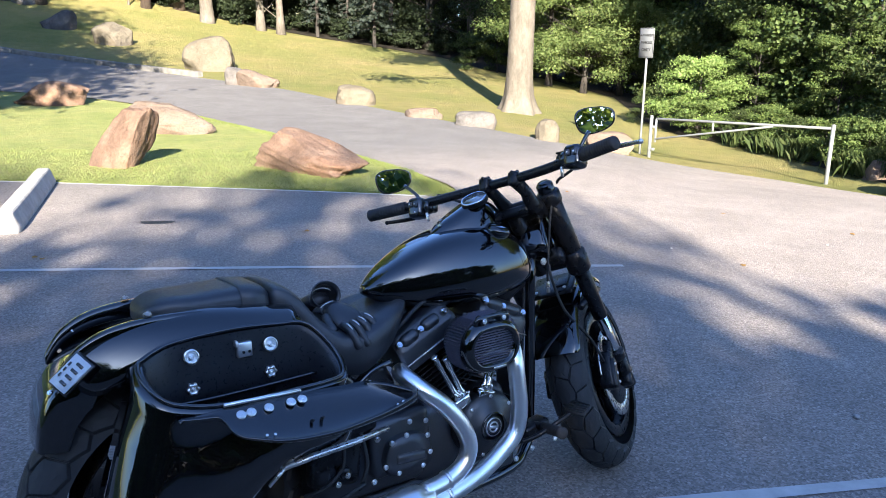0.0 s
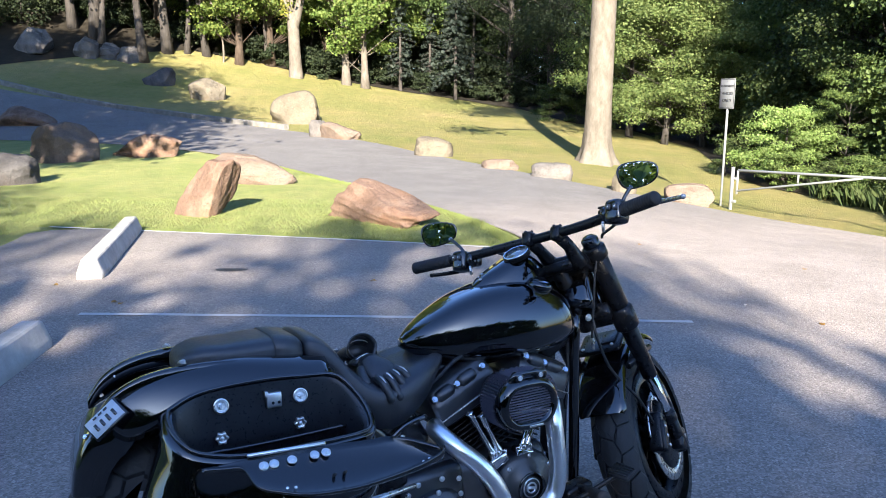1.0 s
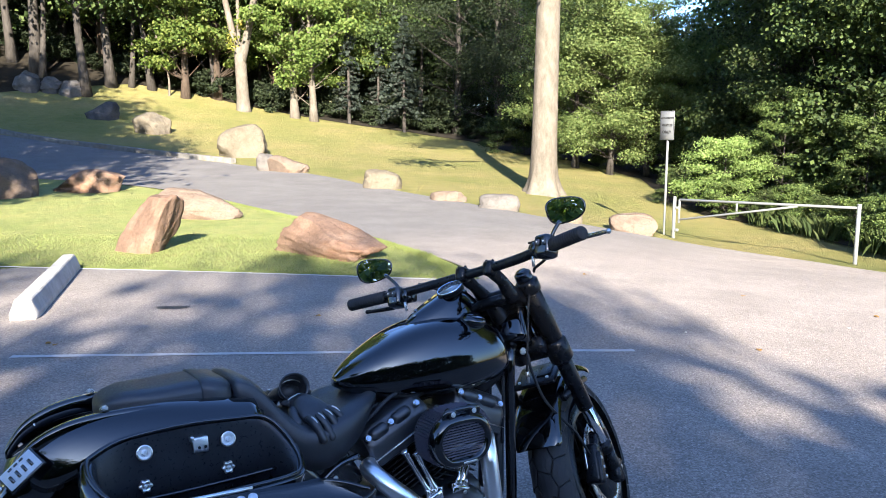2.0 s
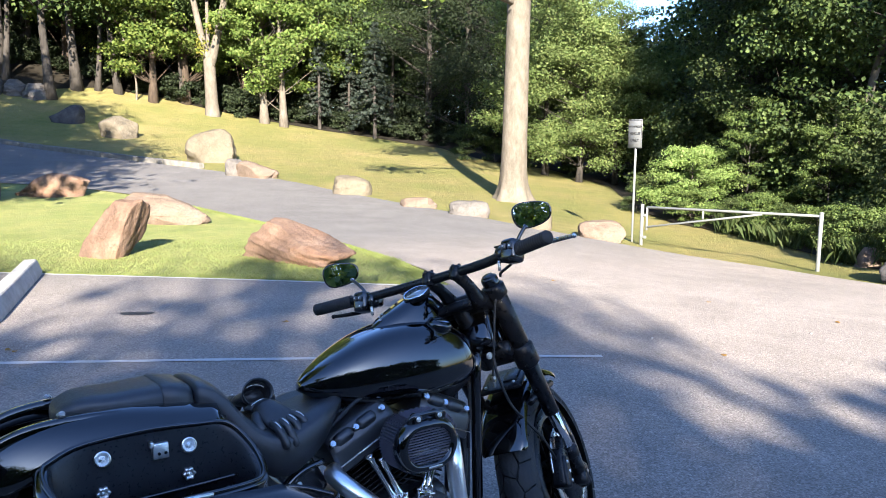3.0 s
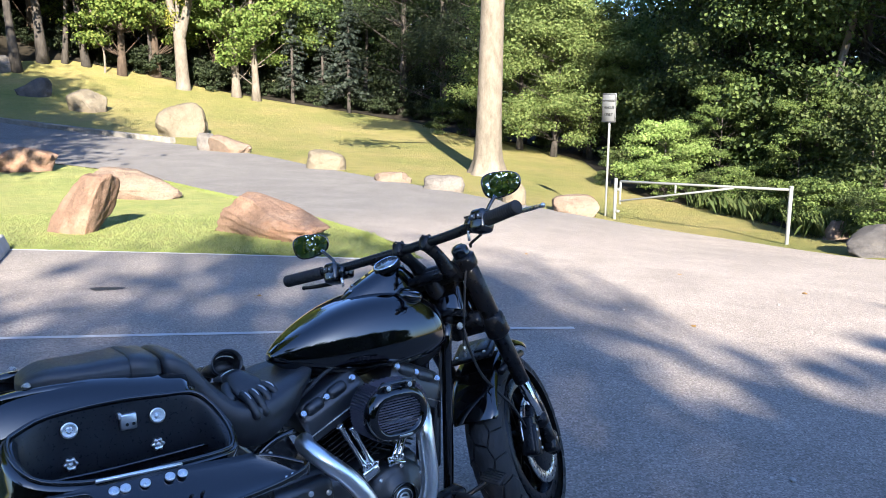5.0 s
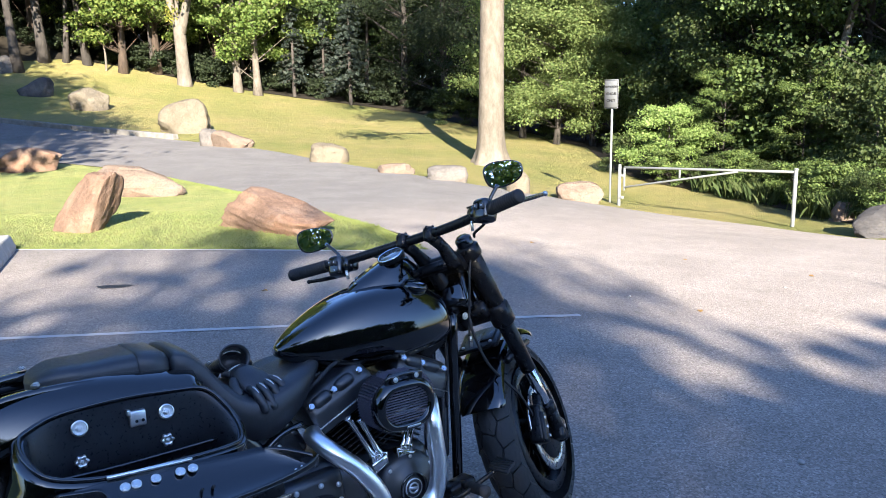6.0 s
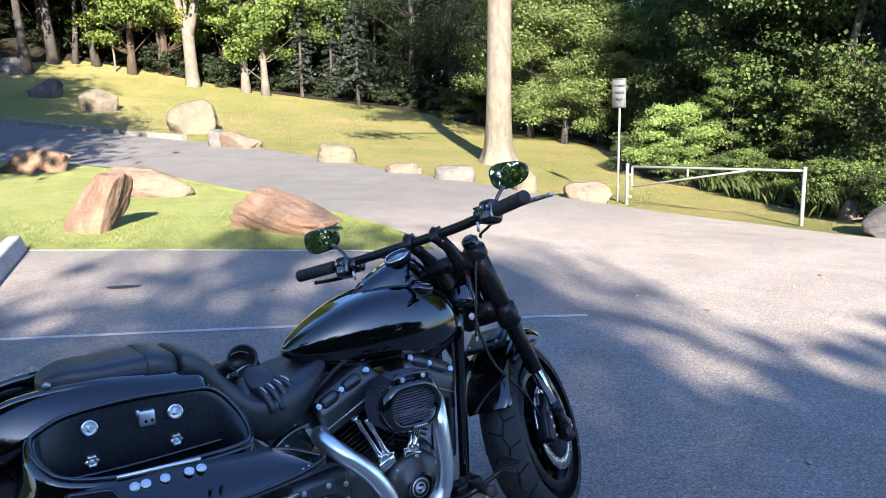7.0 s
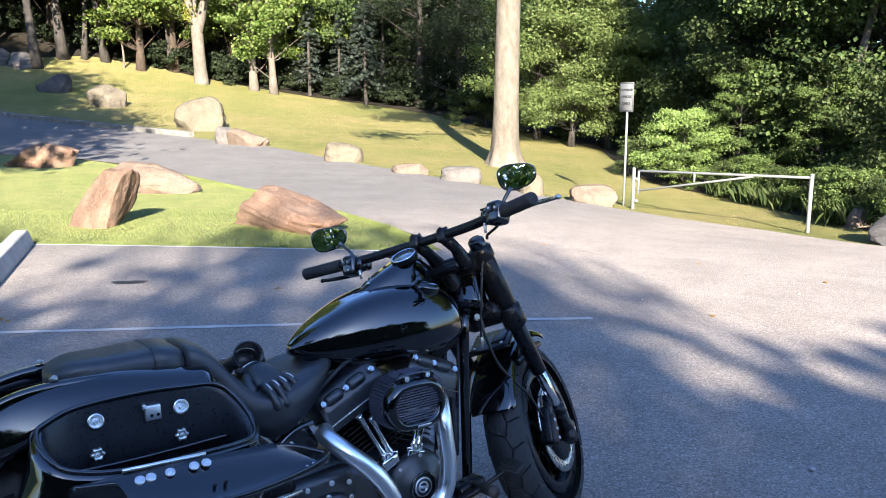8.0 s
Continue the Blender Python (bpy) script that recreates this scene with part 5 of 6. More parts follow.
def plate_matrix():
    """Across the plate: x runs forward and up, y up and back; it faces outwards and up."""
    ex = (Vector((-0.0275, -0.10, 0.762)) - Vector((-0.094, -0.10, 0.708))).normalized()
    n = Vector((-0.45, -0.72, 0.52))
    n = (n - ex * n.dot(ex)).normalized()
    ey = n.cross(ex)
    return Matrix.Translation((-0.076, -0.150, 0.745)) @ Matrix(((ex.x, ey.x, n.x, 0), (ex.y, ey.y, n.y, 0), (ex.z, ey.z, n.z, 0), (0, 0, 0, 1)))


PM = plate_matrix() @ Matrix.Diagonal((0.78, 0.82, 1, 1))
bm = bmesh.new()
rbox(bm, (0, 0, -0.008), (0.108, 0.066, 0.012), (0, 0, 0), 0.004)
bm.transform(PM)
holder = part("plate_holder", bm, PLASTIC, bike, "black plate holder")
bm = bmesh.new()
rbox(bm, (0, 0, 0), (0.098, 0.056, 0.003), (0, 0, 0), 0.001, 1)
bm.transform(PM)
plate = part("registration_plate", bm, PLATE_WHITE, holder, "white registration plate with dark bars")
bm = bmesh.new()
for k in range(4):
    rbox(bm, (-0.03 + 0.02 * k, -0.005, 0.0022), (0.009, 0.022, 0.001), (0, 0, 0), 0.0004, 1)
for k in range(3):
    rbox(bm, (-0.018 + 0.018 * k, 0.0195, 0.0022), (0.012, 0.006, 0.001), (0, 0, 0), 0.0003, 1)
bm.transform(PM)
part("plate_bars", bm, PLASTIC, holder)
bolt((-0.112, -0.105, 0.70), (-0.6, -0.6, 0.3), 0.006, 0.008, parent=holder, mat=CHROME)

# ---- side case with its lid folded down ----
RIM = [(0.05, -0.215, 0.752), (0.10, -0.198, 0.769), (0.16, -0.195, 0.777), (0.27, -0.195, 0.779), (0.37, -0.195, 0.771), (0.425, -0.197, 0.765), (0.455, -0.215, 0.745), (0.482, -0.262, 0.695), (0.478, -0.30, 0.658),
       (0.44, -0.328, 0.653), (0.33, -0.338, 0.655), (0.20, -0.338, 0.659), (0.12, -0.335, 0.672), (0.07, -0.325, 0.692), (0.045, -0.285, 0.722), (0.042, -0.245, 0.742)]
RIM = [Vector(p) for p in eased(RIM + RIM[:1], 3)[:-1]]
mid = sum(RIM, Vector()) / len(RIM)


def case_ring(out, drop, floor=None):
    ring = []
    for p in RIM:
        d = (p - mid)
        d.z *= 0.3
        q = p + d.normalized() * out
        inner = (p.y + 0.195) / -0.145
        if drop:
            low = 0.50 if p.x > 0.30 else 0.50 - 0.13 * smoothstep(0.30, 0.12, p.x)
            z = p.z + (low - p.z) * drop
            back = 0.13 * (1 - smoothstep(0.04, 0.24, p.x)) * drop
            q = Vector((q.x - back, (-0.18 if inner < 0.25 else q.y - 0.03 * drop * inner), z))
        ring.append(q)
    return ring


inside = [[Vector((mid.x + (p.x - mid.x) * 0.94, max(-0.33, min(-0.19, mid.y + (p.y - mid.y) * 0.94)), p.z + (0.60 - p.z) * t)) for p in RIM] for t in (0.98, 0.5, 0.06)]
bm = loft(bmesh.new(), [case_ring(-0.006, 0), case_ring(0.004, 0), case_ring(0.012, 0), case_ring(0.014, 0.04), case_ring(0.008, 0.12), case_ring(0.010, 0.3), case_ring(0.012, 0.5), case_ring(0.012, 0.75), case_ring(0.004, 0.95), case_ring(-0.02, 1.0)], caps=False)
case = part("side_case", bm, GLOSS, bike, "gloss black hard side case, open and empty")
bm = bmesh.new()
tube(bm, [p + Vector((0, 0, 0.004)) for p in case_ring(0.003, 0)] + [case_ring(0.003, 0)[0] + Vector((0, 0, 0.004))], 0.005, 8, closed=False)
part("case_seal", bm, PLASTIC, case, "black rubber seal round the mouth")
bm = bmesh.new()
rings = [[bm.verts.new(p) for p in ring] for ring in inside + [case_ring(-0.005, 0)]]
for a, b in zip(rings, rings[1:]):
    for k in range(len(a)):
        bm.faces.new((a[k], a[(k + 1) % len(a)], b[(k + 1) % len(a)], b[k]))
bm.faces.new(rings[0])
part("case_liner", bm, LINER, case, "matt black liner")
for x, z, star in ((0.161, 0.742, 0), (0.345, 0.734, 0), (0.158, 0.668, 1), (0.341, 0.668, 1)):
    b = bolt((x, -0.2065, z), (0, -1, 0.15), 0.0065 if not star else 0.004, 0.006, washer=0.0175 if not star else 0.006, parent=case, name="case_bolt")
    if star:
        bm = bmesh.new()
        star_ring = lambda r, y, wave: [(x + r * (1 + wave * math.cos(6 * a)) * math.cos(a), y, z + r * (1 + wave * math.cos(6 * a)) * math.sin(a)) for a in np.linspace(0, math.tau, 48, endpoint=False)]
        loft(bm, [star_ring(0.013, -0.199, 0.16), star_ring(0.0135, -0.207, 0.16), star_ring(0.012, -0.2095, 0.15), star_ring(0.0075, -0.2095, 0.0), star_ring(0.007, -0.2055, 0.0)])
        part("star_nut", bm, ZINC, case, "zinc star knob")
bm = bmesh.new()
rbox(bm, (0.281, -0.206, 0.735), (0.036, 0.014, 0.036), (0, 0, 0), 0.003)
rbox(bm, (0.262, -0.210, 0.752), (0.008, 0.018, 0.014), (0, 0, 0), 0.002)
part("case_latch", bm, ZINC, case, "zinc latch plate")
for dx in (-0.004, 0.01):
    bolt((0.281 + dx, -0.2135, 0.73), (0, -1, 0), 0.0035, 0.003, parent=case, mat=SATIN)
bm = bmesh.new()
LID = eased3([(0.08, -0.366, 0.665, 0.085, -0.370, 0.662), (0.12, -0.363, 0.664, 0.125, -0.374, 0.657), (0.165, -0.361, 0.664, 0.160, -0.382, 0.651), (0.185, -0.361, 0.663, 0.176, -0.424, 0.624),
              (0.225, -0.361, 0.662, 0.213, -0.443, 0.610), (0.29, -0.362, 0.659, 0.275, -0.461, 0.596), (0.38, -0.364, 0.655, 0.365, -0.466, 0.589), (0.451, -0.365, 0.650, 0.439, -0.460, 0.590),
              (0.50, -0.367, 0.648, 0.53, -0.446, 0.595), (0.548, -0.385, 0.637, 0.592, -0.430, 0.603), (0.60, -0.412, 0.616, 0.612, -0.416, 0.611)], 4)
rows = []
for i, row in enumerate(LID):
    back, lip = Vector(row[:3]), Vector(row[3:])
    hollow = 0.022 * smoothstep(10, 34, i) + 0.004
    ring = []
    for j in range(15):
        w = j / 14
        ring.append(back.lerp(lip, w) + Vector((0, 0, 0.006 * smoothstep(0.9, 1, w) - hollow * math.sin(math.pi * w) ** 0.6)))
    rows.append(ring + [p + Vector((0, -0.002, -0.006)) for p in reversed(ring)])
loft(bm, rows)
lid = part("case_lid", bm, PLASTIC, case, "satin black case lid folded open")
bm = bmesh.new()
tube(bm, eased([(0.09, -0.222, 0.648), (0.2, -0.212, 0.640), (0.33, -0.212, 0.640), (0.45, -0.222, 0.646)], 5), 0.004, 8)
part("liner_rib", bm, PLASTIC, case)
bm = bmesh.new()
rbox(bm, (0.262, -0.352, 0.663), (0.168, 0.014, 0.006), (0, 2.5, 0), 0.002)
rod(bm, (0.176, -0.356, 0.668), (0.348, -0.356, 0.660), 0.0045, 10)
part("lid_hinge", bm, ZINC, case, "zinc piano hinge")
for x in (0.204, 0.226, 0.265, 0.315, 0.341):
    bolt((x, -0.379, 0.648), (0, -0.55, 0.8), 0.004, 0.003, washer=0.0105, parent=case, name="lid_bolt")
for x, y, z in ((0.235, -0.435, 0.611), (0.252, -0.437, 0.609), (0.548, -0.433, 0.597), (0.564, -0.430, 0.599)):
    bolt((x, y, z), (0, -0.4, 0.9), 0.0035, 0.003, parent=case, name="lid_rivet")
bm = bmesh.new()
for x in (0.343, 0.367):
    rbox(bm, (x, -0.413, 0.606), (0.006, 0.03, 0.006), (-32, 0, 0), 0.0012, 1)
part("lid_slot", bm, RUBBER, case, "narrow slots in the lid")
# steel strip added in place of the reflection along the case's lower edge
bm = bmesh.new()
tube(bm, [(0.29, -0.368, 0.498), (0.36, -0.372, 0.508), (0.46, -0.372, 0.512), (0.56, -0.36, 0.515)], [0.005, 0.008, 0.008, 0.005], 8)
tube(bm, [(0.29, -0.368, 0.498), (0.255, -0.362, 0.465)], [0.005, 0.004], 8)
part("case_edge_glint", bm, STEEL, case, "bright strip standing in for a reflection on the lower edge")

# ---- engine ----
bm = bmesh.new()
rbox(bm, (0.93, 0.0, 0.33), (0.34, 0.27, 0.24), (0, 0, 0), 0.04, 3)
rbox(bm, (0.62, 0.0, 0.36), (0.34, 0.30, 0.24), (0, 0, 0), 0.03, 3)
rbox(bm, (0.80, 0.0, 0.19), (0.66, 0.24, 0.08), (0, 0, 0), 0.02, 2)
rbox(bm, (0.90, 0.16, 0.33), (0.62, 0.08, 0.2), (0, 0, 0), 0.035, 3)
crank = part("crankcase", bm, WRINKLE, bike, "black V-twin crankcase and gearbox")
bm = bmesh.new()
cm = Matrix.Translation((0.985, -0.13, 0.355)) @ Matrix.Rotation(radians(90), 4, "X")
lathe(bm, [(0.02, 0), (0.10, 0), (0.10, 0.04), (0.092, 0.056), (0.075, 0.066), (0.05, 0.071), (0.047, 0.077), (0.004, 0.077)], cm, 48)
cam_cover = part("cam_cover", bm, WRINKLE, bike, "round black cam cover")
bm = bmesh.new()
lathe(bm, [(0.034, 0.076), (0.044, 0.076), (0.044, 0.081), (0.040, 0.0825), (0.034, 0.081)], cm, 40)
bmesh.ops.delete(bm, geom=[f for f in bm.faces if len(f.verts) > 4], context="FACES_ONLY")
part("medallion_ring", bm, GLOSS, cam_cover)
bm = bmesh.new()
lathe(bm, [(0.0245, 0.0765), (0.028, 0.0765), (0.028, 0.079), (0.0245, 0.079)], cm, 32)
bmesh.ops.delete(bm, geom=[f for f in bm.faces if len(f.verts) > 4], context="FACES_ONLY")
rbox(bm, (0.985, -0.2085, 0.355), (0.030, 0.003, 0.008), (0, 12, 0), 0.001, 1)
lathe(bm, [(0.012, 0.0765), (0.0165, 0.0765), (0.0165, 0.079), (0.012, 0.079), (0.012, 0.0765)], cm, 32)
part("medallion", bm, ZINC, cam_cover, "pale plain badge shape")
for a in (35, 85, 135, 200, 250, 320):
    bolt((0.985 + 0.086 * math.cos(radians(a)), -0.188, 0.355 + 0.086 * math.sin(radians(a))), (0, -1, 0), 0.006, 0.005, parent=cam_cover)


def cylinder(foot, top, cover_turn, cover_at, cover_size):
    f, t = Vector(foot), Vector(top)
    d = (t - f).normalized()
    bm = bmesh.new()
    rod(bm, f, t, 0.058, 28)
    n = 13
    turn = math.degrees(math.atan2(d.x, d.z))
    cy = part("cylinder", bm, SATIN, bike, "black finned engine cylinder")
    for k in range(n):
        bm = bmesh.new()
        rbox(bm, f.lerp(t, 0.22 + 0.74 * k / n), (0.155, 0.165, 0.0055), (0, turn, 0), 0.002, 1)
        part("cooling_fin", bm, SATIN, cy)
    c = Vector(cover_at)
    up, along = Vector((d.x, 0, d.z)), Vector((d.z, 0, -d.x))
    w, deep, high = cover_size
    m = Matrix.Translation(c) @ Matrix(((along.x, 0, up.x, 0), (0, 1, 0, 0), (along.z, 0, up.z, 0), (0, 0, 0, 1)))

    def slab(k, kd, z, corner=0.022):
        ring = []
        for sx, sy, a0 in ((1, 1, 0), (-1, 1, 90), (-1, -1, 180), (1, -1, 270)):
            for a in (0, 30, 60, 90):
                ring.append(m @ Vector((sx * (w / 2 * k - corner) + corner * math.cos(radians(a0 + a)), sy * (deep / 2 * kd - corner) + corner * math.sin(radians(a0 + a)), z)))
        return ring

    bm = loft(bmesh.new(), [slab(1.0, 1.0, -0.052), slab(1.03, 1.03, -0.048), slab(1.03, 1.03, -0.030), slab(1.0, 1.0, -0.027), slab(1.0, 1.0, 0.006), slab(0.985, 0.97, 0.014),
                            slab(0.93, 0.80, 0.046), slab(0.88, 0.72, 0.052), slab(0.6, 0.5, 0.055)])
    rc = sharp(part("rocker_cover", bm, WRINKLE, bike, "black rocker cover with bolted chamfer"), 28)
    for t in (-0.24, 0.12):
        bm = bmesh.new()
        rbox(bm, (0, 0, 0), (0.062, 0.06, 0.034), (-38, 0, 0), 0.016, 4)
        bm.transform(m @ Matrix.Translation((w * t, -deep * 0.40, 0.022)))
        part("cover_boss", bm, WRINKLE, rc)
    for t in (-0.42, -0.06, 0.36):
        bolt(m @ Vector((w * t, -deep * 0.445, 0.030)), (0, -0.8, 0.6), 0.0105, 0.012, parent=rc, mat=CHROME)
    bm = bmesh.new()
    tube(bm, [m @ Vector((-w * 0.5, -deep * 0.517, -0.029)), m @ Vector((w * 0.5, -deep * 0.517, -0.029))], 0.0022, 6)
    part("cover_edge", bm, STEEL, rc, "thin bright machined edge")
    return cy


cylinder((0.955, 0, 0.385), (0.845, 0, 0.63), -24, (0.832, -0.01, 0.637), (0.215, 0.25, 0.062))
cylinder((0.985, 0, 0.385), (1.095, 0, 0.63), 24, (1.098, -0.01, 0.64), (0.19, 0.25, 0.062))
for a, b in (((0.895, -0.165, 0.452), (0.822, -0.165, 0.59)), ((0.912, -0.17, 0.455), (0.855, -0.17, 0.58)), ((0.978, -0.17, 0.455), (1.03, -0.17, 0.575)), ((0.992, -0.17, 0.452), (1.05, -0.17, 0.57))):
    bm = bmesh.new()
    m, n = frame_on(a, b)
    lathe(bm, [(0.004, 0), (0.011, 0), (0.011, 0.02), (0.0075, 0.03), (0.0075, n * 0.7), (0.0095, n * 0.72), (0.0095, n * 0.95), (0.012, n), (0.004, n)], m, 16)
    part("pushrod_tube", bm, CHROME, bike, "chrome pushrod tube")
for x, t in ((0.902, -24), (0.985, 18)):
    bm = bmesh.new()
    rbox(bm, (x, -0.165, 0.442), (0.055, 0.04, 0.032), (0, t, 0), 0.006)
    for s in (-0.02, 0.0, 0.02):
        rod(bm, (x + s, -0.175, 0.45), (x + s, -0.175, 0.47), 0.007, 10)
    part("lifter_block", bm, CHROME, bike, "chrome lifter block")


# ---- air cleaner ----
def oval(cx, cz, hw, hh, y, n=56):
    r = hh
    pts = []
    for k in range(n):
        a = k * math.tau / n
        pts.append((cx + math.copysign(hw - r, math.cos(a)) * min(1, abs(math.cos(a)) * 3.2) + r * math.cos(a), y, cz + r * math.sin(a)))
    return pts


AX, AZ = 0.936, 0.622
bm = bmesh.new()
loft(bm, [oval(AX + 0.012, AZ, 0.088, 0.066, -0.16), oval(AX + 0.012, AZ, 0.088, 0.066, -0.2)])
air = part("air_cleaner", bm, SATIN, bike, "oval black air cleaner with exposed filter")
bm = bmesh.new()
n = 58
rings = []
for y in (-0.195, -0.262):
    ring = []
    for k, p in enumerate(oval(AX + 0.002, AZ + 0.002, 0.103, 0.077, y, n * 2)):
        s = 1.02 if k % 2 else 0.93
        ring.append((AX + 0.004 + (p[0] - AX) * s, y, AZ + (p[2] - AZ) * s))
    rings.append(ring)
part("filter_pleats", loft(bm, rings), MESH_GREY, air, "pleated dark filter element", smooth=False)
bm = bmesh.new()
loft(bm, [oval(AX, AZ, 0.092, 0.070, -0.258), oval(AX, AZ, 0.095, 0.073, -0.266), oval(AX, AZ, 0.093, 0.071, -0.284), oval(AX, AZ, 0.085, 0.063, -0.296), oval(AX, AZ, 0.074, 0.052, -0.300),
          oval(AX, AZ, 0.069, 0.047, -0.296), oval(AX, AZ, 0.067, 0.045, -0.286)])
part("filter_bezel", bm, GLOSS, air, "gloss black oval bezel")
bm = bmesh.new()
for k in range(13):
    z = -0.042 + 0.007 * k
    hw = 0.022 + math.sqrt(max(0, 0.0455**2 - z * z))
    rbox(bm, (AX, -0.288, AZ + z), (2 * hw, 0.006, 0.0042), (0, 0, 0), 0.001, 1)
part("filter_grille", bm, MESH_GREY, air, "ribbed grey filter insert")
bm = bmesh.new()
tube(bm, eased([(AX - 0.05, -0.278, AZ + 0.062), (AX - 0.04, -0.285, AZ + 0.082), (AX + 0.045, -0.285, AZ + 0.082), (AX + 0.055, -0.278, AZ + 0.062)], 5), 0.0065, 8)
for dx in (-0.03, 0.035):
    rod(bm, (AX + dx, -0.265, AZ + 0.075), (AX + dx, -0.292, AZ + 0.075), 0.0125, 16)
brk = part("filter_bracket", bm, GLOSS, air)
for dx in (-0.03, 0.035):
    bolt((AX + dx, -0.292, AZ + 0.075), (0, -1, 0), 0.007, 0.004, parent=air)
bm = bmesh.new()
rbox(bm, (AX + 0.012, -0.2985, AZ - 0.0565), (0.044, 0.004, 0.007), (0, 0, 0), 0.002)
part("filter_badge", bm, STEEL, air, "small bright badge with no lettering")

# ---- exhaust ----
for pts, r in (([(0.76, -0.09, 0.545), (0.715, -0.17, 0.565), (0.735, -0.235, 0.535), (0.785, -0.262, 0.485), (0.832, -0.268, 0.42), (0.853, -0.268, 0.36), (0.835, -0.268, 0.312), (0.78, -0.268, 0.282), (0.70, -0.272, 0.272)], 0.0245),
               ([(1.12, -0.08, 0.575), (1.07, -0.19, 0.588), (1.04, -0.245, 0.56), (1.036, -0.26, 0.49), (1.038, -0.262, 0.41), (1.018, -0.262, 0.345), (0.96, -0.262, 0.30), (0.88, -0.266, 0.263), (0.78, -0.27, 0.238), (0.70, -0.272, 0.232)], 0.0245)):
    bm = bmesh.new()
    tube(bm, eased(pts, 8), r, 24)
    pipe = part("exhaust_pipe", bm, PIPE, bike, "brushed steel exhaust pipe")
    bm = bmesh.new()
    q = eased(pts, 8)
    tube(bm, q[-9:-7], r * 1.12, 24)
    part("pipe_clamp", bm, PIPE, pipe)
bm = bmesh.new()
tube(bm, eased([(0.72, -0.272, 0.252), (0.64, -0.276, 0.252), (0.50, -0.285, 0.25), (0.1, -0.30, 0.25), (-0.2, -0.31, 0.26)], 5), [0.034, 0.036, 0.038] + [0.048] * 18, 28)
part("muffler", bm, PIPE, bike, "brushed steel muffler")
bm = bmesh.new()
rbox(bm, (0.69, -0.165, 0.385), (0.19, 0.06, 0.16), (0, -4, 0), 0.02, 3)
GEAR = [(0.618, 0.335), (0.632, 0.395), (0.655, 0.413), (0.722, 0.418), (0.762, 0.392), (0.768, 0.332), (0.748, 0.308), (0.655, 0.303)]
mid_x, mid_z = sum(p[0] for p in GEAR) / 8, sum(p[1] for p in GEAR) / 8
loft(bm, [[(mid_x + (x - mid_x) * k, y, mid_z + (z - mid_z) * k) for x, z in rounded(GEAR, 2)] for k, y in ((1.06, -0.165), (1.06, -0.192), (1.0, -0.196), (1.0, -0.212), (0.95, -0.219), (0.5, -0.220))])
rbox(bm, (0.70, -0.221, 0.352), (0.092, 0.008, 0.030), (0, 4, 0), 0.008, 2)
gear = part("gearbox_cover", bm, WRINKLE, bike, "black bolted gearbox side cover")
for x, z in ((0.633, 0.449), (0.702, 0.45), (0.752, 0.44), (0.755, 0.398), (0.645, 0.405), (0.69, 0.415), (0.622, 0.345), (0.76, 0.35), (0.735, 0.318), (0.66, 0.318)):
    bolt((x, -0.214, z), (0, -1, 0), 0.0075, 0.007, parent=gear)
bm = bmesh.new()
rbox(bm, (0.50, -0.17, 0.40), (0.14, 0.06, 0.16), (0, 8, 0), 0.02)
rbox(bm, (0.56, -0.19, 0.47), (0.10, 0.05, 0.05), (0, -12, 0), 0.015)
rod(bm, (0.505, -0.2, 0.365), (0.505, -0.225, 0.365), 0.016, 18)
part("brake_cylinder", bm, SATIN, bike, "black rear brake parts under the case")
for pts in ([(0.40, -0.2, 0.33), (0.44, -0.23, 0.35), (0.49, -0.235, 0.39), (0.50, -0.23, 0.44)], [(0.54, -0.22, 0.31), (0.56, -0.235, 0.38), (0.555, -0.22, 0.46)], [(0.36, -0.22, 0.30), (0.46, -0.24, 0.31), (0.55, -0.235, 0.33)],
            [(0.70, -0.11, 0.645), (0.76, -0.115, 0.69), (0.84, -0.10, 0.73), (0.93, -0.09, 0.725)], [(0.93, -0.16, 0.69), (0.98, -0.18, 0.67), (1.03, -0.17, 0.655)]):
    cable("hose", pts, 0.0055, RUBBER)
for x, y, z in ((0.475, -0.235, 0.352), (0.58, -0.225, 0.322), (0.505, -0.23, 0.365), (0.60, -0.22, 0.43), (0.57, -0.22, 0.50)):
    bolt((x, y, z), (0, -1, 0), 0.008, 0.007, mat=STEEL)

# ---- frame, controls, stand ----
for y in (-0.062, 0.062):
    bm = bmesh.new()
    tube(bm, eased([(1.295, y * 0.6, 0.79), (1.264, y, 0.752), (1.256, y, 0.64), (1.250, y, 0.5), (1.237, y, 0.27), (1.20, y * 1.3, 0.19), (1.05, y * 2, 0.155), (0.5, y * 2.2, 0.16), (0.3, y * 2, 0.24)], 5), 0.0165, 16)
    part("frame_tube", bm, GLOSS, bike, "gloss black frame downtube")
bm = bmesh.new()
tube(bm, eased([(1.28, 0, 0.82), (1.1, 0, 0.72), (0.8, 0, 0.68), (0.55, 0, 0.58), (0.42, 0, 0.5)], 5), 0.035, 14)
for y in (-0.11, 0.11):
    tube(bm, eased([(0.66, y, 0.64), (0.58, y * 1.1, 0.60), (0.52, y * 1.1, 0.52), (0.44, y * 1.15, 0.42), (0.13, y * 1.2, 0.345)], 5), 0.017, 12)
    tube(bm, eased([(0.62, y, 0.66), (0.5, y, 0.70), (0.36, y, 0.73)], 5), 0.014, 10)
part("frame", bm, SATIN, bike, "black steel frame and swingarm")
bm = bmesh.new()
rbox(bm, (1.215, 0.0, 0.45), (0.03, 0.11, 0.22), (0, 4, 0), 0.01)
part("oil_cooler", bm, WRINKLE, bike, "black oil cooler between the downtubes")
bm = bmesh.new()
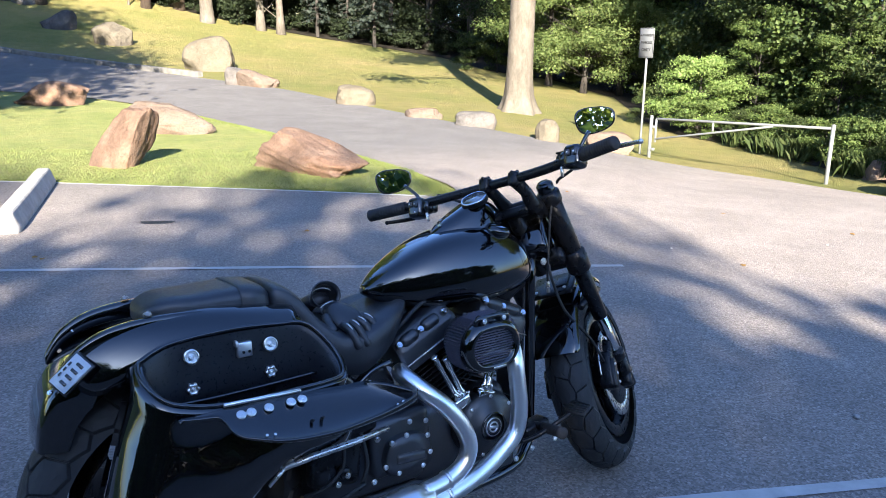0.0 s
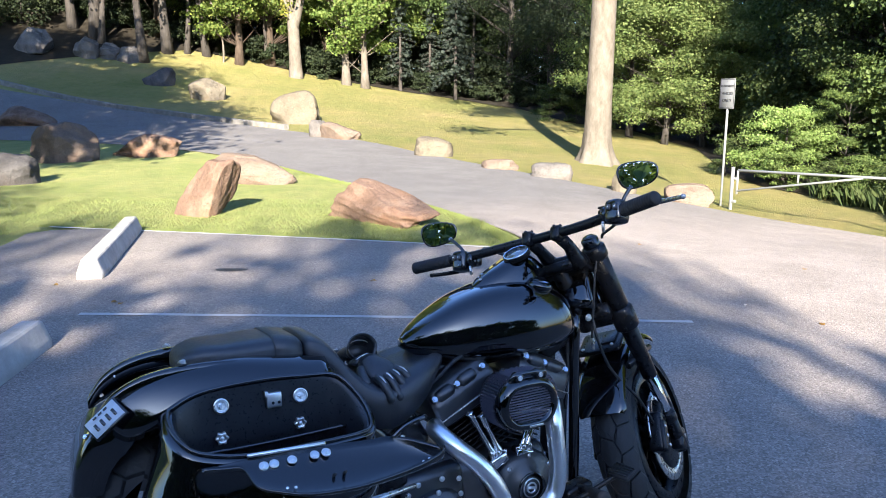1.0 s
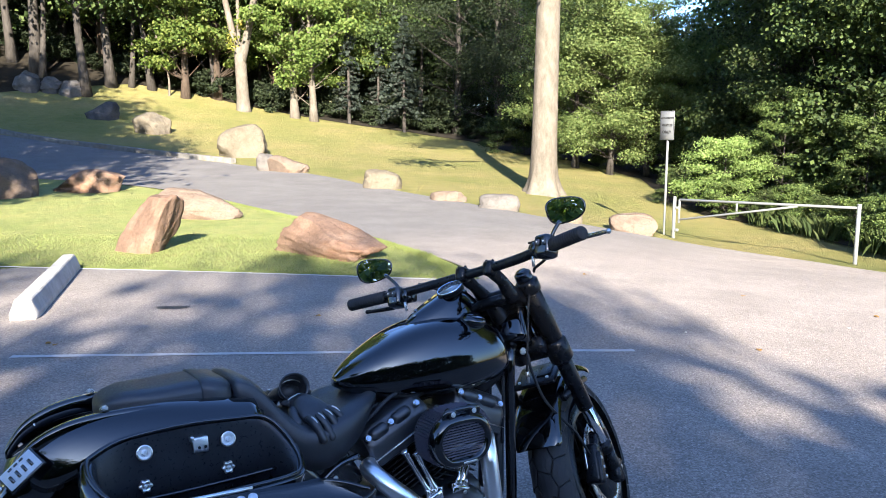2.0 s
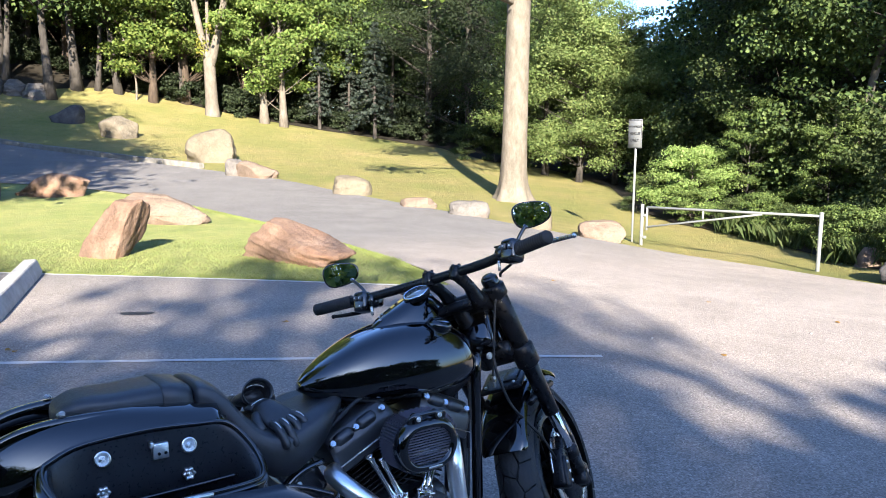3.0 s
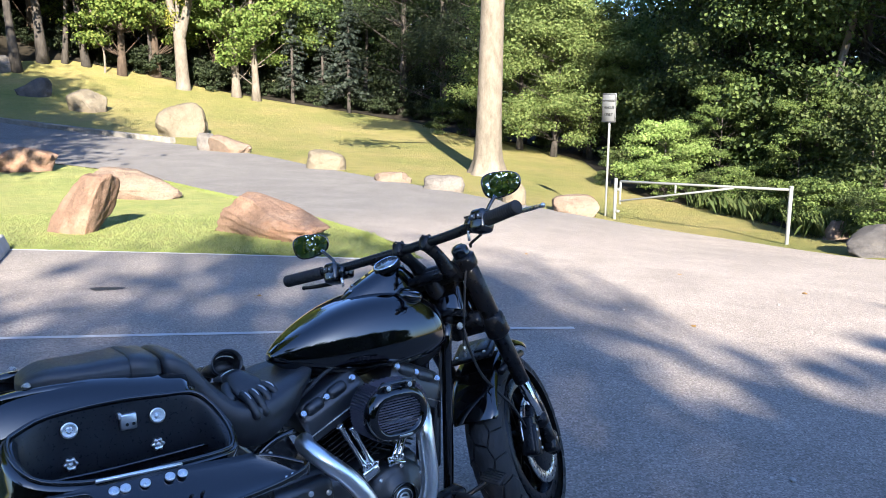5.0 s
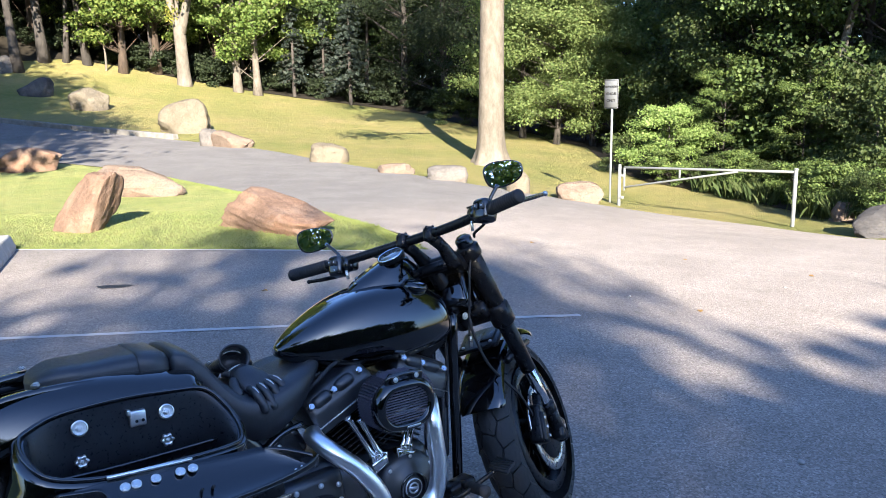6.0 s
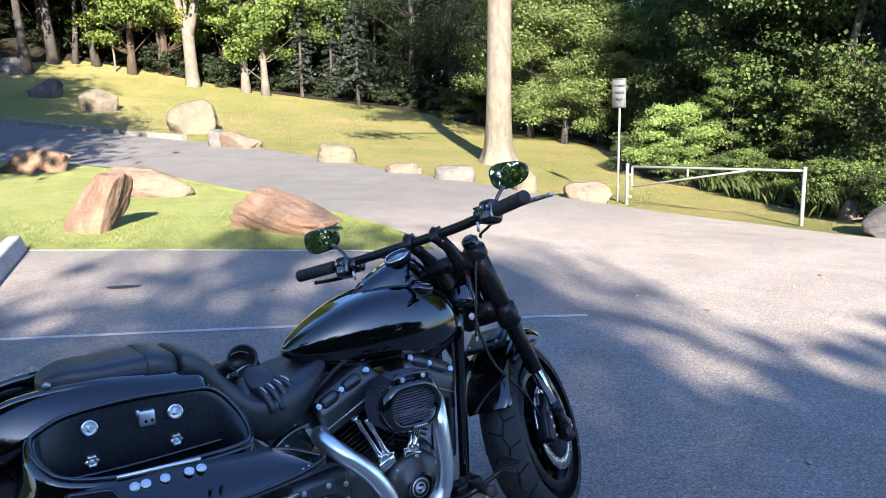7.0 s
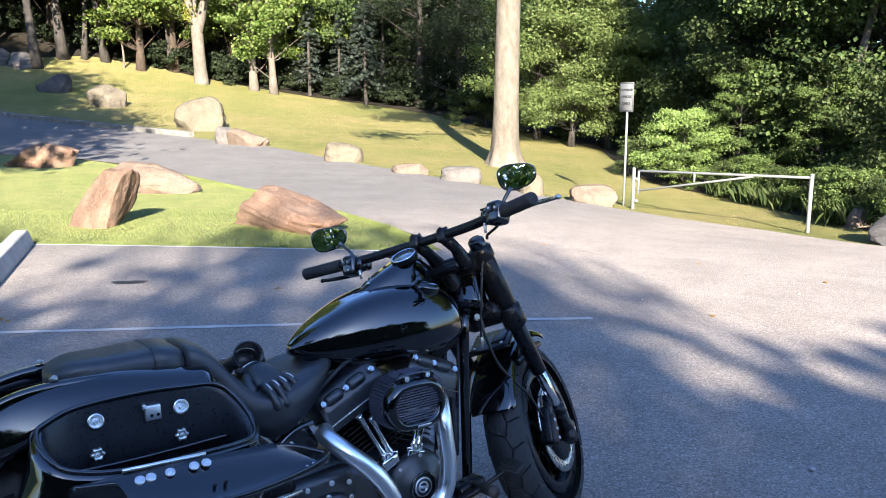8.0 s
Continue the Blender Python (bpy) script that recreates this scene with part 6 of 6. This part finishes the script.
rbox(bm, (1.185, -0.14, 0.275), (0.10, 0.06, 0.05), (0, -10, 0), 0.012)
rod(bm, (1.19, -0.13, 0.285), (1.185, -0.20, 0.295), 0.013, 14)
mount = part("control_mount", bm, SATIN, bike, "black forward control mount")
bm = bmesh.new()
m, n = frame_on((1.178, -0.20, 0.30), (1.165, -0.30, 0.315))
lathe(bm, [(0.004, 0), (0.014, 0)] + [(0.0165 if k % 2 else 0.014, 0.012 + 0.008 * k) for k in range(10)] + [(0.018, n), (0.004, n)], m, 16)
part("foot_peg", bm, RUBBER, mount, "ribbed black foot peg")
bm = bmesh.new()
tube(bm, eased([(1.05, -0.17, 0.27), (1.12, -0.215, 0.285), (1.20, -0.245, 0.325), (1.245, -0.265, 0.352)], 5), 0.0075, 10)
rod(bm, (1.05, -0.15, 0.27), (1.05, -0.19, 0.27), 0.016, 14)
pedal = part("brake_pedal", bm, SATIN, bike, "black brake pedal")
bm = bmesh.new()
rbox(bm, (1.252, -0.272, 0.358), (0.045, 0.07, 0.012), (0, -28, 12), 0.004)
for k in range(5):
    rbox(bm, (1.252 + 0.0035 * (k - 2) * 2.2, -0.272, 0.366 + 0.002 * (k - 2) * 2), (0.004, 0.064, 0.006), (0, -28, 12), 0.001, 1)
part("pedal_pad", bm, RUBBER, pedal, "ribbed rubber pedal pad")
for x, y, z in ((1.14, -0.185, 0.24), (1.09, -0.17, 0.215), (1.205, -0.215, 0.262)):
    bolt((x, y, z), (0, -1, 0), 0.008, 0.008, parent=mount)
bm = bmesh.new()
tube(bm, [(0.98, 0.13, 0.17), (0.93, 0.20, 0.07), (0.90, 0.265, -0.024)], [0.014, 0.012, 0.012], 10)
rbox(bm, (0.90, 0.272, -0.028), (0.06, 0.04, 0.01), (-6, 0, 0), 0.003)
part("side_stand", bm, SATIN, bike, "black side stand")
bm = bmesh.new()
rbox(bm, (1.18, -0.0, 0.71), (0.12, 0.16, 0.06), (0, -30, 0), 0.02)
part("coil_cover", bm, SATIN, bike)
bolt((1.305, -0.075, 0.775), (0, -1, 0), 0.012, 0.006, mat=STEEL)


# ---- gloves on the seat ----
def glove(m, fingers, cuff, label, closed):
    g = empty("glove", BIKE @ m, label, "glove", "riding gloves")
    bm = bmesh.new()
    loft(bm, [[(x, w * math.cos(k * math.tau / 20), h * math.sin(k * math.tau / 20) + z) for k in range(20)] for x, w, h, z in ((-0.06, 0.03, 0.02, 0), (-0.04, 0.036, 0.024, 0.002), (-0.01, 0.044, 0.022, 0.002), (0.025, 0.046, 0.018, 0), (0.035, 0.04, 0.012, 0))])
    part("palm", bm, VINYL, g)
    for k in range(4):
        y = -0.033 + 0.022 * k
        bm = bmesh.new()
        c = eased([(0.02, y, 0.004), (0.05, y * 1.15, 0.008), (0.078, y * 1.2, fingers * 0.4), (0.10 - 0.006 * abs(k - 1.5), y * 1.2, fingers)], 4)
        tube(bm, c, [0.0115] * (len(c) - 2) + [0.010, 0.0055], 10)
        f = part("finger", bm, VINYL, g)
        bm = bmesh.new()
        tube(bm, [p + Vector((0, 0, 0.0105)) for p in c[2:7]], 0.0022, 6)
        part("finger_piping", bm, WHITE_TRIM, f, "white piping")
    bm = bmesh.new()
    tube(bm, eased([(-0.035, -0.035, 0), (-0.005, -0.058, 0.0), (0.025, -0.062, -0.004)], 4), [0.014] * 7 + [0.012, 0.007], 10)
    part("thumb", bm, VINYL, g)
    bm = bmesh.new()
    rings = []
    for x, w, h, z in ((-0.055, 0.031, 0.018, 0), (-0.07, 0.034, 0.014, -0.004), (-0.085, 0.036, 0.011, -0.01), (-0.087, 0.034, 0.009, -0.01), (-0.07, 0.03, 0.007, -0.006)) if closed else ((-0.055, 0.031, 0.021, 0), (-0.08, 0.036, 0.028, 0.004), (-0.115, 0.042, cuff, 0.01), (-0.118, 0.039, cuff - 0.003, 0.01), (-0.09, 0.034, cuff * 0.8, 0.008), (-0.055, 0.026, cuff * 0.5, 0.002), (-0.03, 0.018, 0.012, 0)):
        rings.append([(x, w * math.cos(k * math.tau / 24), h * math.sin(k * math.tau / 24) + z) for k in range(24)])
    loft(bm, rings)
    c = part("cuff", bm, VINYL, g, "stiff open cuff")
    bm = bmesh.new()
    tube(bm, [Vector(p) for p in rings[1]][3:10], 0.002, 6)
    part("cuff_piping", bm, WHITE_TRIM, c)


glove(pose(0.592, 0.085, 0.742, 0, 0, 84) @ pose(0, 0, 0, 4, 16, 0), -0.02, 0.038, "black leather riding glove, cuff open, lying on the seat", False)
glove(pose(0.602, -0.088, 0.726, 0, 0, -68) @ pose(0, 0, 0, 10, 22, 0), -0.03, 0.03, "black leather riding glove with white piping draped over the seat", True)

# ---- covers under the seat ----
for side in (-1, 1):
    bm = bmesh.new()
    rbox(bm, (0.60, side * 0.115, 0.545), (0.20, 0.05, 0.15), (0, -28, 0), 0.022, 3)
    rbox(bm, (0.535, side * 0.125, 0.565), (0.10, 0.05, 0.13), (0, -40, 0), 0.02, 3)
    under = part("side_panel", bm, PLASTIC, bike, "glossy black panel under the seat")
    bm = bmesh.new()
    tube(bm, eased([(0.70, side * 0.145, 0.60), (0.63, side * 0.15, 0.585), (0.56, side * 0.152, 0.53), (0.50, side * 0.15, 0.47)], 5), 0.008, 10)
    part("panel_trim", bm, GLOSS, under)
    bolt((0.63, side * 0.142, 0.555), (0, side, 0), 0.007, 0.005, parent=under)


# ---- wheel stops, gate, sign ----
def wheel_stop(a, b, label):
    """A concrete parking stop with chamfered top, from a to b."""
    a, b = Vector((*a, 0)), Vector((*b, 0))
    d = (b - a).normalized()
    s = Vector((-d.y, d.x, 0))
    prof = [(-0.105, 0.0), (-0.105, 0.04), (-0.098, 0.055), (-0.062, 0.148), (-0.05, 0.158), (0.05, 0.158), (0.062, 0.148), (0.098, 0.055), (0.105, 0.04), (0.105, 0.0)]
    n = (b - a).length
    bm = bmesh.new()
    rings = []
    for i, t in enumerate((0, 0.02, 0.04, *np.linspace(0.1, n - 0.1, 14), n - 0.04, n - 0.02, n)):
        k = (0.86, 0.95, 1.0)[min(i, 2)] if i < 3 else (1.0, 0.95, 0.86)[max(0, i - 17)] if i >= 17 else 1.0
        rings.append([a + d * t + s * (x * k + 0.002 * noise.noise((t * 3, x * 9, 1))) + Vector((0, 0, z * k + ground_z(a.x, a.y) + 0.004 + 0.002 * noise.noise((t * 5, x * 7, 5)))) for x, z in prof])
    loft(bm, rings)
    ob = sharp(link_mesh("wheel_stop", bm, CONCRETE), 28)
    return tagged(ob, label, "wheel stop", "wheel stops")


wheel_stop((-4.435, 1.0), (-5.06, 3.2), "weathered grey concrete wheel stop with chamfered edges")
wheel_stop((-3.74, -2.35), (-3.95, -0.62), "weathered grey concrete wheel stop on the asphalt")


def barrier_gate(left, right):
    """A galvanised pipe gate: two posts, a top rail and a brace down to the hinge post."""
    zl, zr = ground_z(*left), ground_z(*right)
    L, Rr = Vector((*left, zl)), Vector((*right, zr))
    g = empty("barrier_gate", Matrix.Translation(L), "galvanised steel pipe barrier gate across the track", "gate")
    g_of = lambda p: Vector(p) - L
    top = 0.70
    for p, h, name in ((L, top + 0.03, "hinge_post"), (Rr, 0.88, "latch_post")):
        bm = bmesh.new()
        q = g_of(p)
        rod(bm, q - Vector((0, 0, 0.2)), q + Vector((0, 0, h)), 0.031, 20, 0.1)
        lathe(bm, [(0.035, 0), (0.037, 0.008), (0.025, 0.02), (0.004, 0.025)], Matrix.Translation(q + Vector((0, 0, h))), 20)
        part(name, bm, GALVANISED, g)
    d = (Rr - L).normalized()
    a, b = g_of(L) + Vector((0, 0, top)) + d * 0.1, g_of(Rr) + Vector((0, 0, 0.84)) - d * 0.02
    bm = bmesh.new()
    rod(bm, a, b, 0.021, 16)
    part("top_rail", bm, GALVANISED, g)
    bm = bmesh.new()
    rod(bm, a, a - Vector((0, 0, 0.42)), 0.02, 16)
    part("end_upright", bm, GALVANISED, g)
    bm = bmesh.new()
    rod(bm, a - Vector((0, 0, 0.36)), a.lerp(b, 0.70) - Vector((0, 0, 0.02)), 0.018, 14)
    part("brace", bm, GALVANISED, g)
    bm = bmesh.new()
    rod(bm, a.lerp(b, 0.36), a.lerp(b, 0.36) - Vector((0, 0, 0.16)), 0.018, 14)
    part("middle_upright", bm, GALVANISED, g)
    for h in (0.15, 0.55):
        bm = bmesh.new()
        rbox(bm, d * 0.05 + Vector((0, 0, h)), (0.09, 0.05, 0.05), (0, 0, math.degrees(math.atan2(d.y, d.x))), 0.008)
        part("hinge", bm, GALVANISED, g)


barrier_gate((3.11, 9.08), (5.16, 6.72))


def letters(text, size, m, mat, parent):
    cu = bpy.data.curves.new("lettering", "FONT")
    cu.body, cu.size, cu.align_x, cu.align_y, cu.extrude = text, size, "CENTER", "CENTER", 0.002
    tmp = bpy.data.objects.new("lettering", cu)
    scene.collection.objects.link(tmp)
    me = bpy.data.meshes.new_from_object(tmp.evaluated_get(bpy.context.evaluated_depsgraph_get()))
    bpy.data.objects.remove(tmp)
    me.transform(m)
    me.materials.append(mat)
    ob = new("lettering", me)
    ob.parent = parent
    return ob


def road_sign(x, y, face):
    s = empty("road_sign", pose(x, y, ground_z(x, y), 0, 0, face), "white rectangular sign on a galvanised post by the gate", "sign")
    bm = bmesh.new()
    rod(bm, (0, 0.03, -0.2), (0, 0.03, 2.22), 0.022, 12, 0.1)
    part("post", bm, GALVANISED, s)
    bm = bmesh.new()
    rbox(bm, (0, 0, 2.0), (0.34, 0.004, 0.52), (0, 0, 0), 0.0015, 1)
    panel = part("panel", bm, SIGN_WHITE, s, "white panel with black lettering")
    bm = bmesh.new()
    for px, pz, sx, sz in ((0, 2.245, 0.31, 0.007), (0, 1.755, 0.31, 0.007), (-0.155, 2.0, 0.007, 0.49), (0.155, 2.0, 0.007, 0.49)):
        rbox(bm, (px, -0.004, pz), (sx, 0.003, sz), (0, 0, 0), 0.0008, 1)
    part("border", bm, SIGN_BLACK, panel)
    for k, (word, size) in enumerate((("AUTHORIZED", 0.048), ("VEHICLES", 0.060), ("ONLY", 0.078))):
        letters(word, size, pose(0, -0.005, 2.13 - 0.125 * k, 90, 0, 0), SIGN_BLACK, panel)
    for z in (2.22, 1.78):
        bm = bmesh.new()
        rod(bm, (0, -0.003, z), (0, -0.010, z), 0.009, 8)
        part("bolt", bm, GALVANISED, panel)


SIGN_WHITE = mat_worn("sign_sheeting", (0.136, 0.143, 0.146), 0.45, 0.0, 0.08, 5)
SIGN_BLACK = material("sign_ink", (0.02, 0.02, 0.022), 0.6)
road_sign(3.02, 9.42, -60)

# ---- small things on the ground ----
IRON = mat_worn("oily_asphalt", (0.0122, 0.0122, 0.0122), 0.5, 0.0, 0.3, 20)
rg = random.Random(8)
out = [(-3.43 + 0.13 * math.cos(a) * (1 + 0.15 * math.sin(3 * a)), 1.39 + 0.07 * math.sin(a) * (1 + 0.2 * math.sin(2 * a + 1))) for a in np.linspace(0, math.tau, 28, endpoint=False)]
tagged(draped("oil_stain", out, 0.0075, IRON), "dark oval oil stain on the asphalt", "stain", kind="structure")


# ---- kerb along the upper road ----
def kerb(points):
    c = eased([(*p, 0) for p in points], 6)
    n = len(c) - 1
    for i in range(0, n, 2):
        a, b = c[i], c[min(i + 2, n)]
        d = (b - a).normalized()
        s = Vector((-d.y, d.x, 0))
        rings = []
        for t in (0.004, 0.02, 0.98, 0.996):
            p = a.lerp(b, t)
            g = ground_z(p.x, p.y)
            k = 0.92 if t in (0.004, 0.996) else 1.0
            rings.append([p + s * x * k + Vector((0, 0, g + z * k)) for x, z in ((-0.10, -0.15), (-0.09, 0.125), (-0.07, 0.145), (0.10, 0.145), (0.12, 0.125), (0.13, -0.15))])
        tagged(link_mesh("kerb", loft(bmesh.new(), rings), KERB_STONE, None, False), "pale concrete kerb stone along the road", "kerb", "kerb stones", "structure")


kerb([(-7.4, 19.9), (-8.8, 20.9), (-12.6, 23.4), (-15.0, 24.7), (-22, 28.6), (-30, 31.2)])


# ---- grass blades on the near lawn, tall grass by the gate ----
def blades(name, spots, height, width, seed, mat, label, spread=0.5):
    rng = np.random.default_rng(seed)
    p = np.array([(x, y, ground_z(x, y) - 0.012) for x, y in spots])
    n = len(p)
    a = rng.random(n) * math.tau
    side = np.stack([np.cos(a), np.sin(a), np.zeros(n)], 1)
    h = height * rng.uniform(0.5, 1.25, n)[:, None]
    lean = rng.normal(size=(n, 3)) * np.array([spread, spread, 0.0])
    w = width * rng.uniform(0.7, 1.3, n)[:, None]
    up = np.array([0, 0, 1.0])
    v = np.stack([p - side * w, p + side * w, p + up * h * 0.6 + lean * h * 0.35 + side * w * 0.7, p + (up * 0.95 + lean) * h], 1).reshape(-1, 3)
    i = np.arange(n) * 4
    f = np.concatenate([np.stack([i, i + 1, i + 2], 1), np.stack([i, i + 2, i + 3], 1)])
    return tagged(new(name, cloud_mesh(name, v, f, mat)), label, "grass", kind="stuff")


BLADE = mat_leaf("grass_blade", (0.143, 0.18, 0.056), (0.16, 0.19, 0.065), (0.177, 0.197, 0.071))
rg = np.random.default_rng(4)
LAWN_EDGE = [(2.6, -0.9), (4.33, -1.42), (7.24, -2.98), (11.1, -5.7), (13.4, -7.7)]
spots = []
while len(spots) < 34000:
    x, y = rg.uniform(-10.5, -0.7), 2.6 + 3.4 * rg.random() ** 1.8
    if x < interp(LAWN_EDGE, y)[0] and (x < -6.3 or y > 2.62 - 0.157 * (x + 1.2) + 0.02):
        spots.append((x, y))
for _ in range(16000):
    y = 2.7 + 9.5 * rg.random() ** 1.3
    spots.append((interp(LAWN_EDGE, y)[0] + 0.10 - abs(rg.normal()) * 0.10, y))
for _ in range(9000):
    x = rg.uniform(-6.2, -1.1)
    spots.append((x, 2.63 - 0.157 * (x + 1.2) + abs(rg.normal()) * 0.07))
blades("grass", spots, 0.028, 0.0016, 5, BLADE, "short bright grass blades of the near lawn")
spots = []
for cx, cy, count in ((6.15, 10.9, 260), (6.3, 10.3, 260), (6.35, 9.8, 160), (6.3, 8.1, 320), (6.25, 7.6, 320), (6.35, 7.2, 240), (6.7, 6.3, 200), (5.9, 11.7, 120)):
    spots += [(cx + rg.normal() * 0.13, cy + rg.normal() * 0.16) for _ in range(count)]
blades("tall_grass", spots, 0.42, 0.0022, 6, LEAF_MID, "clumps of tall arching grass behind the gate", 0.26)
LEAF_DRY = mat_leaf("dry_leaf", (0.15, 0.048, 0.0136), (0.204, 0.082, 0.02), (0.245, 0.136, 0.041))
for k, (x, y) in enumerate(((-3.93, 0.34), (-3.87, 0.31), (-0.4, 1.6), (0.9, 0.2), (1.6, 2.2), (-2.2, 1.1), (0.3, 3.1), (-4.6, 0.8), (2.4, 1.4))):
    bm = bmesh.new()
    r = random.Random(k)
    ring = [bm.verts.new((0.028 * math.cos(a) * (1 + 0.4 * math.cos(3 * a)), 0.019 * math.sin(a), 0.005 * math.cos(2 * a + k) + 0.008)) for a in np.linspace(0, math.tau, 14, endpoint=False)]
    hub = bm.verts.new((0, 0, 0.006))
    for i in range(14):
        bm.faces.new((ring[i], ring[(i + 1) % 14], hub))
    ob = link_mesh("fallen_leaf", bm, LEAF_DRY)
    ob.matrix_world = pose(x, y, ground_z(x, y) + 0.001, 0, 0, r.uniform(0, 360))
    tagged(ob, "dry orange-brown leaf fallen on the asphalt", "leaf", "fallen leaves")
for k, (x, y, r) in enumerate(((0.344, -2.125, 0.014), (0.75, -1.0, 0.009), (-3.55, -1.3, 0.010), (0.55, 0.65, 0.009), (1.9, 0.9, 0.010))):
    bm = bmesh.new()
    bmesh.ops.create_icosphere(bm, subdivisions=2, radius=r)
    for v in bm.verts:
        v.co *= 1 + 0.3 * noise.noise(v.co * 60 + Vector((k, 0, 0)))
        v.co.z *= 0.7
    ob = link_mesh("pebble", bm, CONCRETE)
    ob.location = (x, y, ground_z(x, y) + 0.004 + r * 0.6)
    tagged(ob, "small pale pebble lying on the asphalt", "pebble", "pebbles")
# near-black floor: shade under the trees is put into its colour
FLOOR = mat_worn("shaded_litter", (0.0150, 0.0122, 0.0082), 0.95, 0.0, 0.5, 3, 0.03, 0.2)
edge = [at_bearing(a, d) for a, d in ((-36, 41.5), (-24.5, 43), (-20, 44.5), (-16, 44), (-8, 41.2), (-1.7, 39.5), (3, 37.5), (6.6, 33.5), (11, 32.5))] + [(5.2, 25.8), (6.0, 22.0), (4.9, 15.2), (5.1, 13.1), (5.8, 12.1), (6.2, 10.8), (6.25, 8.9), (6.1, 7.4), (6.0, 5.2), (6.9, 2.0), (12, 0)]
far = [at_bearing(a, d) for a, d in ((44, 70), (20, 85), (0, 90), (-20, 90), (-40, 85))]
# unseen sheet added behind the bays to darken what the paintwork reflects
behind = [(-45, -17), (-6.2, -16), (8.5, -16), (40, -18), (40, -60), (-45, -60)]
tagged(draped("forest_floor", behind, 0.01, FLOOR, 3.0), "unseen dark ground sheet added behind the car park", "ground", kind="structure")
tagged(draped("forest_floor", edge + far, 0.01, FLOOR, 1.5), "leaf litter under the trees, its colour darkened for their shade", "ground", kind="structure")
